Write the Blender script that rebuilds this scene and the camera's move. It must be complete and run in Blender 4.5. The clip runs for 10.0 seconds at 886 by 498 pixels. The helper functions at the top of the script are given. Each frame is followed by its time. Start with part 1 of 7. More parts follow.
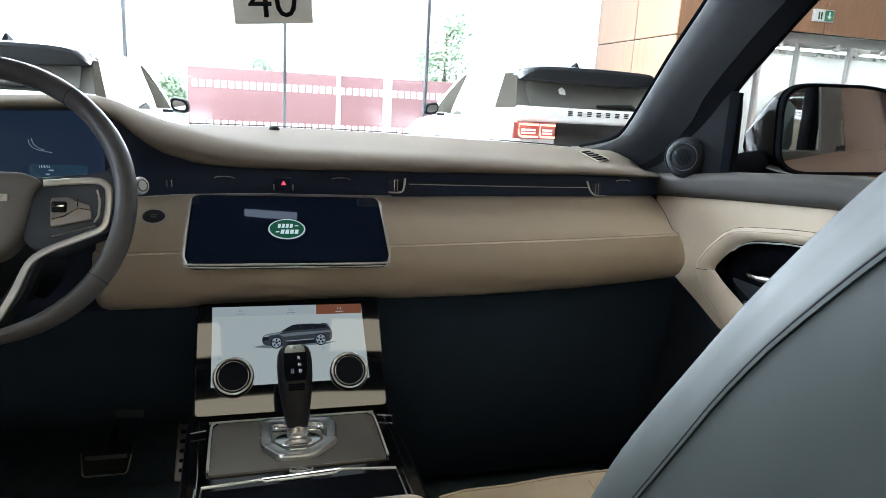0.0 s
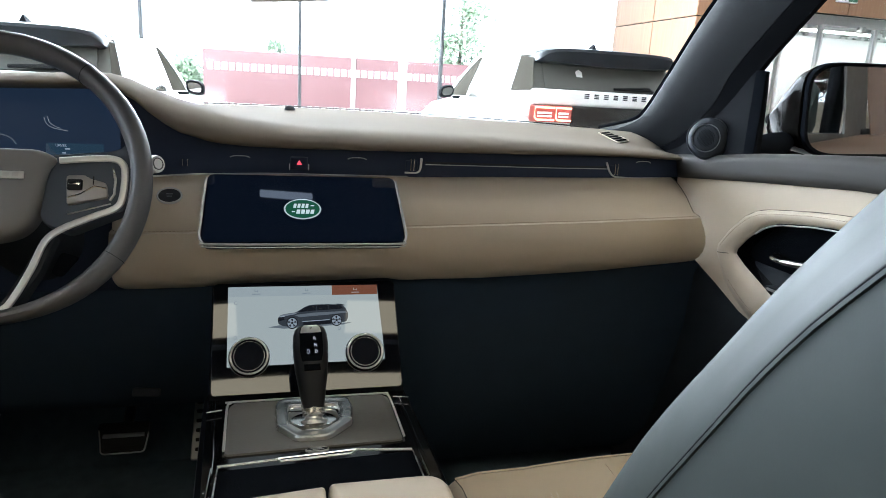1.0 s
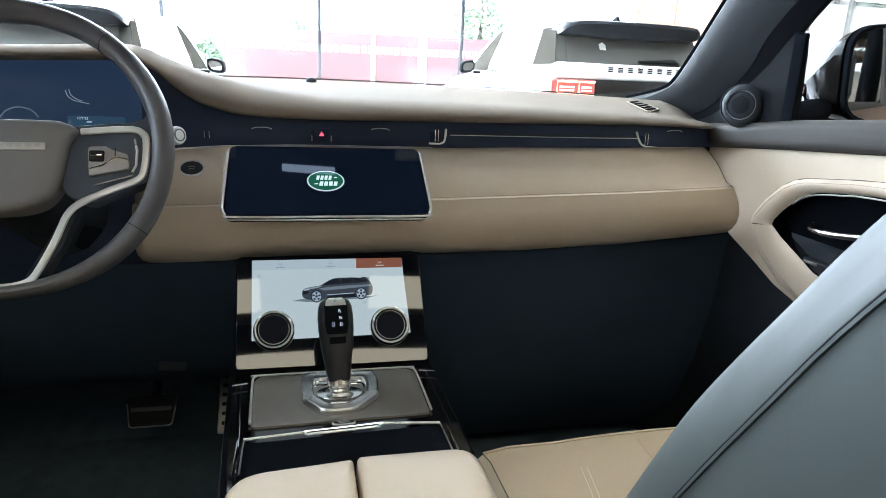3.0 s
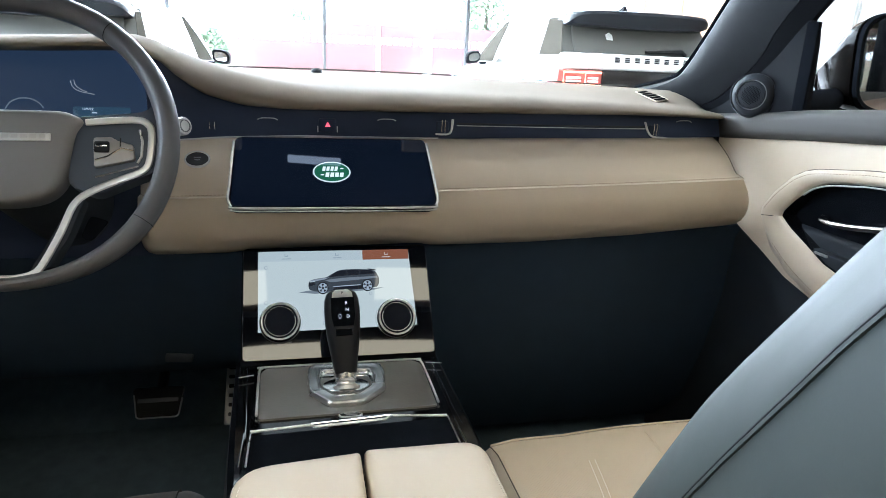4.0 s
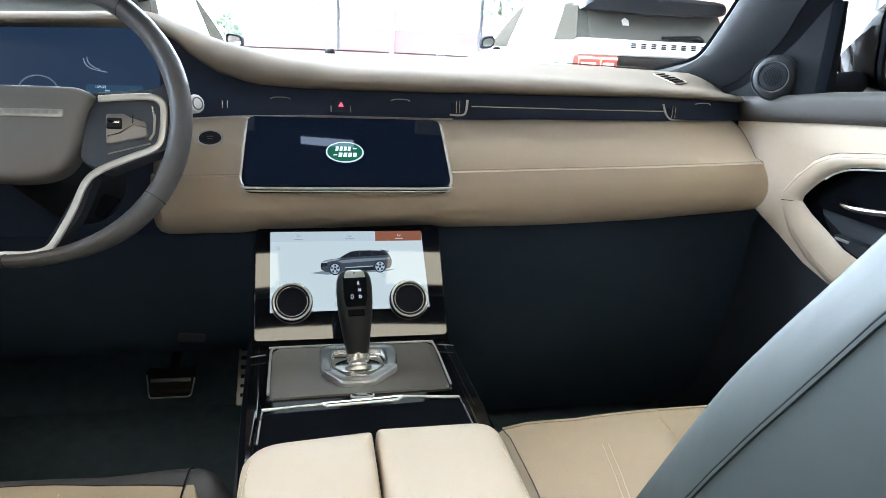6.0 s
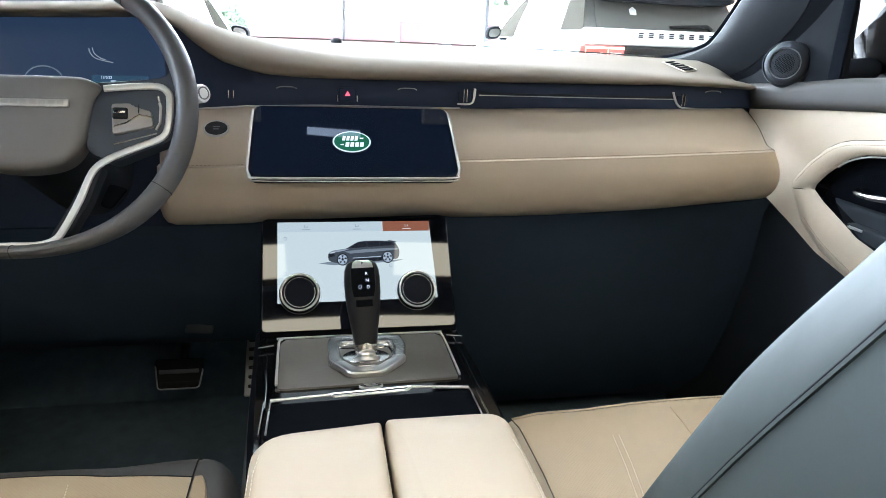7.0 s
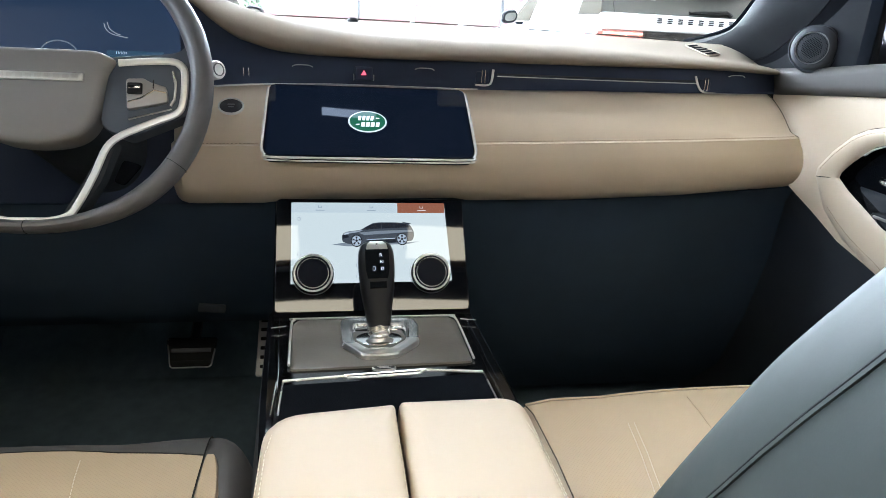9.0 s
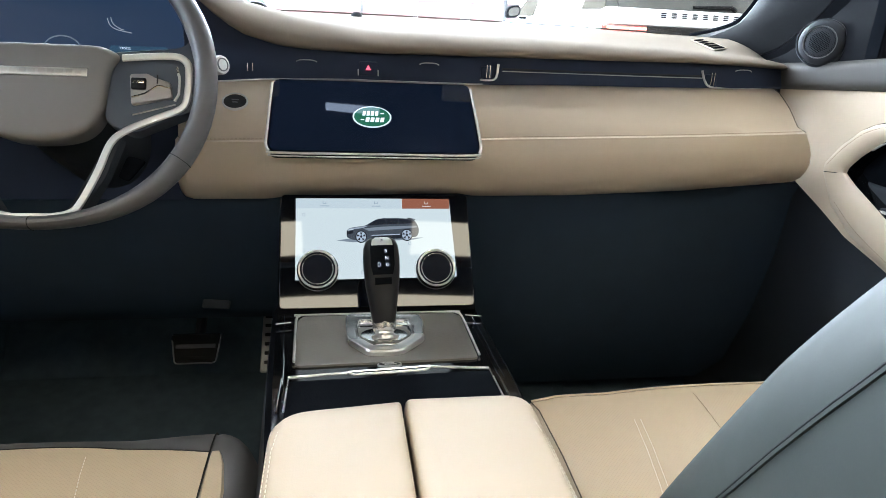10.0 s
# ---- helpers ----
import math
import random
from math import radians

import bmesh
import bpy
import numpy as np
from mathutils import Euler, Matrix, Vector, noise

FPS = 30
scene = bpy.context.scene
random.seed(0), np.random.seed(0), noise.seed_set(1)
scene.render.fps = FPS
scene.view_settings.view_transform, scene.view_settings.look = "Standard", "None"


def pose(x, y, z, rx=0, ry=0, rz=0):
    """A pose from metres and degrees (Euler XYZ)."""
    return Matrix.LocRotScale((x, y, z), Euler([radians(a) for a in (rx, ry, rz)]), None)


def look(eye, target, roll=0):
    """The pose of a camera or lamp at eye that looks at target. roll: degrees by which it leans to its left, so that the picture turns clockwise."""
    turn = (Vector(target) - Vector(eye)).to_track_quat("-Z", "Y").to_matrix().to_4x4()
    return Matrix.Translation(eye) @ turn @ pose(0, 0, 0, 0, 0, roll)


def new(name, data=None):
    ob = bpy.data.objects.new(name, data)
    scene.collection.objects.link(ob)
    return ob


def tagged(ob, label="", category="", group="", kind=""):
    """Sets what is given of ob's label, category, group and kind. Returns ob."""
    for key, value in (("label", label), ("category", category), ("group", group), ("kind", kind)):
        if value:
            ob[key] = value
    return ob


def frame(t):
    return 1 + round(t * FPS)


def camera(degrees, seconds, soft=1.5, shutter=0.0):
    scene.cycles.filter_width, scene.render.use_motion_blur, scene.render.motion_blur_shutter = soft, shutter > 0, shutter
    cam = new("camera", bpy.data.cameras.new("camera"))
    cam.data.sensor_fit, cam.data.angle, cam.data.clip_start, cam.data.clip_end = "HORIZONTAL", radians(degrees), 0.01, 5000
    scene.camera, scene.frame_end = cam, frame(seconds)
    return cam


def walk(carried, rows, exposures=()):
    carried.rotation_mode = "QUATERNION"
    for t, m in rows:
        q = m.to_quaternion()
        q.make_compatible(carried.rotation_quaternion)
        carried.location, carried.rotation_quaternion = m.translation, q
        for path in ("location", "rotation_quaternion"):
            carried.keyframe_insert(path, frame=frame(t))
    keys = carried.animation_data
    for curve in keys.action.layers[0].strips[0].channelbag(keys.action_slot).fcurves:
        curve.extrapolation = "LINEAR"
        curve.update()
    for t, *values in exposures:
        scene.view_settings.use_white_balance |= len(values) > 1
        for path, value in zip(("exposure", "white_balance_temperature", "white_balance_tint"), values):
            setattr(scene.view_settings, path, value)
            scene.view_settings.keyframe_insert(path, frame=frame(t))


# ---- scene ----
cam = camera(67.4, 10.0, soft=0.72)
EXPOSURES = [(0.0, 1.49, 5650, 8), (2.5, 1.93, 5480, 8), (5.0, 2.28, 5420, 8), (7.5, 2.46, 5460, 9), (10.0, 2.52, 5560, 9.5)]
PATH = [
    (0, (-0.045, -0.067, 1.286), (0.49, 1.813, 0.86), 3.2),
    (0.5, (-0.046, -0.061, 1.283), (0.462, 1.82, 0.833), 3.1),
    (1, (-0.046, -0.056, 1.279), (0.448, 1.823, 0.804), 3.3),
    (1.5, (-0.047, -0.052, 1.275), (0.42, 1.829, 0.781), 2.9),
    (2, (-0.047, -0.046, 1.272), (0.405, 1.833, 0.759), 2.8),
    (2.5, (-0.048, -0.042, 1.269), (0.392, 1.835, 0.739), 2.5),
    (3, (-0.048, -0.038, 1.266), (0.384, 1.838, 0.723), 2.6),
    (4.5, (-0.049, -0.03, 1.263), (0.358, 1.841, 0.685), 2.6),
    (5, (-0.049, -0.029, 1.26), (0.35, 1.842, 0.675), 3.0),
    (5.5, (-0.049, -0.027, 1.257), (0.342, 1.842, 0.662), 3.0),
    (7, (-0.05, -0.019, 1.25), (0.311, 1.844, 0.619), 2.4),
    (7.5, (-0.051, -0.016, 1.248), (0.303, 1.845, 0.606), 2.5),
    (8, (-0.051, -0.014, 1.247), (0.292, 1.845, 0.593), 2.3),
    (8.5, (-0.052, -0.011, 1.245), (0.282, 1.845, 0.581), 2.6),
    (9, (-0.053, -0.009, 1.243), (0.274, 1.845, 0.569), 3.1),
    (9.5, (-0.054, -0.007, 1.243), (0.27, 1.845, 0.56), 3.0),
    (10, (-0.055, -0.005, 1.242), (0.263, 1.846, 0.555), 3.0),
]
walk(cam, [(t, look(eye, target, roll)) for t, eye, target, roll in PATH], EXPOSURES)

# ---- light: overcast-bright daylight behind the glass front, an added fill from the left, added lamps in the showroom's ceiling ----
world = bpy.data.worlds.new("sky")
scene.world = world
world.use_nodes = True
wn = world.node_tree
sky = wn.nodes.new("ShaderNodeTexSky")
sky.sky_type, sky.sun_disc = "NISHITA", False
sky.sun_elevation, sky.sun_rotation = radians(48), radians(205)
sky.air_density, sky.dust_density = 1.0, 6.0
wn.nodes["Background"].inputs["Strength"].default_value = 0.15
wn.links.new(sky.outputs["Color"], wn.nodes["Background"].inputs["Color"])


def sun_lamp():
    data = bpy.data.lights.new("sun", "SUN")
    data.energy, data.angle, data.color = 5.0, radians(0.6), (1.0, 0.95, 0.88)
    ob = new("sun", data)
    ob.matrix_world = look((-6, -12, 20), (0, 6, 0))
    return ob


def area_lamp(name, eye, target, sx, sy, watts, colour):
    data = bpy.data.lights.new(name, "AREA")
    data.shape, data.size, data.size_y, data.energy, data.color = "RECTANGLE", sx, sy, watts, colour
    ob = new(name, data)
    ob.matrix_world = look(eye, target)
    return ob


sun_lamp()
area_lamp("facade_daylight", (-2.4, 12.2, 2.8), (-2.4, 0.0, 1.4), 10.0, 4.8, 1450, (0.97, 0.985, 0.98))
# added fill lamp before the closed left wall; no window stands there
area_lamp("left_fill", (-9.3, 2.0, 2.6), (0.0, 1.0, 1.0), 12.0, 4.0, 520, (0.84, 0.92, 1.0))


# ---- materials ----
def material(name, colour, rough=0.5, metal=0.0, scale=120.0, bump=0.15, vary=0.12, coat=0.0, kind="noise", depth=0.002, rvar=0.12, spec=0.5):
    m = bpy.data.materials.new(name)
    m.use_nodes = True
    nt = m.node_tree
    b = nt.nodes["Principled BSDF"]
    b.inputs["Metallic"].default_value = metal
    b.inputs["Coat Weight"].default_value = coat
    b.inputs["Coat Roughness"].default_value = 0.04
    b.inputs["Specular IOR Level"].default_value = spec
    co = nt.nodes.new("ShaderNodeTexCoord")
    fine = nt.nodes.new("ShaderNodeTexVoronoi" if kind == "leather" else "ShaderNodeTexNoise")
    fine.inputs["Scale"].default_value = scale
    big = nt.nodes.new("ShaderNodeTexNoise")
    big.inputs["Scale"].default_value = max(scale / 40.0, 0.5)
    big.inputs["Detail"].default_value = 4
    for n in (fine, big):
        nt.links.new(co.outputs["Object"], n.inputs["Vector"])
    fac = fine.outputs["Distance"] if kind == "leather" else fine.outputs["Fac"]
    ramp = nt.nodes.new("ShaderNodeMix")
    ramp.data_type = "RGBA"
    ramp.inputs["A"].default_value = (*[c * (1 - vary) for c in colour], 1)
    ramp.inputs["B"].default_value = (*[min(c * (1 + vary), 1) for c in colour], 1)
    nt.links.new(big.outputs["Fac"], ramp.inputs["Factor"])
    nt.links.new(ramp.outputs["Result"], b.inputs["Base Color"])
    rr = nt.nodes.new("ShaderNodeMapRange")
    rr.inputs["To Min"].default_value = max(rough - rvar, 0.02) if rvar else rough
    rr.inputs["To Max"].default_value = min(rough + rvar, 1.0) if rvar else rough
    nt.links.new(big.outputs["Fac"], rr.inputs["Value"])
    nt.links.new(rr.outputs["Result"], b.inputs["Roughness"])
    if bump:
        bp = nt.nodes.new("ShaderNodeBump")
        bp.inputs["Strength"].default_value = bump
        bp.inputs["Distance"].default_value = depth
        nt.links.new(fac, bp.inputs["Height"])
        nt.links.new(bp.outputs["Normal"], b.inputs["Normal"])
    return m


def glow(name, colour, strength):
    m = bpy.data.materials.new(name)
    m.use_nodes = True
    b = m.node_tree.nodes["Principled BSDF"]
    b.inputs["Base Color"].default_value = (0.01, 0.01, 0.01, 1)
    b.inputs["Roughness"].default_value = 0.04
    b.inputs["Emission Color"].default_value = (*colour, 1)
    b.inputs["Emission Strength"].default_value = strength
    return m


def pane_glass(name, tint, gloss=0.06):
    m = bpy.data.materials.new(name)
    m.use_nodes = True
    nt = m.node_tree
    nt.nodes.remove(nt.nodes["Principled BSDF"])
    tr, gl, mix = (nt.nodes.new("ShaderNodeBsdf" + k) if k != "Mix" else nt.nodes.new("ShaderNodeMixShader") for k in ("Transparent", "Glossy", "Mix"))
    tr.inputs["Color"].default_value = (*tint, 1)
    gl.inputs["Roughness"].default_value = 0.01
    mix.inputs["Fac"].default_value = gloss
    nt.links.new(tr.outputs["BSDF"], mix.inputs[1])
    nt.links.new(gl.outputs["BSDF"], mix.inputs[2])
    nt.links.new(mix.outputs["Shader"], nt.nodes["Material Output"].inputs["Surface"])
    return m


def wood(name, light, dark):
    m = bpy.data.materials.new(name)
    m.use_nodes = True
    nt = m.node_tree
    b = nt.nodes["Principled BSDF"]
    co, mp, no, mx = (nt.nodes.new("ShaderNode" + k) for k in ("TexCoord", "Mapping", "TexNoise", "Mix"))
    mx.data_type = "RGBA"
    mp.inputs["Scale"].default_value = (14, 14, 0.7)
    no.inputs["Scale"].default_value, no.inputs["Detail"].default_value = 2.2, 6
    mx.inputs["A"].default_value, mx.inputs["B"].default_value = (*dark, 1), (*light, 1)
    nt.links.new(co.outputs["Object"], mp.inputs["Vector"])
    nt.links.new(mp.outputs["Vector"], no.inputs["Vector"])
    nt.links.new(no.outputs["Fac"], mx.inputs["Factor"])
    nt.links.new(mx.outputs["Result"], b.inputs["Base Color"])
    b.inputs["Roughness"].default_value = 0.42
    return m


CREAM = material("cream_leather", (0.51, 0.424, 0.316), 0.46, scale=900, bump=0.06, vary=0.04, kind="leather", depth=0.0006)
CREAM_PERF = material("perforated_cream_leather", (0.478, 0.378, 0.255), 0.5, scale=900, bump=0.08, vary=0.05, kind="leather", depth=0.001)
def perforate(m, pitch=0.0027):
    """Rows of small punched holes, on a slanted grid over the level faces."""
    nt = m.node_tree
    b = nt.nodes["Principled BSDF"]
    co, mp, vo, lt, mx = (nt.nodes.new("ShaderNode" + k) for k in ("TexCoord", "Mapping", "TexVoronoi", "Math", "Mix"))
    mp.inputs["Scale"].default_value = (1 / pitch, 1 / pitch, 0.0)
    mp.inputs["Rotation"].default_value = (0, 0, radians(45))
    vo.inputs["Scale"].default_value, vo.inputs["Randomness"].default_value = 1.0, 0.0
    lt.operation = "LESS_THAN"
    lt.inputs[1].default_value = 0.22
    mx.data_type = "RGBA"
    nt.links.new(co.outputs["Object"], mp.inputs["Vector"])
    nt.links.new(mp.outputs["Vector"], vo.inputs["Vector"])
    nt.links.new(vo.outputs["Distance"], lt.inputs[0])
    nt.links.new(lt.outputs["Value"], mx.inputs["Factor"])
    nt.links.new(b.inputs["Base Color"].links[0].from_socket, mx.inputs["A"])
    mx.inputs["B"].default_value = (0.43, 0.34, 0.23, 1)
    nt.links.new(mx.outputs["Result"], b.inputs["Base Color"])
    return m


perforate(CREAM_PERF)
PAD = material("taupe_soft_touch_pad", (0.243, 0.208, 0.169), 0.85, scale=800, bump=0.08, vary=0.06, kind="leather", depth=0.0008, spec=0.02)
DARK = material("black_leather", (0.085, 0.081, 0.079), 0.45, scale=900, bump=0.06, vary=0.1, kind="leather", depth=0.0008)
GREYLEATHER = material("charcoal_leather", (0.037, 0.044, 0.041), 0.6, scale=900, bump=0.018, vary=0.08, kind="leather", depth=0.0008, spec=0.24)
SEAMGREY = material("dark_seam_leather", (0.014, 0.015, 0.016), 0.7, scale=900, bump=0.05, vary=0.1, kind="leather", depth=0.0006, spec=0.1)
HUB = material("brown_grey_soft_vinyl", (0.185, 0.175, 0.165), 0.5, scale=900, bump=0.05, vary=0.06, kind="leather", depth=0.0006)
RIM = material("wheel_rim_leather", (0.112, 0.11, 0.113), 0.4, scale=900, bump=0.05, vary=0.08, kind="leather", depth=0.0006)
GLOVEBOX = material("black_grained_glovebox", (0.035, 0.052, 0.075), 0.8, scale=900, bump=0.3, vary=0.15, depth=0.0005, spec=0.12)
PILLAR = material("charcoal_pillar_cloth", (0.0108, 0.0115, 0.013), 0.7, scale=1400, bump=0.3, vary=0.08, depth=0.0005, spec=0.06)
IVORY = material("ivory_headliner_cloth", (0.6, 0.54, 0.45), 0.85, scale=1400, bump=0.2, vary=0.05, depth=0.0005)
PLASTIC = material("black_grained_plastic", (0.026, 0.03, 0.036), 0.6, scale=900, bump=0.3, vary=0.15, depth=0.0006, spec=0.25)
PIANO = material("gloss_black_trim", (0.006, 0.006, 0.007), 0.07, scale=30, bump=0.0, vary=0.1, coat=0.6, rvar=0.02)
CARPET = material("black_carpet", (0.1, 0.138, 0.165), 0.95, scale=1500, bump=0.8, vary=0.3, depth=0.003, spec=0.1)
CHROME = material("polished_chrome", (0.83, 0.82, 0.8), 0.12, metal=1.0, scale=60, bump=0.0, vary=0.04, rvar=0.04)
SATIN = material("satin_aluminium", (0.62, 0.6, 0.57), 0.28, metal=1.0, scale=200, bump=0.05, vary=0.08, rvar=0.06)
SILVER = material("silver_lacquer", (0.66, 0.65, 0.62), 0.3, metal=0.55, scale=200, bump=0.02, vary=0.05, rvar=0.05)
TRAY = material("matt_black_tray", (0.006, 0.007, 0.009), 0.8, scale=600, bump=0.2, vary=0.15, spec=0.0)
SAIL = material("black_moulded_plastic", (0.0085, 0.0092, 0.011), 0.6, scale=900, bump=0.2, vary=0.12, depth=0.0005, spec=0.02)
CONSOLEBLACK = material("gloss_black_console", (0.005, 0.005, 0.006), 0.1, scale=30, bump=0.0, vary=0.1, rvar=0.02, spec=0.25)
STRIP = material("dark_gloss_strip", (0.028, 0.038, 0.066), 0.5, scale=30, bump=0.0, vary=0.1, rvar=0.04, spec=0.12)
BELT = material("dark_grey_door_vinyl", (0.052, 0.049, 0.045), 0.62, scale=900, bump=0.06, vary=0.06, kind="leather", depth=0.0006, spec=0.12)
KNOB = material("dark_brown_leather", (0.013, 0.013, 0.015), 0.42, scale=900, bump=0.05, vary=0.1, kind="leather", depth=0.0006, spec=0.22)
DIMGLASS = material("antiglare_display_glass", (0.012, 0.017, 0.026), 0.35, scale=20, bump=0.0, vary=0.05, spec=0.25)
GREYBOARD = material("white_card", (0.62, 0.63, 0.64), 0.6, scale=12, bump=0.02, vary=0.04)
CONSOLE = material("taupe_console_veneer", (0.098, 0.089, 0.074), 0.42, scale=300, bump=0.1, vary=0.06)
THREAD = material("cream_thread", (0.74, 0.68, 0.58), 0.8, scale=2000, bump=0.3, vary=0.1)
# shade of gaps and grooves put into a brown; also the cushion welt
GROOVE = material("groove_shade_and_welt", (0.11, 0.088, 0.066), 0.8, scale=800, bump=0.1, vary=0.1)
DARKTHREAD = material("brown_thread", (0.25, 0.195, 0.145), 0.8, scale=2000, bump=0.3, vary=0.1)
BRIGHT = material("bright_silver_trim", (0.85, 0.84, 0.81), 0.25, metal=0.45, scale=200, bump=0.0, vary=0.04, rvar=0.04)
SPOKE = material("satin_dark_spoke", (0.055, 0.066, 0.084), 0.4, scale=200, bump=0.03, vary=0.08, spec=0.35)
PACK = material("grey_metallic_switches", (0.3, 0.28, 0.265), 0.35, metal=0.3, scale=200, bump=0.02, vary=0.06, rvar=0.05)
DIALFACE = material("dark_dished_dial", (0.005, 0.007, 0.013), 0.25, scale=200, bump=0.0, vary=0.1, spec=0.04)
SPEAKERRING = material("grey_speaker_ring", (0.16, 0.165, 0.17), 0.4, metal=0.2, scale=300, bump=0.0, vary=0.05)
GATE = material("brushed_gate_metal", (0.66, 0.645, 0.62), 0.27, metal=1.0, scale=200, bump=0.03, vary=0.1, rvar=0.08)
SHELL = material("black_mirror_shell", (0.005, 0.0045, 0.004), 0.07, scale=40, bump=0.0, vary=0.1, spec=0.02, rvar=0.03)
POD = material("charcoal_speaker_plastic", (0.042, 0.046, 0.053), 0.6, scale=900, bump=0.2, vary=0.12, depth=0.0005, spec=0.15)
RUBBER = material("black_rubber", (0.015, 0.015, 0.015), 0.7, scale=300, bump=0.2, vary=0.15, spec=0.2)
def backlit(m, colour):
    """A faint display glow that also stands in for a navy veil of glare."""
    b = m.node_tree.nodes["Principled BSDF"]
    b.inputs["Emission Color"].default_value = (*colour, 1)
    b.inputs["Emission Strength"].default_value = 1.0
    return m


SCREEN = material("switched_on_dark_glass", (0.004, 0.005, 0.008), 0.03, scale=20, bump=0.0, vary=0.05, coat=0.1, rvar=0.01)
backlit(SCREEN, (0.0005, 0.001, 0.0022))
CLIMATEGLASS = material("gloss_panel_glass", (0.004, 0.005, 0.008), 0.03, scale=20, bump=0.0, vary=0.05, coat=0.7, rvar=0.01)
# emission copies the navy glare lying over the instruments
backlit(DIMGLASS, (0.0042, 0.007, 0.0125))
WHITEPAINT = material("white_car_paint", (0.8, 0.8, 0.79), 0.22, scale=40, bump=0.0, vary=0.02, coat=0.8, rvar=0.04)
BLACKPAINT = material("black_car_paint", (0.012, 0.011, 0.011), 0.25, scale=40, bump=0.0, vary=0.1, coat=0.15, rvar=0.04)
BROWNPAINT = material("bronze_car_paint", (0.06, 0.034, 0.021), 0.28, metal=0.0, scale=40, bump=0.0, vary=0.1, coat=0.0, rvar=0.04, spec=0.15)
SPOILER = material("dark_grey_car_paint", (0.016, 0.018, 0.022), 0.35, scale=40, bump=0.0, vary=0.08, coat=0.0, spec=0.1, rvar=0.04)
DARKGLASS = material("tinted_car_glass", (0.105, 0.105, 0.095), 0.08, scale=10, bump=0.0, vary=0.1, rvar=0.02, spec=0.3)
# brown of reflected wood put into the pane's own colour
BROWNREFLECT = material("brown_reflection_glass", (0.05, 0.027, 0.015), 0.15, scale=10, bump=0.0, vary=0.15, rvar=0.03, spec=0.08)
TAILRED = material("red_lamp_lens", (0.5, 0.13, 0.11), 0.15, scale=300, bump=0.1, vary=0.15, coat=0.5)
TAILGLOW = glow("lit_lamp_core", (1.0, 0.3, 0.16), 2.2)
LAMPCLEAR = glow("lit_lamp_reflector", (1.0, 0.72, 0.6), 0.8)
WOOD = wood("honey_wood_veneer", (0.4, 0.22, 0.118), (0.28, 0.145, 0.072))
WOODDARK = wood("brown_wood_veneer", (0.15, 0.08, 0.042), (0.1, 0.052, 0.028))
WALLWHITE = material("white_wall_paint", (0.78, 0.77, 0.74), 0.75, scale=60, bump=0.05, vary=0.03)
FLOORTILE = material("pale_grey_floor_tile", (0.42, 0.41, 0.39), 0.18, scale=25, bump=0.02, vary=0.08)
DULLMETAL = material("dull_grey_metal", (0.12, 0.12, 0.12), 0.45, metal=0.7, scale=200, bump=0.05, vary=0.1)
ALU = material("grey_aluminium_profile", (0.11, 0.115, 0.12), 0.4, metal=0.6, scale=100, bump=0.05, vary=0.08)
ASPHALT = material("pale_paving", (0.3, 0.29, 0.27), 0.9, scale=30, bump=0.3, vary=0.15, depth=0.01)
REDBOARD = material("crimson_hoarding", (0.15, 0.078, 0.086), 0.5, scale=12, bump=0.05, vary=0.12)
WHITEBOARD = material("white_printed_panel", (0.8, 0.8, 0.78), 0.5, scale=12, bump=0.05, vary=0.05)
LEAF = material("green_leaves", (0.27, 0.36, 0.25), 0.6, scale=8, bump=0.2, vary=0.4)
BARK = material("grey_bark", (0.12, 0.1, 0.08), 0.9, scale=30, bump=0.6, vary=0.3, depth=0.01)
CLEAR = pane_glass("clear_glass", (0.97, 0.985, 0.98), 0.03)
CARGLASS = pane_glass("windscreen_glass", (0.95, 0.97, 0.965), 0.02)
SIDEGLASS = pane_glass("side_window_glass", (0.93, 0.955, 0.95), 0.0015)
FROST = pane_glass("partition_glass", (0.93, 0.95, 0.94), 0.06)
PRIVACY = pane_glass("privacy_glass", (0.3, 0.29, 0.27), 0.05)
MIRROR = material("mirror_glass", (0.86, 0.87, 0.87), 0.02, metal=1.0, scale=10, bump=0.0, vary=0.01, rvar=0.005)


# ---- builders ----
def spot(ob):
    p = Vector((0, 0, 0))
    while ob is not None:
        p += ob.location
        ob = ob.parent
    return p


def thing(name, at, label, category, group="", kind=""):
    ob = new(name)
    ob.empty_display_size = 0.05
    ob.location = at
    return tagged(ob, label, category, group, kind)


def part(name, bm, mat, parent=None, label="", angle=38, turned=None):
    """Links a bmesh, given in world coordinates, as one mesh object under its thing."""
    if angle == 38 and mat.name in ("switched_on_dark_glass", "gloss_panel_glass", "gloss_black_trim", "mirror_glass"):
        angle = 20
    if turned is not None:
        bmesh.ops.transform(bm, matrix=turned, verts=bm.verts)
    bmesh.ops.recalc_face_normals(bm, faces=bm.faces)
    me = bpy.data.meshes.new(name)
    los = [min(v.co[i] for v in bm.verts) for i in range(3)]
    his = [max(v.co[i] for v in bm.verts) for i in range(3)]
    c = Vector([(a + b) / 2 for a, b in zip(los, his)])
    bmesh.ops.translate(bm, vec=-c, verts=bm.verts)
    bm.to_mesh(me)
    bm.free()
    me.polygons.foreach_set("use_smooth", [True] * len(me.polygons))
    me.set_sharp_from_angle(angle=radians(angle))
    me.materials.append(mat)
    ob = new(name, me)
    if parent is not None:
        ob.parent = parent
        ob.location = c - spot(parent)
    else:
        ob.location = c
    if label:
        ob["label"] = label
    return ob


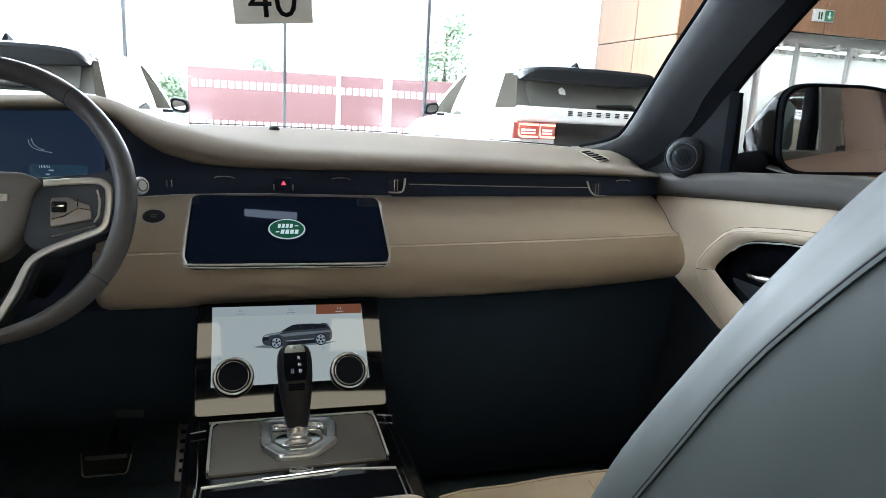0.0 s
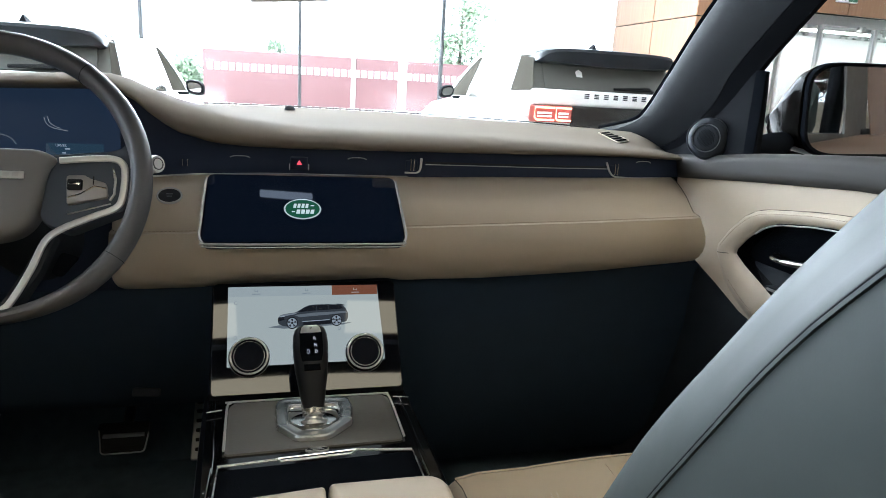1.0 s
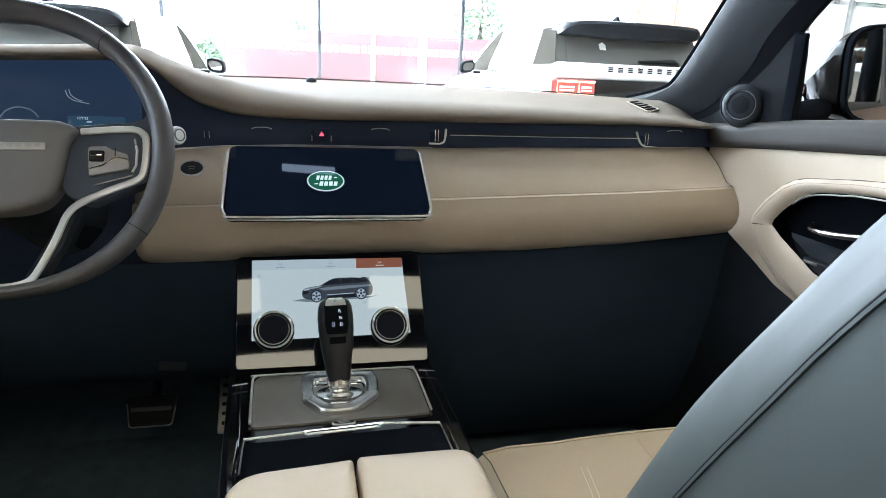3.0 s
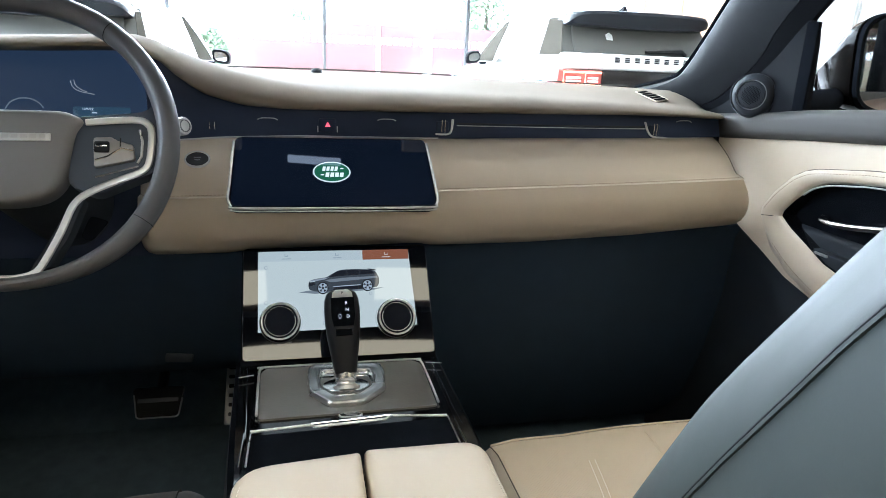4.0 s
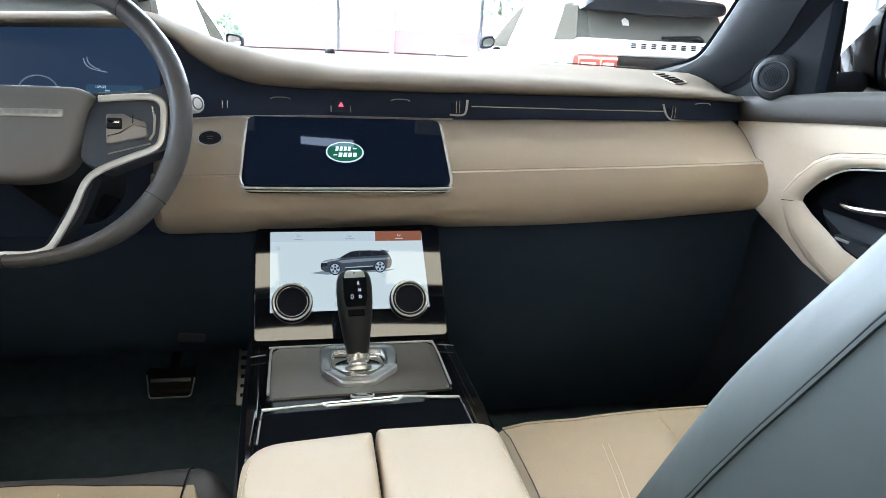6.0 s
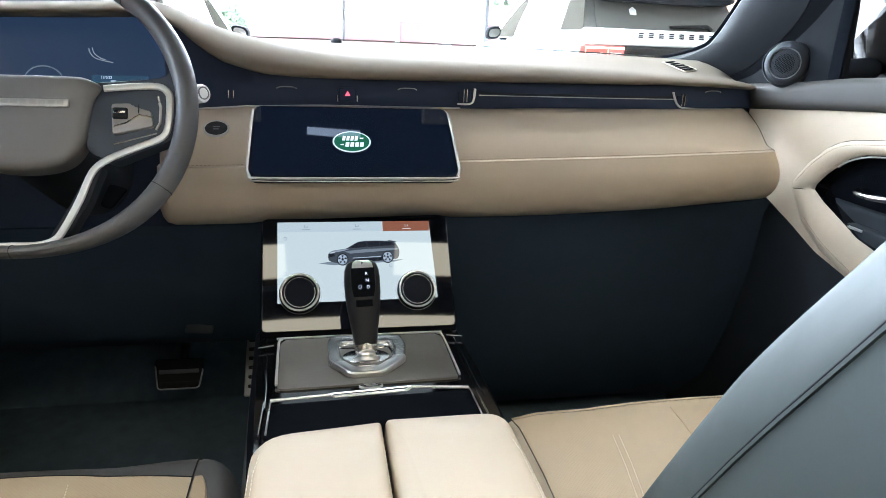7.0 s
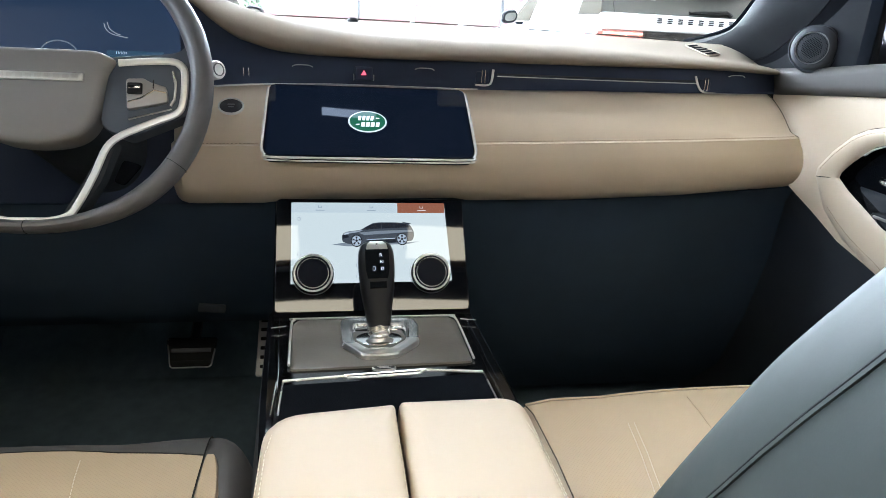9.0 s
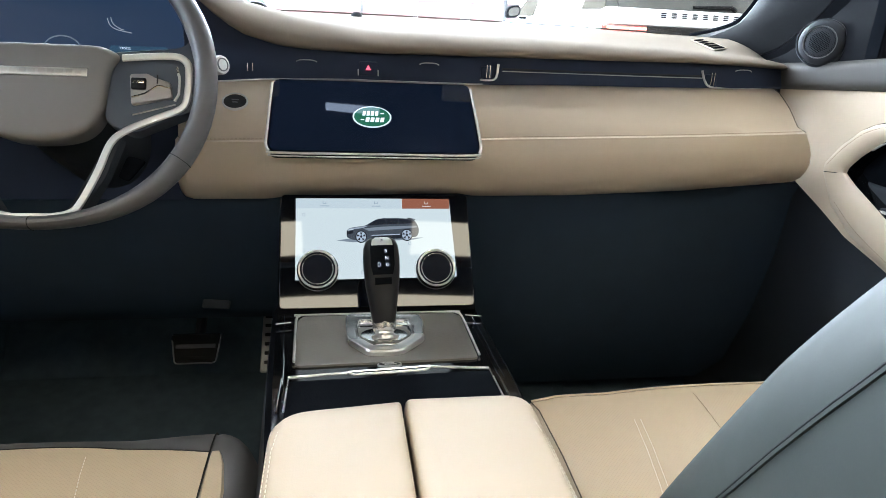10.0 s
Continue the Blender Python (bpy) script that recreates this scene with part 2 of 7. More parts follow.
def loft(rows, cap=False, closed=False, ring=False):
    bm = bmesh.new()
    vs = [[bm.verts.new(p) for p in r] for r in rows]
    n = len(rows[0])
    pairs = list(zip(vs, vs[1:])) + ([(vs[-1], vs[0])] if ring else [])
    for a, b in pairs:
        for i in range(n if closed else n - 1):
            j = (i + 1) % n
            bm.faces.new((a[i], a[j], b[j], b[i]))
    if cap:
        bm.faces.new(vs[0]), bm.faces.new(vs[-1])
    return bm


def thick(bm, depth):
    """Gives a sheet a thickness along its normals."""
    bmesh.ops.recalc_face_normals(bm, faces=bm.faces)
    bmesh.ops.solidify(bm, geom=bm.faces[:], thickness=depth)
    return bm


def rbox(lo, hi, r=0.005, seg=3):
    bm = bmesh.new()
    bmesh.ops.create_cube(bm, size=1)
    s = [b - a for a, b in zip(lo, hi)]
    for v in bm.verts:
        v.co = Vector([a + (c + 0.5) * d for a, c, d in zip(lo, v.co, s)])
    if r:
        bmesh.ops.bevel(bm, geom=bm.edges[:], offset=min(r, min(s) * 0.49), segments=seg, profile=0.5, affect="EDGES")
    return bm


def prism(poly, m, depth, r=0.0, seg=2):
    """A polygon in the plane of m, given depth along m's z, its edges rounded by r."""
    bm = bmesh.new()
    low = [bm.verts.new(m @ Vector((x, y, 0))) for x, y in poly]
    top = [bm.verts.new(m @ Vector((x, y, depth))) for x, y in poly]
    n = len(poly)
    bm.faces.new(low[::-1])
    face = bm.faces.new(top)
    for i in range(n):
        bm.faces.new((low[i], low[(i + 1) % n], top[(i + 1) % n], top[i]))
    if r:
        bmesh.ops.bevel(bm, geom=list(face.edges), offset=r, segments=seg, profile=0.5, affect="EDGES")
    return bm


def smooth_line(pts, n=6, closed=False):
    """Catmull-Rom through the points."""
    pts = [Vector(p) for p in pts]
    out = []
    k = len(pts)
    for i in range(k if closed else k - 1):
        a, b, c, d = (pts[(i + j) % k] if closed else pts[min(max(i + j, 0), k - 1)] for j in (-1, 0, 1, 2))
        for s in range(n):
            t = s / n
            out.append(0.5 * (2 * b + (c - a) * t + (2 * a - 5 * b + 4 * c - d) * t * t + (3 * b - a - 3 * c + d) * t ** 3))
    if not closed:
        out.append(pts[-1])
    return out


def tube(path, r, n=8, closed=False, flat=1.0, up=None):
    path = [Vector(p) for p in path]
    rows, k = [], len(path)
    up = Vector(up) if up is not None else Vector((0.12, 0.3, 0.95))
    for i, p in enumerate(path):
        q0 = path[(i - 1) % k] if closed or i else p
        q1 = path[(i + 1) % k] if closed or i < k - 1 else p
        d = (q1 - q0).normalized()
        s = d.cross(up)
        s = s.normalized() if s.length > 1e-5 else Vector((1, 0, 0))
        w = s.cross(d).normalized()
        rad = r[i] if isinstance(r, list) else r
        rows.append([p + (s * math.cos(a) + w * math.sin(a) * flat) * rad for a in [2 * math.pi * j / n for j in range(n)]])
    return loft(rows, cap=not closed, closed=True, ring=closed)


def turned_profile(m, prof, n=40, cap=True):
    """Turns (radius, height) pairs round m's z."""
    rows = [[m @ Vector((r * math.cos(a), r * math.sin(a), z)) for a in [2 * math.pi * i / n for i in range(n)]] for r, z in prof]
    return loft(rows, cap=cap, closed=True)


def rounded(w, h, r, n=6, cx=0.0, cy=0.0):
    """A rounded rectangle as a list of points."""
    out = []
    for sx, sy, a0 in ((1, 1, 0), (-1, 1, 90), (-1, -1, 180), (1, -1, 270)):
        for i in range(n + 1):
            a = radians(a0 + 90 * i / n)
            out.append((cx + sx * (w / 2 - r) + r * math.cos(a), cy + sy * (h / 2 - r) + r * math.sin(a)))
    return out


def corners(poly, r, n=4):
    """Rounds the corners of a polygon by arcs of about r."""
    out, k = [], len(poly)
    for i in range(k):
        a, b, c = (Vector(poly[(i + j) % k]) for j in (-1, 0, 1))
        p, q = b + (a - b).normalized() * min(r, (a - b).length * 0.45), b + (c - b).normalized() * min(r, (c - b).length * 0.45)
        for s in range(n + 1):
            t = s / n
            out.append(tuple((1 - t) ** 2 * p + 2 * t * (1 - t) * b + t * t * q))
    return out


def corners_each(poly, radii, n=5):
    """Rounds each corner of a polygon by its own radius."""
    out, k = [], len(poly)
    for i, r in enumerate(radii):
        a, b, c = (Vector(poly[(i + j) % k]) for j in (-1, 0, 1))
        p, q = b + (a - b).normalized() * r, b + (c - b).normalized() * r
        out += [tuple((1 - t) ** 2 * p + 2 * t * (1 - t) * b + t * t * q) for t in [s / n for s in range(n + 1)]]
    return out


def frame_of(at, normal, across=(1, 0, 0)):
    """A pose whose z is the normal and whose x runs across."""
    z = Vector(normal).normalized()
    x = (Vector(across) - z * Vector(across).dot(z)).normalized()
    y = z.cross(x)
    m = Matrix((x, y, z)).transposed().to_4x4()
    m.translation = Vector(at)
    return m


def lettering(text, m, size, depth=0.0004):
    cu = bpy.data.curves.new("lettering", "FONT")
    cu.body, cu.size, cu.extrude, cu.align_x, cu.align_y = text, size, depth, "CENTER", "CENTER"
    cu.resolution_u = 3
    ob = new("lettering", cu)
    bpy.context.view_layer.update()
    me = bpy.data.meshes.new_from_object(ob)
    bm = bmesh.new()
    bm.from_mesh(me)
    bpy.data.objects.remove(ob)
    bpy.data.meshes.remove(me)
    bmesh.ops.transform(bm, matrix=m, verts=bm.verts)
    return bm


def between(table, x):
    xs, vs = zip(*table)
    return float(np.interp(x, xs, vs))


def stitches(path, mat, parent, gap=0.006, r=0.0006, label="row of stitches"):
    """A seam's row of short threads, one part."""
    bm = bmesh.new()
    path = [Vector(p) for p in path]
    run = 0.0
    for a, b in zip(path, path[1:]):
        d = b - a
        length = d.length
        if length < 1e-6:
            continue
        s = -run
        while s < length:
            s0, s1 = max(s, 0), min(s + gap * 0.62, length)
            if s1 > s0 + gap * 0.2:
                p, q = a + d * (s0 / length), a + d * (s1 / length)
                u = d.normalized().cross(Vector((0.3, 0.5, 0.8))).normalized() * r
                w = d.normalized().cross(u).normalized() * r
                v = [bm.verts.new(e + o) for e in (p, q) for o in (u, w, -u, -w)]
                for i in range(4):
                    bm.faces.new((v[i], v[(i + 1) % 4], v[4 + (i + 1) % 4], v[4 + i]))
                bm.faces.new(v[:4]), bm.faces.new(v[4:])
            s += gap
        run = (run + length) % gap
    return part("stitching", bm, mat, parent, label)


# ---- the car that the camera sits in: shell ----
cabin_floor = part("floor", rbox((-0.74, -1.7, 0.40), (0.74, 1.55, 0.44), 0.0), CARPET)
tagged(cabin_floor, "black carpeted car floor in deep shade", "floor", kind="structure")


def firewall():
    rows = []
    for x in np.linspace(-0.74, 0.74, 13):
        rows.append([(x, y, z) for y, z in ((1.02, 0.44), (1.3, 0.47), (1.42, 0.6), (1.46, 0.8), (1.5, 1.1))])
    ob = part("wall_front", thick(loft(rows), 0.01), CARPET)
    return tagged(ob, "black carpeted footwell wall under the dashboard", "wall", kind="structure")


firewall()
for kick in (-1, 1):
    tagged(part("wall_kick", rbox((min(kick * 0.735, kick * 0.76), 0.9, 0.42), (max(kick * 0.735, kick * 0.76), 1.62, 1.16), 0.0), CARPET), "black carpeted side of the footwell", "wall", kind="structure")
tagged(part("wall_cowl", rbox((-0.76, 1.5, 0.6), (0.76, 1.62, 1.15), 0.0), PLASTIC), "black bulkhead behind the dashboard", "wall", kind="structure")


def base_y(x):
    return 1.5 - 0.3 * (abs(x) / 0.68) ** 2


PILLAR_FRONT = [(0.672, 1.34, 1.207), (0.676, 1.28, 1.217), (0.684, 1.222, 1.231), (0.688, 1.19, 1.247), (0.69, 1.142, 1.296), (0.69, 1.05, 1.399), (0.69, 0.966, 1.482), (0.675, 0.88, 1.56)]
PILLAR_REAR = [(0.725, 1.02, 1.17), (0.725, 0.98, 1.19), (0.722, 0.945, 1.23), (0.715, 0.92, 1.27), (0.705, 0.885, 1.328), (0.70, 0.80, 1.401), (0.70, 0.737, 1.455), (0.685, 0.62, 1.53)]


def pillar(side):
    """Leaning front roof pillar: a soft trim and, behind a groove, the door's frame."""
    ob = thing("a_pillar", (side * 0.7, 1.0, 1.2), "charcoal fabric windscreen pillar trim with a seam", "pillar", kind="structure")
    fr, re = smooth_line(PILLAR_FRONT, 5), smooth_line(PILLAR_REAR, 5)
    trim, rim = [], []
    for i, (f, r) in enumerate(zip(fr, re)):
        k = i / (len(fr) - 1)
        cut = between([(0.0, 0.62), (0.3, 0.68), (0.5, 0.82), (1.0, 0.86)], k)
        bulge = 0.022 + 0.008 * math.sin(k * math.pi)
        row = []
        for q in (-0.1, -0.03, 0.0, 0.06, 0.2, 0.4, 0.65, 0.92, 0.985, 1.0):
            t = q * cut if q > 0 else q
            p = f.lerp(r, max(t, 0))
            inward = bulge * between([(0.0, 0.0), (0.06, 0.28), (0.2, 0.8), (0.4, 1.0), (0.65, 0.9), (1.0, 0.6)], max(t, 0) / cut)
            out = 0.05 if t < -0.05 else (0.012 if t < 0 else 0.0)
            row.append(Vector((side * (p.x - inward + out), p.y, p.z)))
        trim.append(row)
        row = []
        for q in (-0.02, 0.03, 0.15, 0.5, 0.85, 1.0, 1.01):
            t = cut + (1 - cut) * q if q < 1.005 else 1.01
            p = f.lerp(r, t)
            inward = bulge * 0.6 * (1 - q * 0.85)
            sink = 0.004 if q < 0 else 0.0
            row.append(Vector((side * (p.x - inward + sink + (0.006 if t > 1.0 else 0)), p.y, p.z)))
        rim.append(row)
    part("trim", thick(loft(trim), 0.003), PILLAR, ob)
    part("door_frame", thick(loft(rim), 0.003), SAIL, ob, "black door frame seal")
    part("screen_seal", tube([Vector((side * (p.x + 0.003), p.y + 0.008, p.z + 0.002)) for p in fr], 0.0045, 6), TRAY, ob, "black windscreen seal")
    core = [[Vector((side * (f.lerp(r, t).x + 0.035), f.lerp(r, t).y, f.lerp(r, t).z)) for t in (0.03, 0.3, 0.6, 0.85)] for f, r in zip(fr, re)]
    part("pillar_core", thick(loft(core), 0.02), BLACKPAINT, ob, "painted outer pillar")
    return ob


pillar(1), pillar(-1)


def windscreen():
    rows = []
    for x in np.linspace(-0.69, 0.69, 15):
        k = (x / 0.69) ** 2
        yb, yt = 1.53 - 0.31 * k, 1.12 - 0.22 * k
        rows.append([(x * (1 - 0.09 * t), yb + (yt - yb) * t, 1.19 + 0.4 * t + 0.035 * math.sin(t * math.pi)) for t in np.linspace(0, 1, 7)])
    ob = part("window_1", loft(rows), CARGLASS)
    ob.visible_shadow = False
    return tagged(ob, "clear raked car windscreen", "windscreen", kind="structure")


windscreen()


def roof():
    """Dark headliner and painted roof skin; unseen openings and crossbar shape light and reflections."""
    ob = thing("ceiling", (0, 0, 1.6), "charcoal headliner, its openings and crossbar laid out for reflections", "ceiling", kind="structure")
    bm = bmesh.new()

    def z_of(x, y):
        return 1.60 - 0.05 * (x / 0.66) ** 2 - 0.02 * ((y + 0.2) / 1.2) ** 2

    xs = [-0.66, -0.5, -0.42, -0.14, 0.0, 0.14, 0.42, 0.5, 0.66]
    ys = [-1.75, -1.3, -0.9, -0.5, -0.2, 0.125, 0.235, 0.39, 0.6, 0.84, 1.0]
    grid = [[bm.verts.new((x, y, z_of(x, y))) for y in ys] for x in xs]
    for i in range(len(xs) - 1):
        for j in range(len(ys) - 1):
            # openings and bar placed for the bands mirrored in the console glass
            if (2 <= i <= 5 and 3 <= j <= 4) or (i in (2, 5) and j == 6):
                continue
            bm.faces.new((grid[i][j], grid[i + 1][j], grid[i + 1][j + 1], grid[i][j + 1]))
    skin = bm.copy()
    for v in skin.verts:
        v.co.z += 0.028
    part("headliner", thick(bm, 0.02), PILLAR, ob, "charcoal cloth headliner")
    part("roof_skin", thick(skin, 0.004), BROWNPAINT, ob, "bronze-brown painted roof skin")
    for s in (-1, 1):
        part("sun_visor", rbox((min(s * 0.165, s * 0.5), 0.838, 1.545), (max(s * 0.165, s * 0.5), 0.97, 1.56), 0.006), IVORY, ob, "ivory sun visor")
    # glowing strip added so that the touchscreen mirrors a bright line
    part("mirrored_strip", prism([(-0.074, 0.813), (-0.074, 0.826), (0.036, 0.819), (0.036, 0.804)], pose(0, 0, 1.552), 0.012), glow("mirrored_strip_white", (0.75, 0.85, 1.0), 1.1), ob, "slim glowing strip added for the touchscreen's reflected line")
    return ob


roof()


# ---- dashboard ----
ZL = [(-0.72, 1.235), (-0.45, 1.247), (-0.389, 1.249), (-0.304, 1.253), (-0.268, 1.250), (-0.247, 1.242), (-0.218, 1.216), (-0.188, 1.195), (-0.133, 1.179), (-0.076, 1.175), (0.0, 1.174), (0.3, 1.176), (0.5, 1.178), (0.6, 1.176), (0.72, 1.17)]
ZT = [(-0.72, 1.25), (-0.45, 1.262), (-0.369, 1.266), (-0.30, 1.271), (-0.27, 1.270), (-0.248, 1.258), (-0.218, 1.246), (-0.194, 1.236), (-0.157, 1.226), (-0.1, 1.214), (0.0, 1.203), (0.3, 1.2), (0.5, 1.194), (0.6, 1.189), (0.72, 1.18)]


def front_y(x):
    return 1.0 + 0.034 * (max(abs(x) - 0.35, 0) / 0.35) ** 2


dashboard = thing("dashboard", (0, 1.1, 0.95), "two-tone dashboard with taupe top, gloss black strip and cream leather", "dashboard")


def dash_top():
    rows = []
    for x in list(np.linspace(-0.72, 0.655, 70)) + [0.664, 0.672, 0.68, 0.687, 0.693, 0.698, 0.702]:
        end = (max(x - 0.655, 0) / 0.047) ** 2
        zl, zt, y = between(ZL, x) - 0.001 * end, between(ZT, x) - 0.004 * end, front_y(x) + 0.008 * end
        d, yb = zt - zl, base_y(x) - 0.02
        pts = [(y + 0.035, zl - 0.006), (y + 0.004, zl - 0.001), (y - 0.004, zl + 0.12 * d), (y - 0.003, zl + 0.4 * d), (y + 0.008, zl + 0.7 * d), (y + 0.03, zl + 0.9 * d), (y + 0.065, zt)]
        flat = 1.208 + 0.006 * (1 - (x / 0.7) ** 2)
        for t in (0.2, 0.4, 0.6, 0.8, 0.93, 1.0):
            yy = y + 0.065 + (yb - y - 0.065) * t
            s = t * t * (3 - 2 * t)
            pts.append((yy, zt + (flat - zt) * s))
        pts.append((yb + 0.03, flat - 0.02))
        rows.append([tuple(p) for p in smooth_line([(x, a, b) for a, b in pts], 3)])
    part("top_pad", thick(loft(rows), 0.004), PAD, dashboard, "taupe soft-touch top with an instrument hood", angle=70)


dash_top()
for s in (-1, 1):
    part("end_filler", rbox((min(s * 0.664, s * 0.74), 1.055, 1.06), (max(s * 0.664, s * 0.74), 1.33, 1.168), 0.012), SAIL, dashboard, "black filler below the pillar")


EDGE = [(-0.27, 1.119), (-0.216, 1.1235), (-0.16, 1.128), (-0.05, 1.1315), (0.145, 1.131), (0.22, 1.132), (0.3, 1.1345), (0.5, 1.1365), (0.69, 1.138)]


def dash_strip():
    rows = []
    for x in np.linspace(-0.262, 0.682, 50):
        y = front_y(x) + 0.006
        zt, ze = between(ZL, x), between(EDGE, x)
        rows.append([(x, y + 0.03, ze - 0.002), (x, y - 0.004, ze + 0.0015), (x, y - 0.005, ze + 0.005), (x, y - 0.001, 1.152), (x, y + 0.008, zt + 0.002), (x, y + 0.03, zt + 0.004)])
    part("trim_strip", thick(loft(rows), 0.003), STRIP, dashboard, "gloss black strip with slim air outlets")
    # slim outlet: dark slot with two slats and a bright line
    path = [(x, front_y(x) + 0.0045, 1.1565) for x in np.linspace(0.195, 0.53, 14)]
    part("outlet_slat", tube(path, 0.0016, 6), PLASTIC, dashboard)
    path = [(x, front_y(x) + 0.0035, 1.1535) for x in np.linspace(0.195, 0.53, 14)]
    part("bright_line", tube(path, 0.0008, 6), BRIGHT, dashboard, "thin metal line")
    path = [(x, front_y(x) + 0.0005, between(EDGE, x) + 0.0022) for x in np.linspace(-0.26, 0.165, 20)]
    part("lower_edge", tube(path, 0.0013, 6), BRIGHT, dashboard, "chrome edge line")
    # hooked outlet levers
    for x, s in ((0.172, 1), (0.556, -1)):
        y = front_y(x) - 0.003
        slant = [(0.522, y, 1.165), (0.529, y, 1.150), (0.537, y, 1.142), (0.55, y + 0.001, 1.1395), (0.59, y + 0.004, 1.139), (0.64, front_y(0.64), 1.139)]
        path = smooth_line(slant, 4) if s < 0 else smooth_line([(x - s * 0.012, y, 1.1405), (x + s * 0.006, y, 1.1405), (x + s * 0.0125, y - 0.001, 1.146), (x + s * 0.0145, y, 1.164)], 4)
        lever = part("outlet_lever", tube(path, [0.0019 if p.x < 0.56 else 0.0007 for p in path], 8, flat=0.8), SILVER, dashboard, "hooked chrome outlet lever")
        x -= 0.014 if s < 0 else 0.0
        part("lever_plate", rbox((x - 0.011, y + 0.001, 1.143), (x + 0.009, y + 0.006, 1.160), 0.002), STRIP, lever)
        for k in (-0.003, 0.002):
            part("lever_fin", rbox((x + k - 0.0007, y - 0.003, 1.1435), (x + k + 0.0007, y + 0.004, 1.163), 0.0005), CHROME, lever)
    for k in (-0.177, -0.170):
        part("outlet_fin", rbox((k - 0.0007, 0.997, 1.142), (k + 0.0007, 1.004, 1.153), 0.0005), CHROME, dashboard)
    # hazard switch
    switch = part("hazard_switch", rbox((-0.02, 0.998, 1.1405), (0.006, 1.008, 1.160), 0.002), STRIP, dashboard, "black hazard light switch with red triangle")
    part("triangle", prism([(-0.004, -0.0033), (0.004, -0.0033), (0, 0.0039)], frame_of((-0.007, 0.9965, 1.152), (0, -1, 0.2)), 0.0012), glow("hazard_red", (0.75, 0.07, 0.1), 0.5), switch)
    for x in (-0.0215, 0.0075):
        part("switch_edge", rbox((x - 0.0006, 0.9965, 1.1405), (x + 0.0006, 1.006, 1.149), 0.0004), SATIN, switch)
    # upper thumb tabs
    for x, z in ((-0.095, 1.1595), (0.083, 1.1615), (0.6, 1.168)):
        y = front_y(x)
        path = smooth_line([(x - 0.0145, y + 0.002, z - 0.0025), (x - 0.008, y - 0.001, z), (x + 0.008, y - 0.001, z), (x + 0.0145, y + 0.002, z - 0.0025)], 4)
        part("outlet_tab", tube(path, 0.0008, 6), BRIGHT, dashboard)


dash_strip()


DASH_END = [(0.97, 0.685), (1.0, 0.686), (1.02, 0.6855), (1.04, 0.683), (1.06, 0.678), (1.08, 0.672), (1.1, 0.6765), (1.12, 0.6745), (1.14, 0.67)]


def dash_panel():
    up, low = [], []
    xs = [-0.27, -0.265] + list(np.linspace(-0.255, 0.66, 46)) + [0.672, 0.68, 0.684]
    for x in xs:
        e = 0.003 * max(0, (x - 0.655) / 0.03) ** 2 + 0.02 * max(0, (-0.25 - x) / 0.02) ** 2
        b = front_y(x) - 1.0
        zb = between([(-0.27, 0.964), (-0.147, 0.966), (-0.125, 0.97), (0.13, 0.976), (0.155, 0.972), (0.31, 0.974), (0.5, 0.983), (0.684, 0.999)], x)
        zs = between([(-0.27, 1.049), (0.0, 1.056), (0.155, 1.0605), (0.46, 1.0705), (0.684, 1.08)], x)
        def end(z):
            return between(DASH_END, z)

        def fit(y, z):
            xx = x if x < 0.6 else 0.6 + (x - 0.6) * (end(z) - 0.6) / 0.084
            return (xx, y + e, z)

        up.append([fit(y, z) for y, z in ((1.02 + b, between(EDGE, x)), (1.001 + b, between(EDGE, x) + 0.0005), (0.992 + 0.8 * b, between(EDGE, x) - 0.005), (0.972 + 0.5 * b, 1.112), (0.95 + 0.2 * b, 1.088), (0.936, zs + 0.004), (0.935, zs + 0.0015), (0.94, zs))])
        d = zs - 0.03 - zb
        low.append([fit(y, z) for y, z in ((0.94, zs + 0.0005), (0.9335, zs - 0.001), (0.9325, zs - 0.004), (0.9262, zs - 0.018), (0.9245, zs - 0.03), (0.926, zs - 0.03 - 0.25 * d), (0.9315, zs - 0.03 - 0.5 * d), (0.941, zs - 0.03 - 0.73 * d), (0.954, zs - 0.03 - 0.91 * d), (0.97, zb), (1.02, zb - 0.002))])
    part("upper_leather", thick(loft(up), 0.004), CREAM, dashboard, "cream leather panel")
    part("lower_leather", thick(loft(low), 0.004), CREAM, dashboard, "cream leather roll below the seam")
    rim = [Vector(p) + Vector((0.0008, -0.0005, 0)) for p in up[-1][1:6] + low[-1][2:9]]
    # brown line painted where the end gap lies in shade
    part("end_gap", tube(smooth_line(rim, 3), 0.0006, 6), GROOVE, dashboard, "brown line in place of the shaded gap at the panel's end")
    stitches([Vector(r[5]) + Vector((0, -0.0005, 0.0012)) for r in up if r[0][0] > 0.15], DARKTHREAD, dashboard, 0.0055, 0.0004)
    stitches([Vector(r[5]) + Vector((0, -0.0005, 0.0012)) for r in up if r[0][0] < -0.15], DARKTHREAD, dashboard, 0.0055, 0.0004)
    # knee bolster, glovebox and the black underside
    rows = []
    for x in np.linspace(-0.72, 0.72, 25):
        zb = between([(-0.72, 0.955), (-0.147, 0.966), (-0.125, 0.97), (0.13, 0.975), (0.155, 0.972), (0.31, 0.974), (0.5, 0.982), (0.72, 0.998)], x)
        k = min(max((x - 0.13) / 0.06, 0), 1)
        rows.append([(x, y, z - k * drop) for y, z, drop in ((0.975, zb - 0.002, 0), (0.99, zb - 0.03, 0), (1.0, 0.86, 0), (1.03, 0.76, 0.03), (1.08, 0.72, 0.12), (1.16, 0.715, 0.2), (1.4, 0.72, 0.22))])
    part("lower_dash", thick(loft(rows), 0.004), GLOVEBOX, dashboard, "black grained glovebox and knee panel")
    rows = []
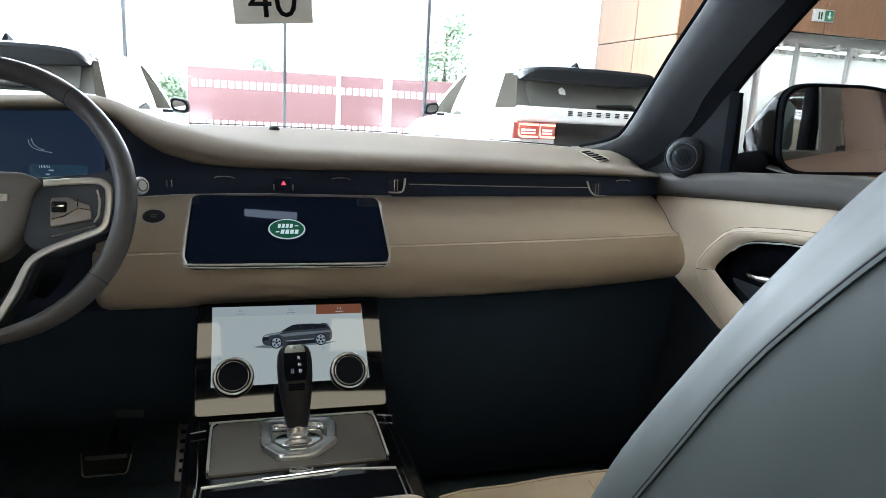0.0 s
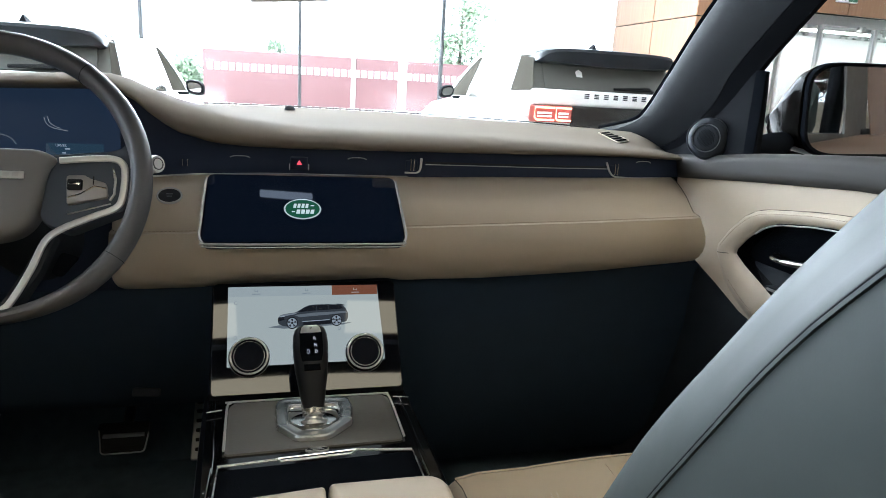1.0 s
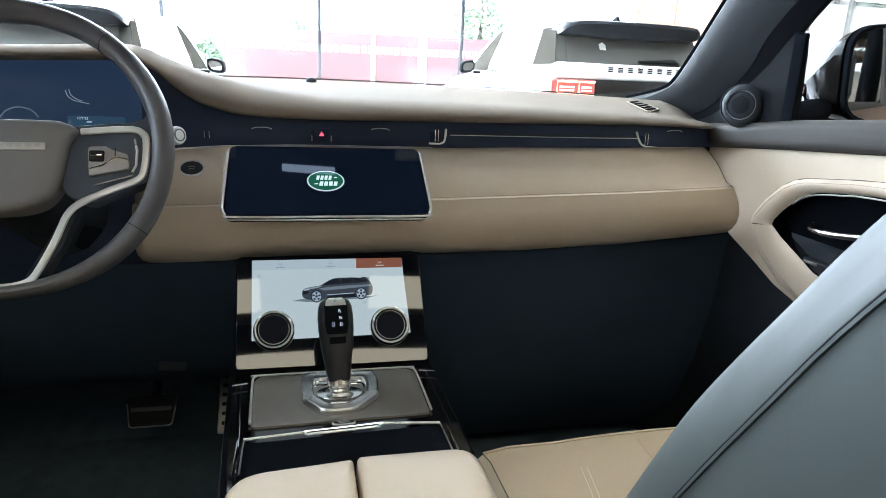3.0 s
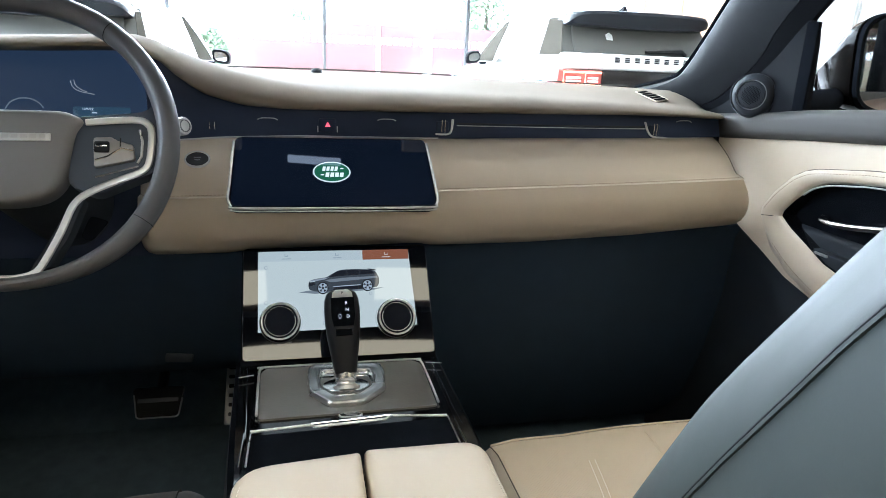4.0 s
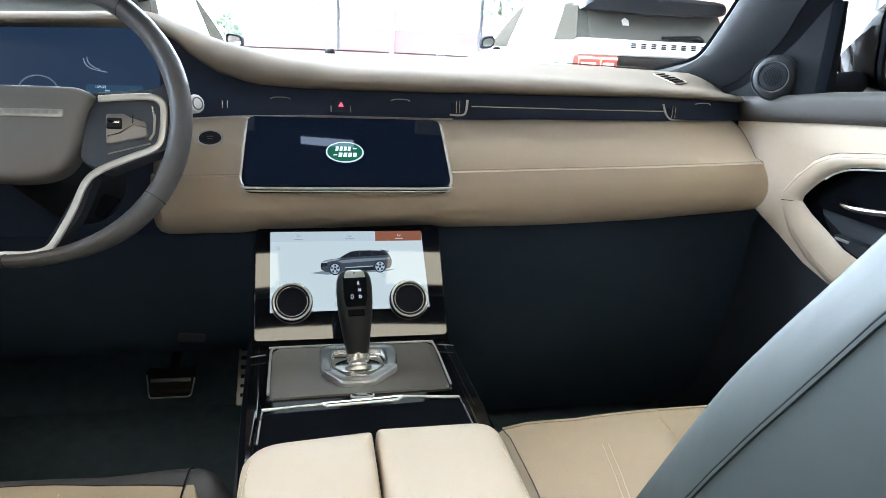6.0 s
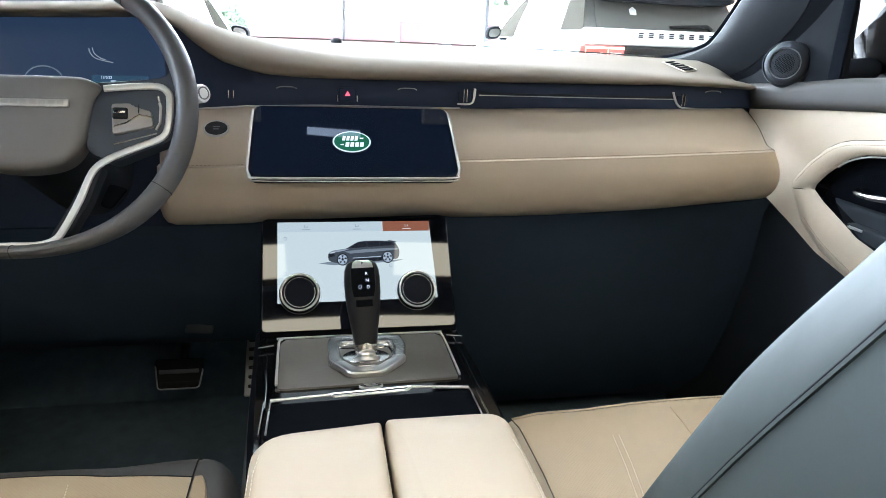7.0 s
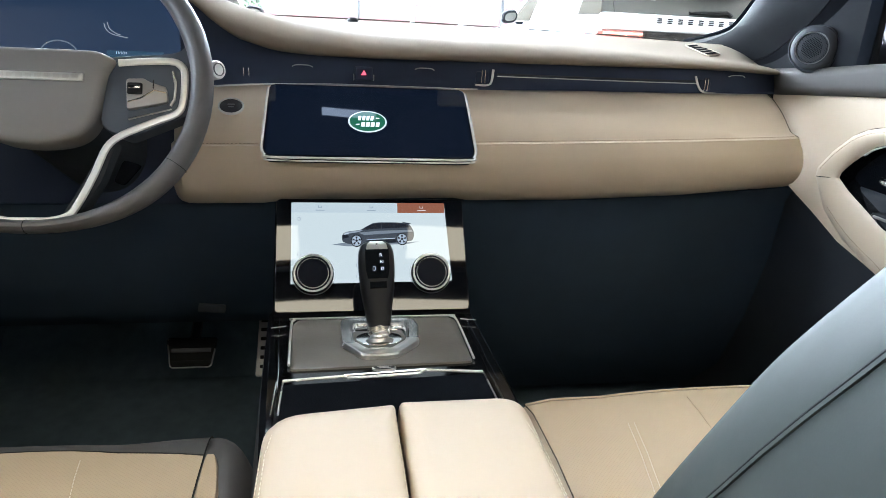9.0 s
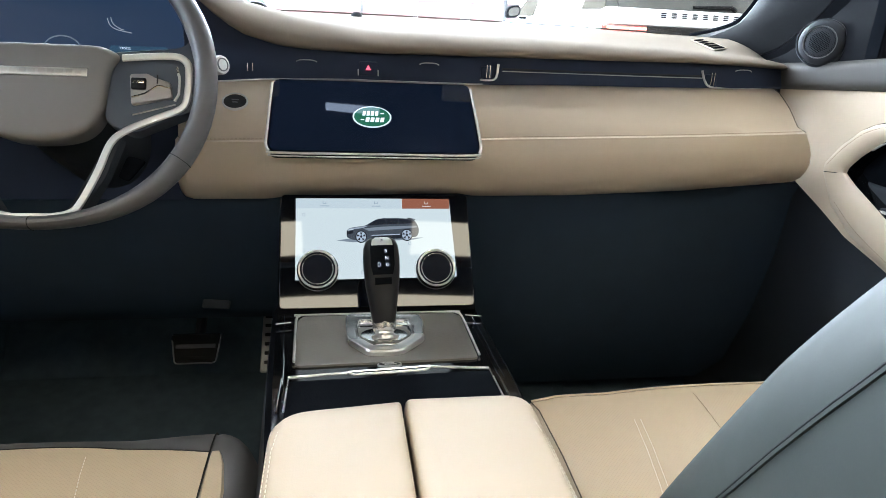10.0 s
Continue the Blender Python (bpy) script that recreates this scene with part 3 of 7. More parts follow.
    for x in np.linspace(-0.72, -0.25, 12):
        rows.append([(x, y, z) for y, z in ((1.1, between(ZL, x)), (1.1, 1.12), (1.0, 1.115), (0.965, 1.06), (0.97, 0.96))])
    part("instrument_surround", thick(loft(rows), 0.003), STRIP, dashboard, "black instrument surround")
    # little sensor dome, speaker grille and glass-edge line on the top pad
    m = frame_of((-0.012, 1.392, 1.2135), (0, 0, 1))
    edge = [(x, base_y(x) - 0.022, 1.2115 + 0.006 * (1 - (x / 0.7) ** 2)) for x in np.linspace(-0.6, 0.6, 40)]
    part("glass_edge", tube(edge, 0.0014, 6), BELT, dashboard, "dark grey sealing edge at the windscreen")
    part("sensor_dome", turned_profile(m, [(0.011, 0), (0.0105, 0.004), (0.007, 0.008), (0.002, 0.0095)], 20), PLASTIC, dashboard)


dash_panel()


def demister():
    m = frame_of((0.6135, 1.1654, 1.1994), (0.02, -0.163, 0.986))
    a, b = Vector((-0.0031, 0.04)), Vector((0.0031, -0.04))
    across = Vector((0.0352, 0.0235))
    corner = [a - across / 2, a + across / 2, b + across / 2, b - across / 2]
    outline = corners([tuple(c) for c in corner], 0.005)
    grille = part("demister_grille", prism(outline, m @ Matrix.Translation((0, 0, -0.016)), 0.017, 0.001), PAD, dashboard, "slotted demister grille")
    part("grille_rim", tube([m @ Vector((x, y, 0.0012)) for x, y in outline], 0.0011, 6, closed=True), CREAM, grille, "pale rim")
    along = (b - a).normalized()
    for k in range(5):
        c = a.lerp(b, 0.14 + k * 0.18)
        quad = [c - across * 0.42 - along * 0.005, c - across * 0.42 + along * 0.003, c + across * 0.42 + along * 0.005, c + across * 0.42 - along * 0.003]
        part("grille_slot", prism([tuple(q) for q in quad], m @ Matrix.Translation((0, 0, 0.0012)), 0.0008), TRAY, grille)


demister()


def cluster():
    ob = part("instrument_display", prism(rounded(0.32, 0.15, 0.02), frame_of((-0.43, 1.055, 1.184), (0, -0.97, 0.24)), 0.004, 0.001), DIMGLASS, dashboard, "dark glass instrument display")
    m = frame_of((-0.39, 1.0505, 1.19), (0, -0.97, 0.24))
    part("info_bar", prism(rounded(0.078, 0.02, 0.003), m @ Matrix.Translation((0.058, -0.035, 0.0002)), 0.0004), glow("dim_blue_screen", (0.03, 0.06, 0.09), 0.22), ob)
    part("date_text", lettering("13/5/22", m @ Matrix.Translation((0.039, -0.0285, 0.0012)), 0.005, 0.0001), glow("white_screen_text", (0.8, 0.9, 1.0), 0.2), ob)
    for k, end in ((0.0, 0.0489), (0.0045, 0.0345)):
        path = [m @ Vector((x + k, y + 0.3 * k, 0.001)) for x, y in ((0.0172, 0.012), (0.0199, 0.0036), (0.0286, -0.0028), (end, -0.007 if k == 0 else -0.0045))]
        part("dial_arc", tube(smooth_line(path, 5), 0.0007, 6), glow("grey_dial_arc", (0.6, 0.65, 0.7), 0.08), ob)
    path = [m @ Vector((-0.044 + 0.026 * math.cos(a), -0.036 + 0.0215 * math.sin(a), 0.001)) for a in np.linspace(radians(20), radians(165), 20)]
    part("dial_arc", tube(path, 0.0011, 6), glow("dim_dial_arc", (0.5, 0.6, 0.7), 0.05), ob)
    for x, y, w in ((0.048, -0.0335, 0.007), (0.0435, -0.0395, 0.005)):
        part("text_bar", prism([(x - w / 2, y - 0.0011), (x + w / 2, y - 0.0011), (x + w / 2, y + 0.0011), (x - w / 2, y + 0.0011)], m @ Matrix.Translation((0, 0, 0.0012)), 0.0002), glow("white_screen_text", (0.8, 0.9, 1.0), 0.12), ob)


cluster()


# upper display, proud of the panel
UP = frame_of((0, 0.889, 1.05), (0, -math.sin(radians(48)), math.cos(radians(48))))


def upper_display():
    ob = thing("touchscreen", (0, 0.92, 1.05), "dark dashboard touchscreen with green oval badge and chrome rim", "screen")
    outline = corners_each([(-0.1455, -0.001), (0.1455, -0.001), (0.137, 0.115), (-0.139, 0.115)], (0.014, 0.014, 0.008, 0.008), 5)
    part("housing", prism(outline, UP @ Matrix.Translation((0, 0, -0.016)), 0.016, 0.002), PIANO, ob, "gloss black housing")
    inner = corners_each([(-0.1425, 0.0015), (0.1425, 0.0015), (0.1345, 0.1125), (-0.1365, 0.1125)], (0.012, 0.012, 0.006, 0.006), 5)
    part("glass", prism(inner, UP @ Matrix.Translation((0, 0, 0.0004)), 0.0012, 0.0004), SCREEN, ob, "dark mirror-like glass")
    rim = [UP @ Vector((x, y, 0.0005)) for x, y in [(-0.1405, 0.108), (-0.1425, 0.08), (-0.1455, 0.03), (-0.1466, 0.013), (-0.1425, 0.002), (-0.132, -0.0022), (0, -0.0026), (0.132, -0.0022), (0.1425, 0.002), (0.1466, 0.013), (0.1455, 0.03), (0.1412, 0.08), (0.1385, 0.108)]]
    part("rim", tube(smooth_line(rim, 5), 0.0019, 8, flat=0.9), BRIGHT, ob, "bright lower rim")
    low = [UP @ Vector((x, y, 0.0002)) for x, y in [(-0.1405, -0.0035), (-0.13, -0.0068), (0, -0.0072), (0.13, -0.0068), (0.1405, -0.0035)]]
    part("lower_lip", tube(smooth_line(low, 5), 0.0011, 6), BRIGHT, ob, "second thin bright line")
    m = UP @ Matrix.Translation((-0.0045, 0.0555, 0.0018))
    oval = [(0.0268 * math.cos(a), 0.0172 * math.sin(a)) for a in np.linspace(0, 2 * math.pi, 40, endpoint=False)]
    badge = part("badge", prism(oval, m, 0.0005), glow("badge_silver", (0.6, 0.66, 0.62), 0.27), ob, "green oval badge with a silver border")
    part("green_field", prism([(x * 0.92, y * 0.9) for x, y in oval], m @ Matrix.Translation((0, 0, 0.0006)), 0.0004), glow("badge_green", (0.01, 0.06, 0.03), 0.42), badge)
    white = glow("badge_white", (0.75, 0.82, 0.77), 0.28)
    for x0, x1, y0, y1 in ((-0.0135, 0.0095, 0.0015, 0.0085), (-0.0095, 0.0175, -0.0085, -0.0015), (0.0112, 0.0165, 0.0045, 0.0062), (-0.0165, -0.0112, -0.006, -0.0043)):
        n = 4 if x1 - x0 > 0.01 else 1
        w = (x1 - x0) / n
        for i in range(n):
            a, b = x0 + i * w, x0 + (i + 1) * w - (0.0011 if n > 1 else 0)
            part("mark", prism([(a, y0), (b - 0.0006, y0), (b + 0.0006, y1), (a + 0.0012, y1)], m @ Matrix.Translation((0, 0, 0.0011)), 0.0003), white, badge)


upper_display()


def start_button():
    ob = thing("start_button", (-0.191, 0.955, 1.108), "round dark start button in a silver ring", "button")
    m = frame_of((-0.192, 0.9615, 1.1055), (0, -0.66, 0.75)) @ Matrix.Diagonal((1.03, 0.86, 1.0, 1.0))
    part("ring", turned_profile(m, [(0.0172, -0.006), (0.0172, -0.0028), (0.0166, -0.0014), (0.0154, -0.0012), (0.0146, -0.0032)], 40), BRIGHT, ob)
    part("cap", turned_profile(m, [(0.0149, -0.005), (0.0147, -0.0026), (0.0136, -0.0018), (0.004, -0.002), (0.0005, -0.002)], 40), KNOB, ob)
    for k, w in ((0.0025, 0.009), (-0.0025, 0.007)):
        part("marking", rbox((-w / 2, k - 0.0009, -0.0019), (w / 2, k + 0.0009, -0.0014), 0), ALU, ob, turned=m)


start_button()

# ---- steering wheel ----
WC = frame_of((-0.37, 0.790, 1.148), (0, -math.cos(radians(28)), math.sin(radians(28))))


def steering_wheel():
    ob = thing("steering_wheel", (-0.37, 0.83, 1.13), "dark leather steering wheel with silver-edged spokes and buttons", "steering wheel")
    rows, n = [], 72
    for i in range(n):
        a = 2 * math.pi * i / n
        flat = 1 - 0.078 * max(0, -math.sin(a)) ** 2.6
        grip = 1 + 0.05 * math.exp(-((abs(math.sin(a) - 0.35) / 0.2) ** 2))
        c = Vector((0.173 * math.cos(a), 0.1735 * math.sin(a) * flat, 0))
        d = Vector((math.cos(a), math.sin(a), 0))
        row = []
        for j in range(14):
            b = 2 * math.pi * j / 14
            slim = 1 - 0.42 * max(0, -math.sin(a)) ** 5
            row.append(WC @ (c + d * 0.0122 * slim * grip * math.cos(b) + Vector((0, 0, 0.0175 * (0.4 + 0.6 * slim) * grip * math.sin(b)))))
        rows.append(row)
    part("rim", loft(rows, closed=True, ring=True), RIM, ob, "smooth dark leather rim")
    # seams across the rim
    for deg in (-32, -148, -90, 52, 128):
        a = radians(deg)
        flat = 1 - 0.078 * max(0, -math.sin(a)) ** 2.6
        c, d = Vector((0.173 * math.cos(a), 0.1735 * math.sin(a) * flat, 0)), Vector((math.cos(a), math.sin(a), 0))
        ring = [WC @ (c + d * 0.0125 * (1 - 0.42 * max(0, -math.sin(a)) ** 5) * math.cos(b) + Vector((0, 0, 0.0179 * (1 - 0.25 * max(0, -math.sin(a)) ** 5) * math.sin(b)))) for b in np.linspace(0, 2 * math.pi, 20, endpoint=False)]
        part("rim_seam", tube(ring, 0.0004, 5, closed=True), RUBBER, ob)
    WH = WC @ Matrix.Translation((0, 0.008, 0))
    half = [(0.035, 0.0312), (0.064, 0.0305), (0.083, 0.02), (0.0725, 0.006), (0.069, -0.019), (0.066, -0.04), (0.058, -0.058), (0.046, -0.0695), (0.029, -0.0755), (0.008, -0.0778)]
    hub = [(-x, y) for x, y in half] + half[::-1]
    outline = corners(hub[::-1], 0.009, 3)
    cover = []
    for s, z in ((0.97, -0.03), (1.0, -0.016), (1.0, -0.004), (0.985, 0.0005), (0.95, 0.0035), (0.88, 0.0052), (0.7, 0.0058), (0.4, 0.006)):
        cover.append([WH @ Vector((x * s, -0.02 + (y + 0.02) * s, z)) for x, y in outline])
    part("airbag_cover", loft(cover, closed=True, cap=True), HUB, ob, "padded brown-grey airbag cover")
    bar = part("emblem_bar", rbox((-0.05, -0.0045, 0.0055), (0.05, 0.0045, 0.008), 0.001), SILVER, ob, "silver emblem bar", turned=WH @ pose(0, -0.0035, 0))
    for i in range(10):
        x = -0.042 + i * 0.0093
        part("mark", rbox((x - 0.0032, -0.0022, 0.0079), (x + 0.0032, 0.0025, 0.0083), 0), SATIN, bar, turned=WH @ pose(0, -0.0035, 0))
    # black spoke plates, silver bezels and switch packs on both sides; lower fork
    for s in (1, -1):
        plate = [(s * x, y) for x, y in ((0.07, 0.026), (0.14, 0.032), (0.156, 0.04), (0.164, 0.062), (0.17, 0.0), (0.162, -0.038), (0.095, -0.068), (0.066, -0.055))]
        spoke = part("spoke", prism(corners(plate, 0.008, 3), WH @ Matrix.Translation((0, 0, -0.026)), 0.022, 0.002), SPOKE, ob, "dark satin spoke plate")
        line = [(s * x, y) for x, y in ((0.083, 0.0175), (0.112, 0.0205), (0.138, 0.0215), (0.149, 0.017), (0.1535, 0.006), (0.1525, -0.024), (0.146, -0.039), (0.122, -0.05), (0.09, -0.065), (0.074, -0.08), (0.063, -0.11), (0.048, -0.143), (0.038, -0.156), (0.02, -0.161), (0.0, -0.161))]
        path = [WH @ Vector((p.x, p.y, -0.001)) for p in smooth_line([(x, y, 0) for x, y in line], 4)]
        part("bezel", tube(path, 0.0042, 8, flat=0.55, up=WH.to_3x3() @ Vector((0, 0, 1))), SILVER, ob, "silver spoke bezel")
        pack = [(s * x, y) for x, y in ((0.092, -0.001), (0.112, 0.0), (0.116, -0.006), (0.134, -0.009), (0.137, -0.027), (0.094, -0.0365))]
        pack = part("switch_pack", prism(corners(pack, 0.003, 2), WH @ Matrix.Translation((0, 0, -0.006)), 0.008, 0.0012), PACK, spoke, "grey metallic switch pack")
        part("roller", rbox((s * 0.102 - 0.008, -0.0195, 0.001), (s * 0.102 + 0.008, -0.0065, 0.006), 0.002), RUBBER, spoke, turned=WH)
        part("roller_mark", rbox((s * 0.102 - 0.006, -0.0135, 0.0058), (s * 0.102 + 0.006, -0.0105, 0.0065), 0.0002), CHROME, spoke, turned=WH)
        part("split_line", tube([WH @ Vector((s * x, y, 0.0022)) for x, y in ((0.095, -0.028), (0.108, -0.0235), (0.122, -0.014), (0.135, -0.0165))], 0.0008, 5), CHROME, spoke)
        part("split_line", tube([WH @ Vector((s * x, y, 0.0022)) for x, y in ((0.121, -0.002), (0.121, -0.012))], 0.0006, 5), RUBBER, spoke)
        part("lower_line", tube([WH @ Vector((s * x, y, -0.002)) for x, y in ((0.095, -0.047), (0.14, -0.034))], 0.0009, 5), SATIN, spoke)
        part("inner_line", tube([WH @ Vector((s * x, y, -0.002)) for x, y in ((0.1405, 0.01), (0.1435, -0.004), (0.143, -0.022), (0.139, -0.03))], 0.0016, 6), SATIN, spoke)
        fork = [(s * x, y) for x, y in ((0.07, -0.075), (0.085, -0.07), (0.07, -0.115), (0.052, -0.15), (0.028, -0.158), (0.04, -0.14), (0.055, -0.11))]
        part("fork", prism(corners(fork, 0.006, 2), WH @ Matrix.Translation((0, 0, -0.022)), 0.018, 0.003), PLASTIC, ob, "black lower fork of the wheel")
        part("paddle", prism(corners([(s * 0.08, -0.082), (s * 0.1, -0.088), (s * 0.082, -0.112), (s * 0.07, -0.108)], 0.004, 2), WH @ Matrix.Translation((0, 0, -0.045)), 0.004, 0.001), TRAY, ob)
    part("column", turned_profile(WC @ pose(0, -0.005, -0.03, 180, 0, 0), [(0.055, 0), (0.06, 0.06), (0.065, 0.25)], 28), PLASTIC, ob, "black steering column shroud")


steering_wheel()


def stalk():
    ob = thing("indicator_stalk", (-0.2, 0.88, 1.15), "black stalk with a silver turning cap", "stalk")
    p0, p1 = Vector((-0.33, 0.885, 1.135)), Vector((-0.196, 0.874, 1.1595))
    part("arm", tube([p0, p0.lerp(p1, 0.6), p1], [0.008, 0.008, 0.009], 12), PLASTIC, ob)
    m = frame_of(p1, (0.75, -0.62, 0.2), (0, 0, 1))
    part("cap", turned_profile(m, [(0.0095, -0.012), (0.0115, -0.006), (0.0118, 0.004), (0.0108, 0.0065), (0.006, 0.0072), (0.0005, 0.0072)], 28), BRIGHT, ob, "silver turning cap")
    part("cap_groove", turned_profile(m, [(0.0121, -0.0045), (0.0122, -0.0035), (0.0121, -0.0025)], 28, cap=False), RUBBER, ob)
    part("cap_inset", turned_profile(m, [(0.0082, 0.0068), (0.008, 0.0078), (0.0068, 0.0078), (0.0064, 0.0066)], 28, cap=False), DULLMETAL, ob, "dark ring on the cap")


stalk()

# ---- centre console ----
LO = frame_of((0, 0.828, 0.903), (0, -math.sin(radians(55)), math.cos(radians(55))))


def console_z(y):
    return 0.857 + (0.792 - y) * 0.196


def console():
    ob = thing("centre_console", (0, 0.6, 0.45), "gloss black centre console with taupe veneer plate and chrome bar", "console")
    rows = []
    for y in (0.84, 0.80, 0.72, 0.64, 0.57, 0.5, 0.44, 0.2, -0.25):
        z = console_z(y) if y > 0.5 else console_z(0.5)
        w = between([(-0.25, 0.1), (0.2, 0.102), (0.44, 0.112), (0.57, 0.122), (0.80, 0.138), (0.84, 0.14)], y)
        rows.append([(-w - 0.02, y, 0.44), (-w - 0.012, y, z - 0.1), (-w, y, z - 0.010), (-w + 0.006, y, z - 0.0015), (0, y, z - 0.0015), (w - 0.006, y, z - 0.0015), (w, y, z - 0.010), (w + 0.012, y, z - 0.1), (w + 0.02, y, 0.44)])
    part("side", thick(loft([r[:3] for r in rows]), 0.003), PLASTIC, ob, "black console side")
    part("side", thick(loft([r[6:] for r in rows]), 0.003), PLASTIC, ob, "black console side")
    part("body", thick(loft([r[3:6] for r in rows]), 0.003), CONSOLEBLACK, ob, "gloss black console top")
    for cut in (slice(2, 4), slice(5, 7)):
        part("corner", thick(loft([r[cut] for r in rows]), 0.003), TRAY, ob)
    n = Vector((0, 0.196, 1)).normalized()
    top = frame_of((0, 0.69, console_z(0.69)), n)
    plate = corners([(-0.0965, -0.1015), (0.0925, -0.0935), (0.104, 0.07), (0.098, 0.092), (-0.097, 0.09), (-0.1025, 0.066)], 0.006, 3)
    part("veneer_plate", prism(plate, top @ Matrix.Translation((0, 0, -0.0042)), 0.0052, 0.0006), CONSOLE, ob, "matt taupe veneer plate")
    rim = [top @ Vector((x, y, 0.0014)) for x, y in ((-0.098, -0.09), (-0.1045, 0.066), (-0.1015, 0.088), (-0.092, 0.0945), (0.092, 0.0965), (0.1015, 0.091), (0.106, 0.07), (0.0955, -0.085))]
    part("plate_rim", tube(smooth_line(rim, 3), 0.0015, 6), SILVER, ob, "thin chrome rim round the plate")
    for s in (1, -1):
        side = [top @ Vector((s * x, y, z)) for x, y, z in ((0.104, -0.16, 0.0035), (0.107, -0.10, 0.003), (0.111, -0.05, 0.003), (0.117, 0.05, 0.003), (0.121, 0.1, 0.003))]
        part("edge_line", tube(smooth_line(side, 4), 0.0006, 6), CHROME, ob)
    # chrome bar of the sliding lid with its thumb notch
    bar = [top @ Vector((x, y, 0.003)) for x, y in ((-0.1005, -0.1405), (-0.044, -0.133), (-0.0395, -0.1385), (0.031, -0.1315), (0.038, -0.123), (0.0945, -0.1335))]
    part("lid_bar", tube(bar, 0.0022, 8, flat=0.7), BRIGHT, ob, "chrome grip bar with a notch")
    bar = [top @ Vector((x, y, 0.0035)) for x, y in ((-0.043, -0.1315), (0.0, -0.1275), (0.037, -0.1225))]
    part("notch_bar", tube(bar, 0.0011, 8), CHROME, ob)
    for line in (((-0.1275, 0.046), (-0.11, 0.0535)), ((0.11, 0.07), (0.13, 0.062))):
        part("end_line", tube([top @ Vector((x, y, 0.0035)) for x, y in line], 0.0007, 6), BRIGHT, ob, "short bright line")
    for s, line in ((-1, ((-0.1, -0.143), (-0.0985, -0.222))), (1, ((0.0945, -0.136), (0.0905, -0.208)))):
        part("tray_rail", tube([top @ Vector((x, y, 0.0035)) for x, y in line], 0.0009, 6), SATIN, ob, "bright rail beside the tray")
        part("tray_rail_edge", tube([top @ Vector((x + s * 0.006, y, 0.003)) for x, y in line], 0.0009, 6), CHROME, ob)
    # flat slab painted black for the shade inside the open recess
    part("tray", prism([(-0.098, -0.27), (0.094, -0.27), (0.096, -0.131), (-0.099, -0.144)], top @ Matrix.Translation((0, 0, -0.012)), 0.0125, 0.001), TRAY, ob, "flat black slab in place of the shaded recess")
    oval = [(0.0125 * math.cos(a), 0.0065 * math.sin(a)) for a in np.linspace(0, 2 * math.pi, 28, endpoint=False)]
    em = part("emblem", prism(oval, top @ Matrix.Translation((-0.002, -0.104, -0.0012)), 0.002, 0.0003), BRIGHT, ob, "small oval chrome emblem")
    part("emblem_field", prism([(x * 0.88, y * 0.8) for x, y in oval], top @ Matrix.Translation((-0.002, -0.104, 0.0007)), 0.0003), RUBBER, em)
    for x0, x1, y in ((-0.007, 0.005, 0.0018), (-0.005, 0.007, -0.0018)):
        part("mark", rbox((x0 - 0.002, -0.104 + y - 0.0009, 0.0009), (x1 - 0.002, -0.104 + y + 0.0009, 0.0013), 0), SATIN, em, turned=top)
    return ob


console()


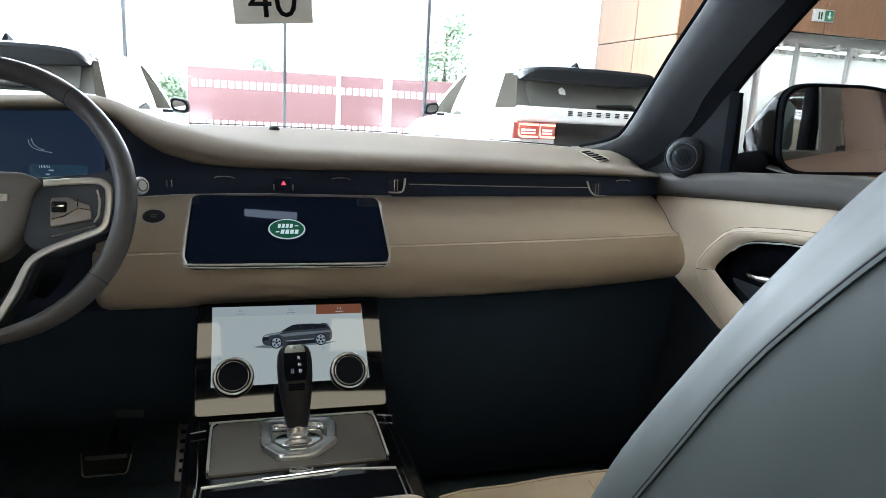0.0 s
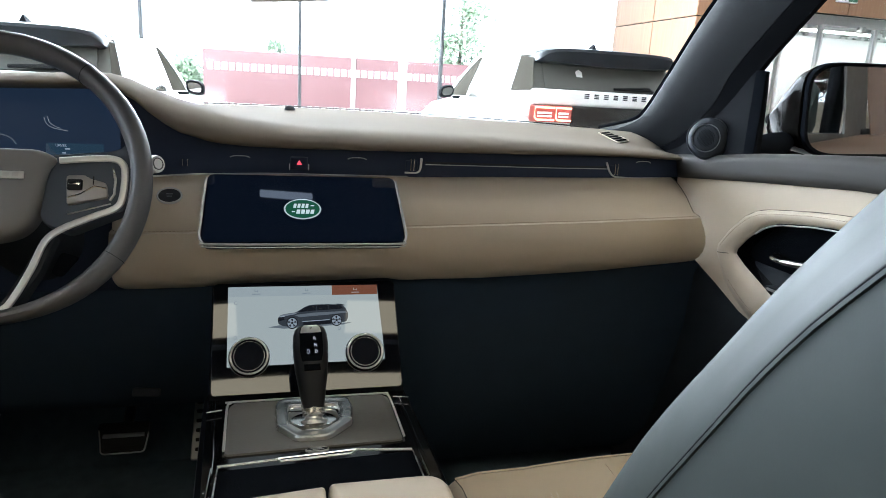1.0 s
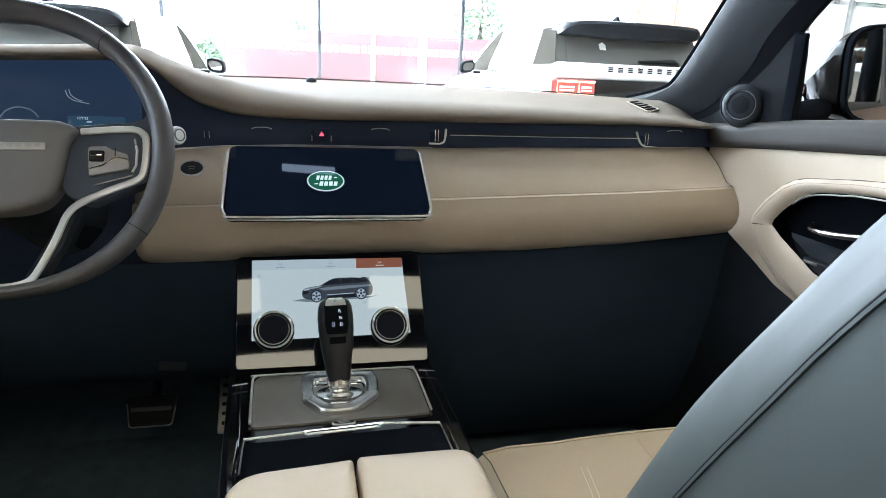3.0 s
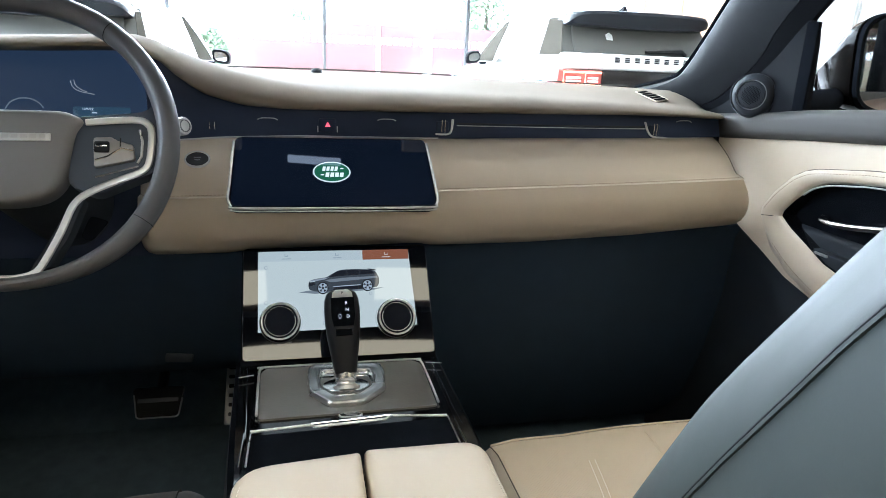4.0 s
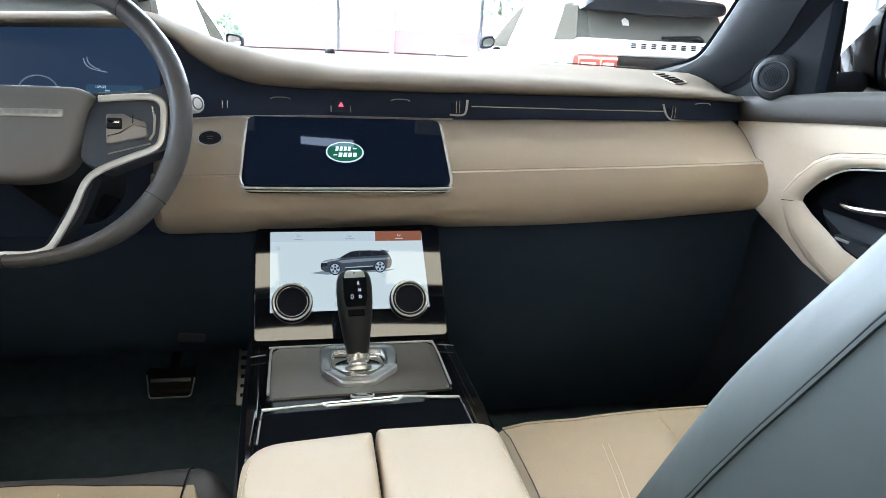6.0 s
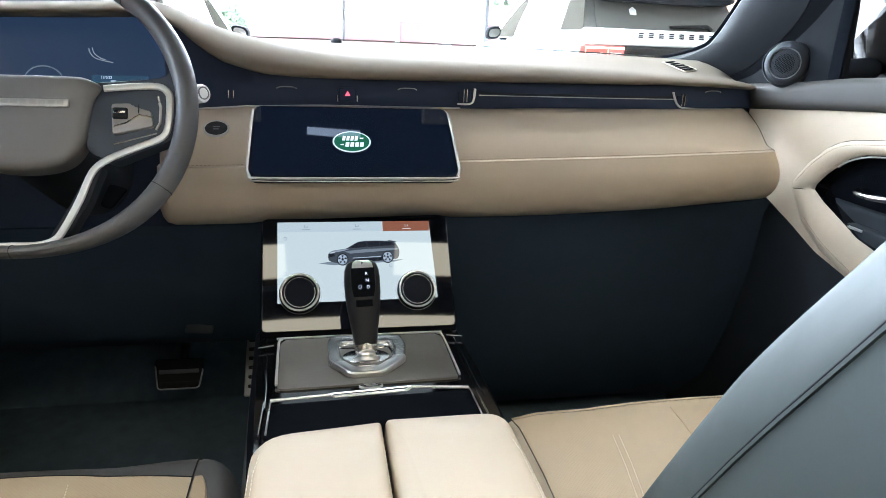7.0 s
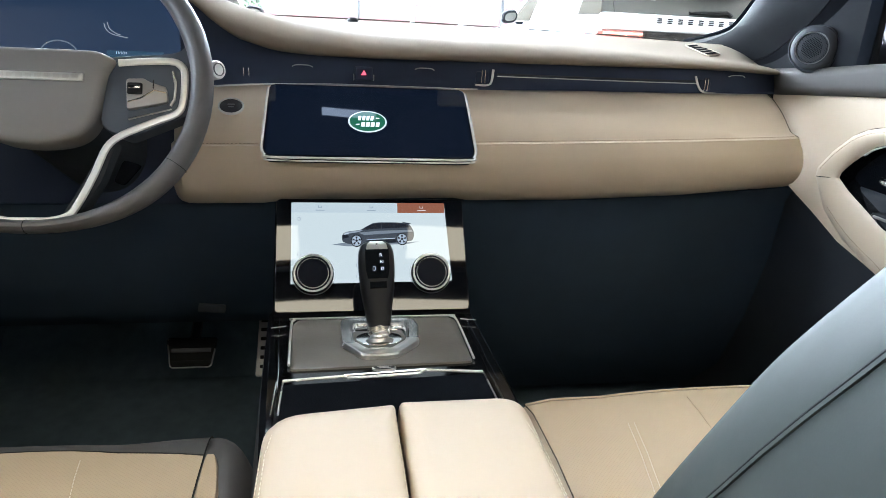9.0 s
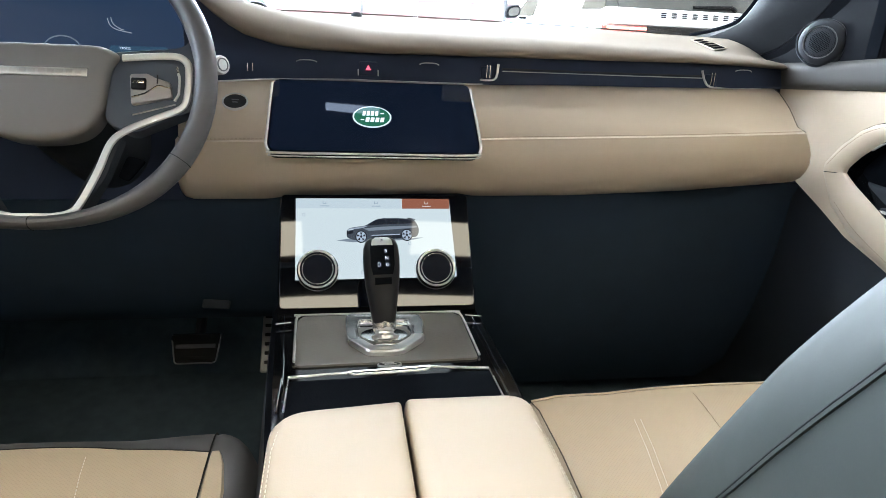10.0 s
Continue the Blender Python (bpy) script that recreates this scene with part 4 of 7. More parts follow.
def climate_panel():
    def lit(name, colour, strength):
        return glow(name, colour, strength * 0.25)

    ob = thing("climate_panel", (0, 0.83, 0.87), "tilted gloss black control panel with a lit display and two dials", "control panel")
    out = corners([(-0.129, -0.0505), (0.131, -0.0505), (0.1285, 0.108), (-0.1285, 0.107)], 0.006, 2)
    part("glass", prism(out, LO @ Matrix.Translation((0, 0, -0.008)), 0.008, 0.001), CLIMATEGLASS, ob, "mirror-like black glass")
    part("shell", prism([(-0.1315, -0.056), (0.1335, -0.056), (0.1305, 0.107), (-0.1305, 0.106)], LO @ Matrix.Translation((0, 0, -0.04)), 0.034, 0.004), TRAY, ob)
    face = lit("pale_display", (0.60, 0.635, 0.585), 0.8)
    x0, x1, y0, y1 = -0.1085, 0.1055, -0.0125, 0.1015
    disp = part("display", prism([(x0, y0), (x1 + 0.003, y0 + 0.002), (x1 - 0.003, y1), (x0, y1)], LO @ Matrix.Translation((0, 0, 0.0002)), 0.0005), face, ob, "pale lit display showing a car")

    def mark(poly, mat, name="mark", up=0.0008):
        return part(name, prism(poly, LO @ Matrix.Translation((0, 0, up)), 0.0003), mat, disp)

    brown = lit("brown_tab", (0.24, 0.085, 0.045), 0.9)
    pale = lit("pale_tab", (0.52, 0.565, 0.54), 0.8)
    grey, ink = lit("grey_mark", (0.33, 0.37, 0.4), 0.7), lit("dark_mark", (0.02, 0.022, 0.028), 0.6)
    mark([(0.036, y1 - 0.0145), (x1 - 0.003, y1 - 0.0145), (x1 - 0.003, y1), (0.036, y1)], brown, "active_tab")
    mark([(x0, y1 - 0.0145), (0.035, y1 - 0.0145), (0.035, y1), (x0, y1)], pale, "pale_tab")
    for cx in (-0.07, 0.0, 0.07):
        m = grey if cx < 0.05 else lit("tab_white", (0.8, 0.75, 0.7), 0.7)
        mark([(cx - 0.006, y1 - 0.0116), (cx + 0.006, y1 - 0.0116), (cx + 0.006, y1 - 0.0106), (cx - 0.006, y1 - 0.0106)], m, up=0.0012)
        for u0, u1, v0, v1 in ((-0.0025, -0.0017, 0.0042, 0.0078), (-0.0025, 0.0022, 0.0072, 0.0078), (0.0014, 0.0022, 0.0052, 0.0078)):
            mark([(cx + u0, y1 - v1), (cx + u1, y1 - v1), (cx + u1, y1 - v0), (cx + u0, y1 - v0)], m, up=0.0012)
    for cx, cy in ((-0.098, 0.078), (-0.098, 0.028), (0.045, 0.037), (-0.02, 0.012), (-0.02, -0.003)):
        part("mark", tube([LO @ Vector((x, y, 0.0009)) for x, y in rounded(0.0036, 0.0042, 0.001, 2, cx, cy)], 0.0003, 4, closed=True), grey, disp)
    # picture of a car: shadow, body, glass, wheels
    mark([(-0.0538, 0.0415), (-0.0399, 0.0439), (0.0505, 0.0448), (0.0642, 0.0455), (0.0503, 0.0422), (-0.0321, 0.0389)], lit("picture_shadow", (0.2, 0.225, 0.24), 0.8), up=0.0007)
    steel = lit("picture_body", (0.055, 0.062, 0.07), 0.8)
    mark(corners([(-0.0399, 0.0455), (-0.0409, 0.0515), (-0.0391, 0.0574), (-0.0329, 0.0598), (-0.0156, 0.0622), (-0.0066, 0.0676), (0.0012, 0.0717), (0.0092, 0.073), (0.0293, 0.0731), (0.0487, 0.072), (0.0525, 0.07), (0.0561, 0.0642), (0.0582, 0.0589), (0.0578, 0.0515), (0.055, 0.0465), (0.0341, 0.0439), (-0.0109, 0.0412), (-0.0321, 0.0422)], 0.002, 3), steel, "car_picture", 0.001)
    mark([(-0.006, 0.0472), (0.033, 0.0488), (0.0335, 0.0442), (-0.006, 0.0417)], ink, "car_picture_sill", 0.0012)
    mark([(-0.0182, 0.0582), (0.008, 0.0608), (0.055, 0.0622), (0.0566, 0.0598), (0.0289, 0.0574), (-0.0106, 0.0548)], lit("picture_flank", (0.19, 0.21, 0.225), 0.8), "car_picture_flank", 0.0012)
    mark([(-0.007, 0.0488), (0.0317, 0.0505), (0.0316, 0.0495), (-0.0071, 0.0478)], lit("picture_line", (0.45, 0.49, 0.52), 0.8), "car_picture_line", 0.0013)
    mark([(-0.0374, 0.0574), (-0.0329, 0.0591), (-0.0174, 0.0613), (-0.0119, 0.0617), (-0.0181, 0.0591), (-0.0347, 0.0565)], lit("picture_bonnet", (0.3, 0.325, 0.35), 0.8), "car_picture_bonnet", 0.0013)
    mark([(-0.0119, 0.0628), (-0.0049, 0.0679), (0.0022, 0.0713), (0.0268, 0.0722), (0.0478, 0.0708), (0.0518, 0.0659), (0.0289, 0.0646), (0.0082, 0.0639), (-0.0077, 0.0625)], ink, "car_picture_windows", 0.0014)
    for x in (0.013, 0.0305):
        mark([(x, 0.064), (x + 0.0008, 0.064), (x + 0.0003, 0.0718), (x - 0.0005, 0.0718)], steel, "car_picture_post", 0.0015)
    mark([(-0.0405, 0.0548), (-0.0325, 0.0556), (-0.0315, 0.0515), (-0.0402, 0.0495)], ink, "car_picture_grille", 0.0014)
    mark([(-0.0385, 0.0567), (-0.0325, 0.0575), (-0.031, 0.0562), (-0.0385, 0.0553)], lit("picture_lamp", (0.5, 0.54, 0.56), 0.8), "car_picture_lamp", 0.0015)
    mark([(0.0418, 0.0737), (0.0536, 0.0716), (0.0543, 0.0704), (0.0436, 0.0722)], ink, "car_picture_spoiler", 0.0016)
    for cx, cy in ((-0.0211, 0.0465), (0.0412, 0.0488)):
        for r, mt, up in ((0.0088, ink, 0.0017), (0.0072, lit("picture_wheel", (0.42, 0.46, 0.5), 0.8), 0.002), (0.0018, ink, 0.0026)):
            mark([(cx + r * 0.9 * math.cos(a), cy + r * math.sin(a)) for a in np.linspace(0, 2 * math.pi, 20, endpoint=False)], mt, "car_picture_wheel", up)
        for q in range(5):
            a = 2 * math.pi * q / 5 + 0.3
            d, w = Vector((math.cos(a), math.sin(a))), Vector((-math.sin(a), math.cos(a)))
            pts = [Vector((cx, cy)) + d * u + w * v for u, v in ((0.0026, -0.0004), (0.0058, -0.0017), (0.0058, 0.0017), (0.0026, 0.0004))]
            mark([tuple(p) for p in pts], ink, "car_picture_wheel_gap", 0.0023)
    for s in (-1, 1):
        m = LO @ Matrix.Translation((s * 0.079, 0.0, 0))
        dial = part("dial", turned_profile(m, [(0.0262, 0.0), (0.027, 0.003), (0.0268, 0.008), (0.0258, 0.0105), (0.0225, 0.011)], 48, cap=False), SAIL, ob, "round black dial with a chrome ring")
        part("ring", turned_profile(m, [(0.0257, 0.0102), (0.0258, 0.0116), (0.0248, 0.0124), (0.0234, 0.012), (0.0228, 0.0105)], 48, cap=False), BRIGHT, dial, "silver ring")
        part("ring_foot", turned_profile(m, [(0.0274, 0.0005), (0.0279, 0.002), (0.0272, 0.003)], 48, cap=False), SATIN, dial)
        part("dial_face", turned_profile(m, [(0.023, 0.0108), (0.0222, 0.0095), (0.0205, 0.0095), (0.0175, 0.008), (0.012, 0.0062), (0.0005, 0.0055)], 48), DIALFACE, dial, "dark dished face")
        part("inner_ring", turned_profile(m, [(0.0208, 0.0094), (0.0206, 0.0108), (0.0199, 0.0112), (0.0192, 0.0104), (0.019, 0.0086)], 48, cap=False), SATIN, dial, "thin bright ring")
        # bright arc modelled in place of the crescent reflection on the face
        arc = [m @ Vector((0.0105 * math.cos(a), 0.0105 * math.sin(a), 0.0066)) for a in np.linspace(radians(215), radians(320), 12)]
        part("dial_arc", tube(arc, 0.0009, 5), BRIGHT, dial)


climate_panel()


def gear_selector():
    ob = thing("gear_selector", (0, 0.69, 0.875), "dark leather gear lever on an octagonal polished metal gate", "gear lever")
    n = Vector((0, 0.196, 1)).normalized()
    m = frame_of((0, 0.69, console_z(0.69) + 0.0015), n)
    octo = [(-0.0475, 0.053), (-0.042, 0.08), (0.051, 0.073), (0.0535, 0.03), (0.045, -0.034), (0.0145, -0.081), (-0.0235, -0.083), (-0.0465, -0.032)]
    rows = []
    for s, z in ((1.0, 0.0), (0.995, 0.0035), (0.975, 0.0055), (0.94, 0.0058), (0.9, 0.005), (0.74, 0.0036), (0.7, 0.0042), (0.67, 0.0035), (0.655, 0.0005), (0.6, -0.003)):
        rows.append([m @ Vector((x * s * 0.96, y * s * 0.97, z)) for x, y in corners(octo, 0.01, 3)])
    part("gate", loft(rows, closed=True), GATE, ob, "polished octagonal metal gate", angle=25)
    part("gate_floor", turned_profile(m @ Matrix.Translation((0, 0, -0.006)), [(0.042, 0), (0.03, 0.001), (0.027, 0.006), (0.022, 0.0065), (0.0005, 0.0065)], 40), CHROME, ob, "polished round recess")
    sq = corners([(-0.032, 0.036), (0.032, 0.036), (0.034, -0.02), (0.02, -0.042), (-0.02, -0.042), (-0.034, -0.02)], 0.006, 3)
    part("gate_step", loft([[m @ Vector((x * s, y * s, z)) for x, y in sq] for s, z in ((1.03, -0.004), (1.0, 0.0005), (0.92, 0.0005), (0.86, -0.004))], closed=True), CHROME, ob, "inner metal step")
    base = m @ Vector((0, -0.008, 0))
    axis = (Vector((-0.003, 0.742, 0.978)) - base)
    lm = frame_of(base, axis)
    part("neck", turned_profile(lm, [(0.0165, -0.004), (0.0165, 0.0), (0.0108, 0.0025), (0.0106, 0.0045), (0.0128, 0.0062), (0.0138, 0.011), (0.0144, 0.022)], 32), GATE, ob, "tapered metal neck")
    length = axis.length
    rows = []
    for k, w, d in ((0.125, 0.0138, 0.0138), (0.2, 0.0155, 0.0152), (0.32, 0.0175, 0.017), (0.5, 0.021, 0.0195), (0.66, 0.0228, 0.0205), (0.8, 0.0232, 0.0208), (0.9, 0.0222, 0.02), (0.96, 0.0198, 0.018), (0.99, 0.0158, 0.0145), (1.005, 0.0095, 0.009)):
        row = []
        for i in range(28):
            a = 2 * math.pi * i / 28
            e = 0.75
            c, s = math.cos(a), math.sin(a)
            row.append(lm @ Vector((math.copysign(abs(c) ** e, c) * w * 0.93, math.copysign(abs(s) ** e, s) * d, k * length)))
        rows.append(row)
    part("knob", loft(rows, closed=True, cap=True), KNOB, ob, "dark leather lever knob")
    # glossy face that looks back, with its letters
    def face_pt(x, k, lift=0.0):
        d = between([(0.3, 0.0172), (0.5, 0.0197), (0.66, 0.0207), (0.8, 0.021), (0.9, 0.0202), (0.96, 0.0182), (0.99, 0.0147), (1.005, 0.0092)], k)
        return lm @ Vector((x, -d - 0.0006 - lift, k * length))

    rows = []
    for k in (0.6, 0.64, 0.7, 0.76, 0.82, 0.9, 0.955, 0.985, 1.0):
        w = between([(0.6, 0.0115), (0.7, 0.0138), (0.9, 0.0136), (1.0, 0.0075)], k)
        rows.append([face_pt(x, k) for x in (-w, -w * 0.5, 0, w * 0.5, w)])
    part("face", thick(loft(rows), 0.0008), TRAY, ob, "dark glossy face")
    rows = [[face_pt(x, k, 0.0006) for x in (-w, 0, w)] for k, w in ((0.9, 0.0125), (0.955, 0.0112), (0.988, 0.0075))]
    part("park_button", thick(loft(rows), 0.0008), SILVER, ob, "silver park button")
    rows = [[face_pt(x, k, lift) for x in (-0.0095, -0.009, 0.009, 0.0095)] for k, lift in ((0.5, -0.001), (0.505, 0.0012), (0.565, 0.0014), (0.57, -0.001))]
    part("release_button", thick(loft(rows), 0.001), TRAY, ob, "black release button")
    fm = frame_of(face_pt(0.0, 0.945, 0.0016), lm.to_3x3() @ Vector((0, -0.8, 0.6)))
    part("letter", lettering("P", fm, 0.0055, 0.0001), RUBBER, ob, "dark letter P")
    lit = glow("letter_white", (0.85, 0.9, 0.95), 0.2)
    for text, x, k in (("R", 0.0042, 0.835), ("N", 0.0049, 0.765), ("D", 0.0056, 0.695)):
        fm = frame_of(face_pt(x, k, 0.0006), lm.to_3x3() @ Vector((0, -1, 0)))
        part("letter", lettering(text, fm, 0.0056, 0.0001), lit, ob, "white letter " + text)
    fm = frame_of(face_pt(-0.004, 0.70, 0.0006), lm.to_3x3() @ Vector((0, -1, 0)))
    ring = [fm @ Vector((0.0015 * math.cos(a), 0.0026 * math.sin(a), 0)) for a in np.linspace(0, 2 * math.pi, 20, endpoint=False)]
    part("shift_mark", tube(ring, 0.00022, 5, closed=True), lit, ob)


gear_selector()


def armrest():
    ob = thing("storage_box", (0, 0.2, 0.9), "storage box with two padded cream leather lids", "storage box")
    n = Vector((0, -0.02, 1)).normalized()
    for x0, x1, y1, c in ((-0.1055, -0.0042, 0.448, -1), (-0.0018, 0.1015, 0.451, 1)):
        rows = []
        outer = x0 if c < 0 else x1
        poly = [(x0, -0.2), (x1, -0.2), (x1, y1), (x0, y1)] if c > 0 else [(x0, -0.2), (x1, -0.2), (x1, y1), (x0, y1 - 0.01)]
        poly = corners_each(poly, (0.01, 0.01, 0.022 if c > 0 else 0.004, 0.004 if c > 0 else 0.03), 6)
        cx, cy = (x0 + x1) / 2, 0.1
        for inset, z in ((0.004, 0.923), (0.0, 0.927), (0.0, 0.937), (0.0012, 0.943), (0.004, 0.947), (0.009, 0.949), (0.02, 0.9503), (0.032, 0.951)):
            rows.append([(cx + (x - cx) * (1 - inset / 0.05 * (1.0 if (x - cx) * c > 0 else 0.35)), cy + (y - cy) * (1 - inset / 0.32), z) for x, y in poly])
        lid = part("lid", loft(rows, closed=True, cap=True), CREAM, ob, "smooth cream leather lid")
        for k in (0.0018, 0.0052):
            xs = outer - c * k
            z = 0.9444 if k < 0.004 else 0.9481
            path = [(xs, -0.1, z), (xs, y1 - 0.06, z), (xs - c * 0.003, y1 - 0.038, z)]
            stitches(path, THREAD, lid, 0.0048, 0.00042)
    part("bin", rbox((-0.1, -0.2, 0.80), (0.096, 0.44, 0.925), 0.008), TRAY, ob, "black storage bin")


armrest()


# ---- pedals ----
def pedals():
    m = frame_of((-0.327, 1.2, 0.582), (0.0, -0.8, 0.6))
    ob = thing("brake_pedal", (-0.322, 1.22, 0.55), "wide brake pedal with metal edge and rubber pad", "pedal")
    poly = corners([(-0.038, -0.021), (0.038, -0.021), (0.048, 0.036), (-0.046, 0.036)], 0.007, 3)
    part("pad", prism(poly, m @ Matrix.Translation((0, 0, -0.006)), 0.01, 0.002), RUBBER, ob)
    part("metal_edge", tube([m @ Vector((x, y, 0.003)) for x, y in poly], 0.0017, 6, closed=True), SATIN, ob, "bright metal edge")
    for y in (-0.012, 0.012):
        part("rib", rbox((-0.037, y - 0.004, 0.003), (0.037, y + 0.004, 0.006), 0.001), DULLMETAL if y > 0 else RUBBER, ob, turned=m)
    part("arm", tube([m @ Vector((0, 0.0, -0.006)), m @ Vector((0, 0.08, -0.05)), m @ Vector((0, 0.22, -0.06))], 0.01, 8), PLASTIC, ob)
    ob = thing("accelerator_pedal", (-0.19, 1.2, 0.55), "slim metal accelerator pedal with rubber studs", "pedal")
    m = frame_of((-0.187, 1.17, 0.618), (0.0, -0.75, 0.66))
    part("plate", prism(corners([(-0.012, -0.06), (0.008, -0.06), (0.008, 0.055), (-0.008, 0.055)], 0.005, 3), m @ Matrix.Translation((0, 0, -0.004)), 0.008, 0.002), PACK, ob)
    for k in range(6):
        part("stud", rbox((-0.004, -0.045 + k * 0.018, 0.003), (0.012, -0.038 + k * 0.018, 0.0065), 0.002), RUBBER, ob, turned=m)
    part("foot_lever", tube([m @ Vector((0, 0.05, -0.004)), m @ Vector((0, 0.15, -0.05))], 0.008, 8), PLASTIC, ob)


pedals()
part("bracket", prism(corners([(-0.022, -0.006), (0.02, -0.009), (0.022, 0.004), (-0.02, 0.008)], 0.003, 2), frame_of((-0.246, 1.015, 0.772), (0.0, -0.95, 0.3)), 0.006, 0.001), PLASTIC, dashboard, "small dark bracket above the pedals")


# ---- seats ----
BACK = [(0.37, 0.83), (0.335, 0.90), (0.305, 0.961), (0.2505, 1.063), (0.2235, 1.107), (0.1875, 1.158), (0.1525, 1.206), (0.111, 1.255), (0.076, 1.29), (0.02, 1.34), (-0.03, 1.385)]


def bordered_cushion(ob, X, shift):
    """Cushion with a cream middle, a narrow cream side strip and a charcoal leather border."""
    def front(x):
        k = (x - 0.405) / 0.25
        return 0.637 - 0.004 * abs(k) ** 3 - 0.04 * max(0, (0.176 - x) / 0.05) ** 2 + shift

    def top(x, y):
        k = (x - 0.405) / 0.25
        rise = 0.012 * max(0, abs(k) - 0.62) / 0.38 + 0.010 * (1 - k * k) - 0.022 * max(0, (0.158 - x) / 0.032) ** 2.5
        return rise + between([(-0.52, 0.815), (-0.38, 0.812), (-0.25, 0.822), (-0.12, 0.831), (-0.05, 0.8305), (-0.03, 0.829), (-0.015, 0.8262), (-0.006, 0.8215), (0.001, 0.814), (0.006, 0.801)], y - front(x))

    def cream_y(x):
        return front(x) - 0.026 - 0.021 * (max(0, 0.31 - x) / 0.136) ** 1.6 - 0.012 * (max(0, x - 0.31) / 0.15) ** 2

    wide = list(np.linspace(0.173, 0.655, 25))
    steps = (0.0, 0.25, 0.5, 0.75, 1.0)
    rows = []
    for x in wide:
        f, c = front(x), cream_y(x)
        rows.append([(X(x), f - 0.02, 0.62), (X(x), f + 0.004, 0.72), (X(x), f + 0.008, 0.775)] + [(X(x), y, top(x, y)) for y in [f + 0.006 + (c - f - 0.006) * t for t in steps]])
    part("cushion_front", thick(loft(rows), 0.008), DARK, ob, "charcoal leather front border of the cushion")
    rows = [[(X(x), y, top(x, y) + 0.0015 - (0.003 if y > cream_y(x) - 0.001 else 0)) for y in [cream_y(x) - d for d in (0.0, 0.002, 0.006, 0.015, 0.04, 0.08, 0.14, 0.22, 0.32, 0.45)]] for x in wide]
    part("cushion", thick(loft(rows), 0.01), CREAM_PERF, ob, "perforated cream leather cushion")
    part("seam", tube([(X(x), cream_y(x), top(x, cream_y(x)) + 0.0006) for x in wide], 0.0008, 6), RUBBER, ob)
    rows = []
    for x in (0.126, 0.1275, 0.131, 0.136, 0.142, 0.15, 0.158, 0.166, 0.1715, 0.173):
        f = front(x)
        low = 0.0015 if x > 0.17 else 0.0
        rows.append([(X(x), f - 0.02, 0.62), (X(x), f + 0.004, 0.72), (X(x), f + 0.008, 0.775)] + [(X(x), y, top(x, y) - low) for y in [f - d for d in (-0.006, -0.002, 0.006, 0.018, 0.04, 0.08, 0.14, 0.22, 0.32, 0.45)]])
    rows.insert(0, [(X(0.13), p[1], (0.6, 0.66, 0.68)[j] if j < 3 else 0.7) for j, p in enumerate(rows[0])])
    part("side_bolster", loft(rows), DARK, ob, "charcoal leather side border of the cushion")
    strip = []
    for d, x0, x1 in ((0.0, 0.167, 0.1655), (0.0015, 0.1705, 0.1625), (0.006, 0.1712, 0.1605), (0.02, 0.1715, 0.1565), (0.055, 0.1715, 0.151), (0.1, 0.1715, 0.149), (0.2, 0.1715, 0.148), (0.35, 0.1715, 0.148)):
        y = front(0.165) - 0.045 - d
        strip.append([(X(x0 + (x1 - x0) * t), y, top(x0 + (x1 - x0) * t, y) + 0.0022 - (0.003 if t in (0, 1) or d == 0 else 0)) for t in (0, 0.12, 0.5, 0.88, 1)])
    part("side_strip", thick(loft(strip), 0.004), CREAM_PERF, ob, "narrow cream leather strip")
    part("seam", tube([(X(0.1725), front(0.1725) - d, top(0.1725, front(0.1725) - d) + 0.0006) for d in (-0.004, 0.0, 0.006, 0.018, 0.04, 0.08, 0.14, 0.22, 0.32)], 0.0008, 6), RUBBER, ob)
    part("outer_bolster", thick(loft([[(X(x), front(x) - d, top(x, front(x) - d) - (0.02 if x > 0.66 else 0)) for d in (0.0, 0.02, 0.1, 0.2, 0.32, 0.45)] for x in (0.655, 0.66, 0.672)]), 0.008), DARK, ob, "side bolster of the cushion")
    part("base", rbox((min(X(0.18), X(0.63)), 0.1 + shift, 0.46), (max(X(0.18), X(0.63)), 0.58 + shift, 0.78), 0.02), PLASTIC, ob, "black seat base")
    stitches([(X(x), y, top(x, y) + 0.0018) for x, y in ((0.282, 0.54), (0.2785, 0.515), (0.2735, 0.488), (0.269, 0.46), (0.262, 0.4))], THREAD, ob, 0.0045, 0.00045)


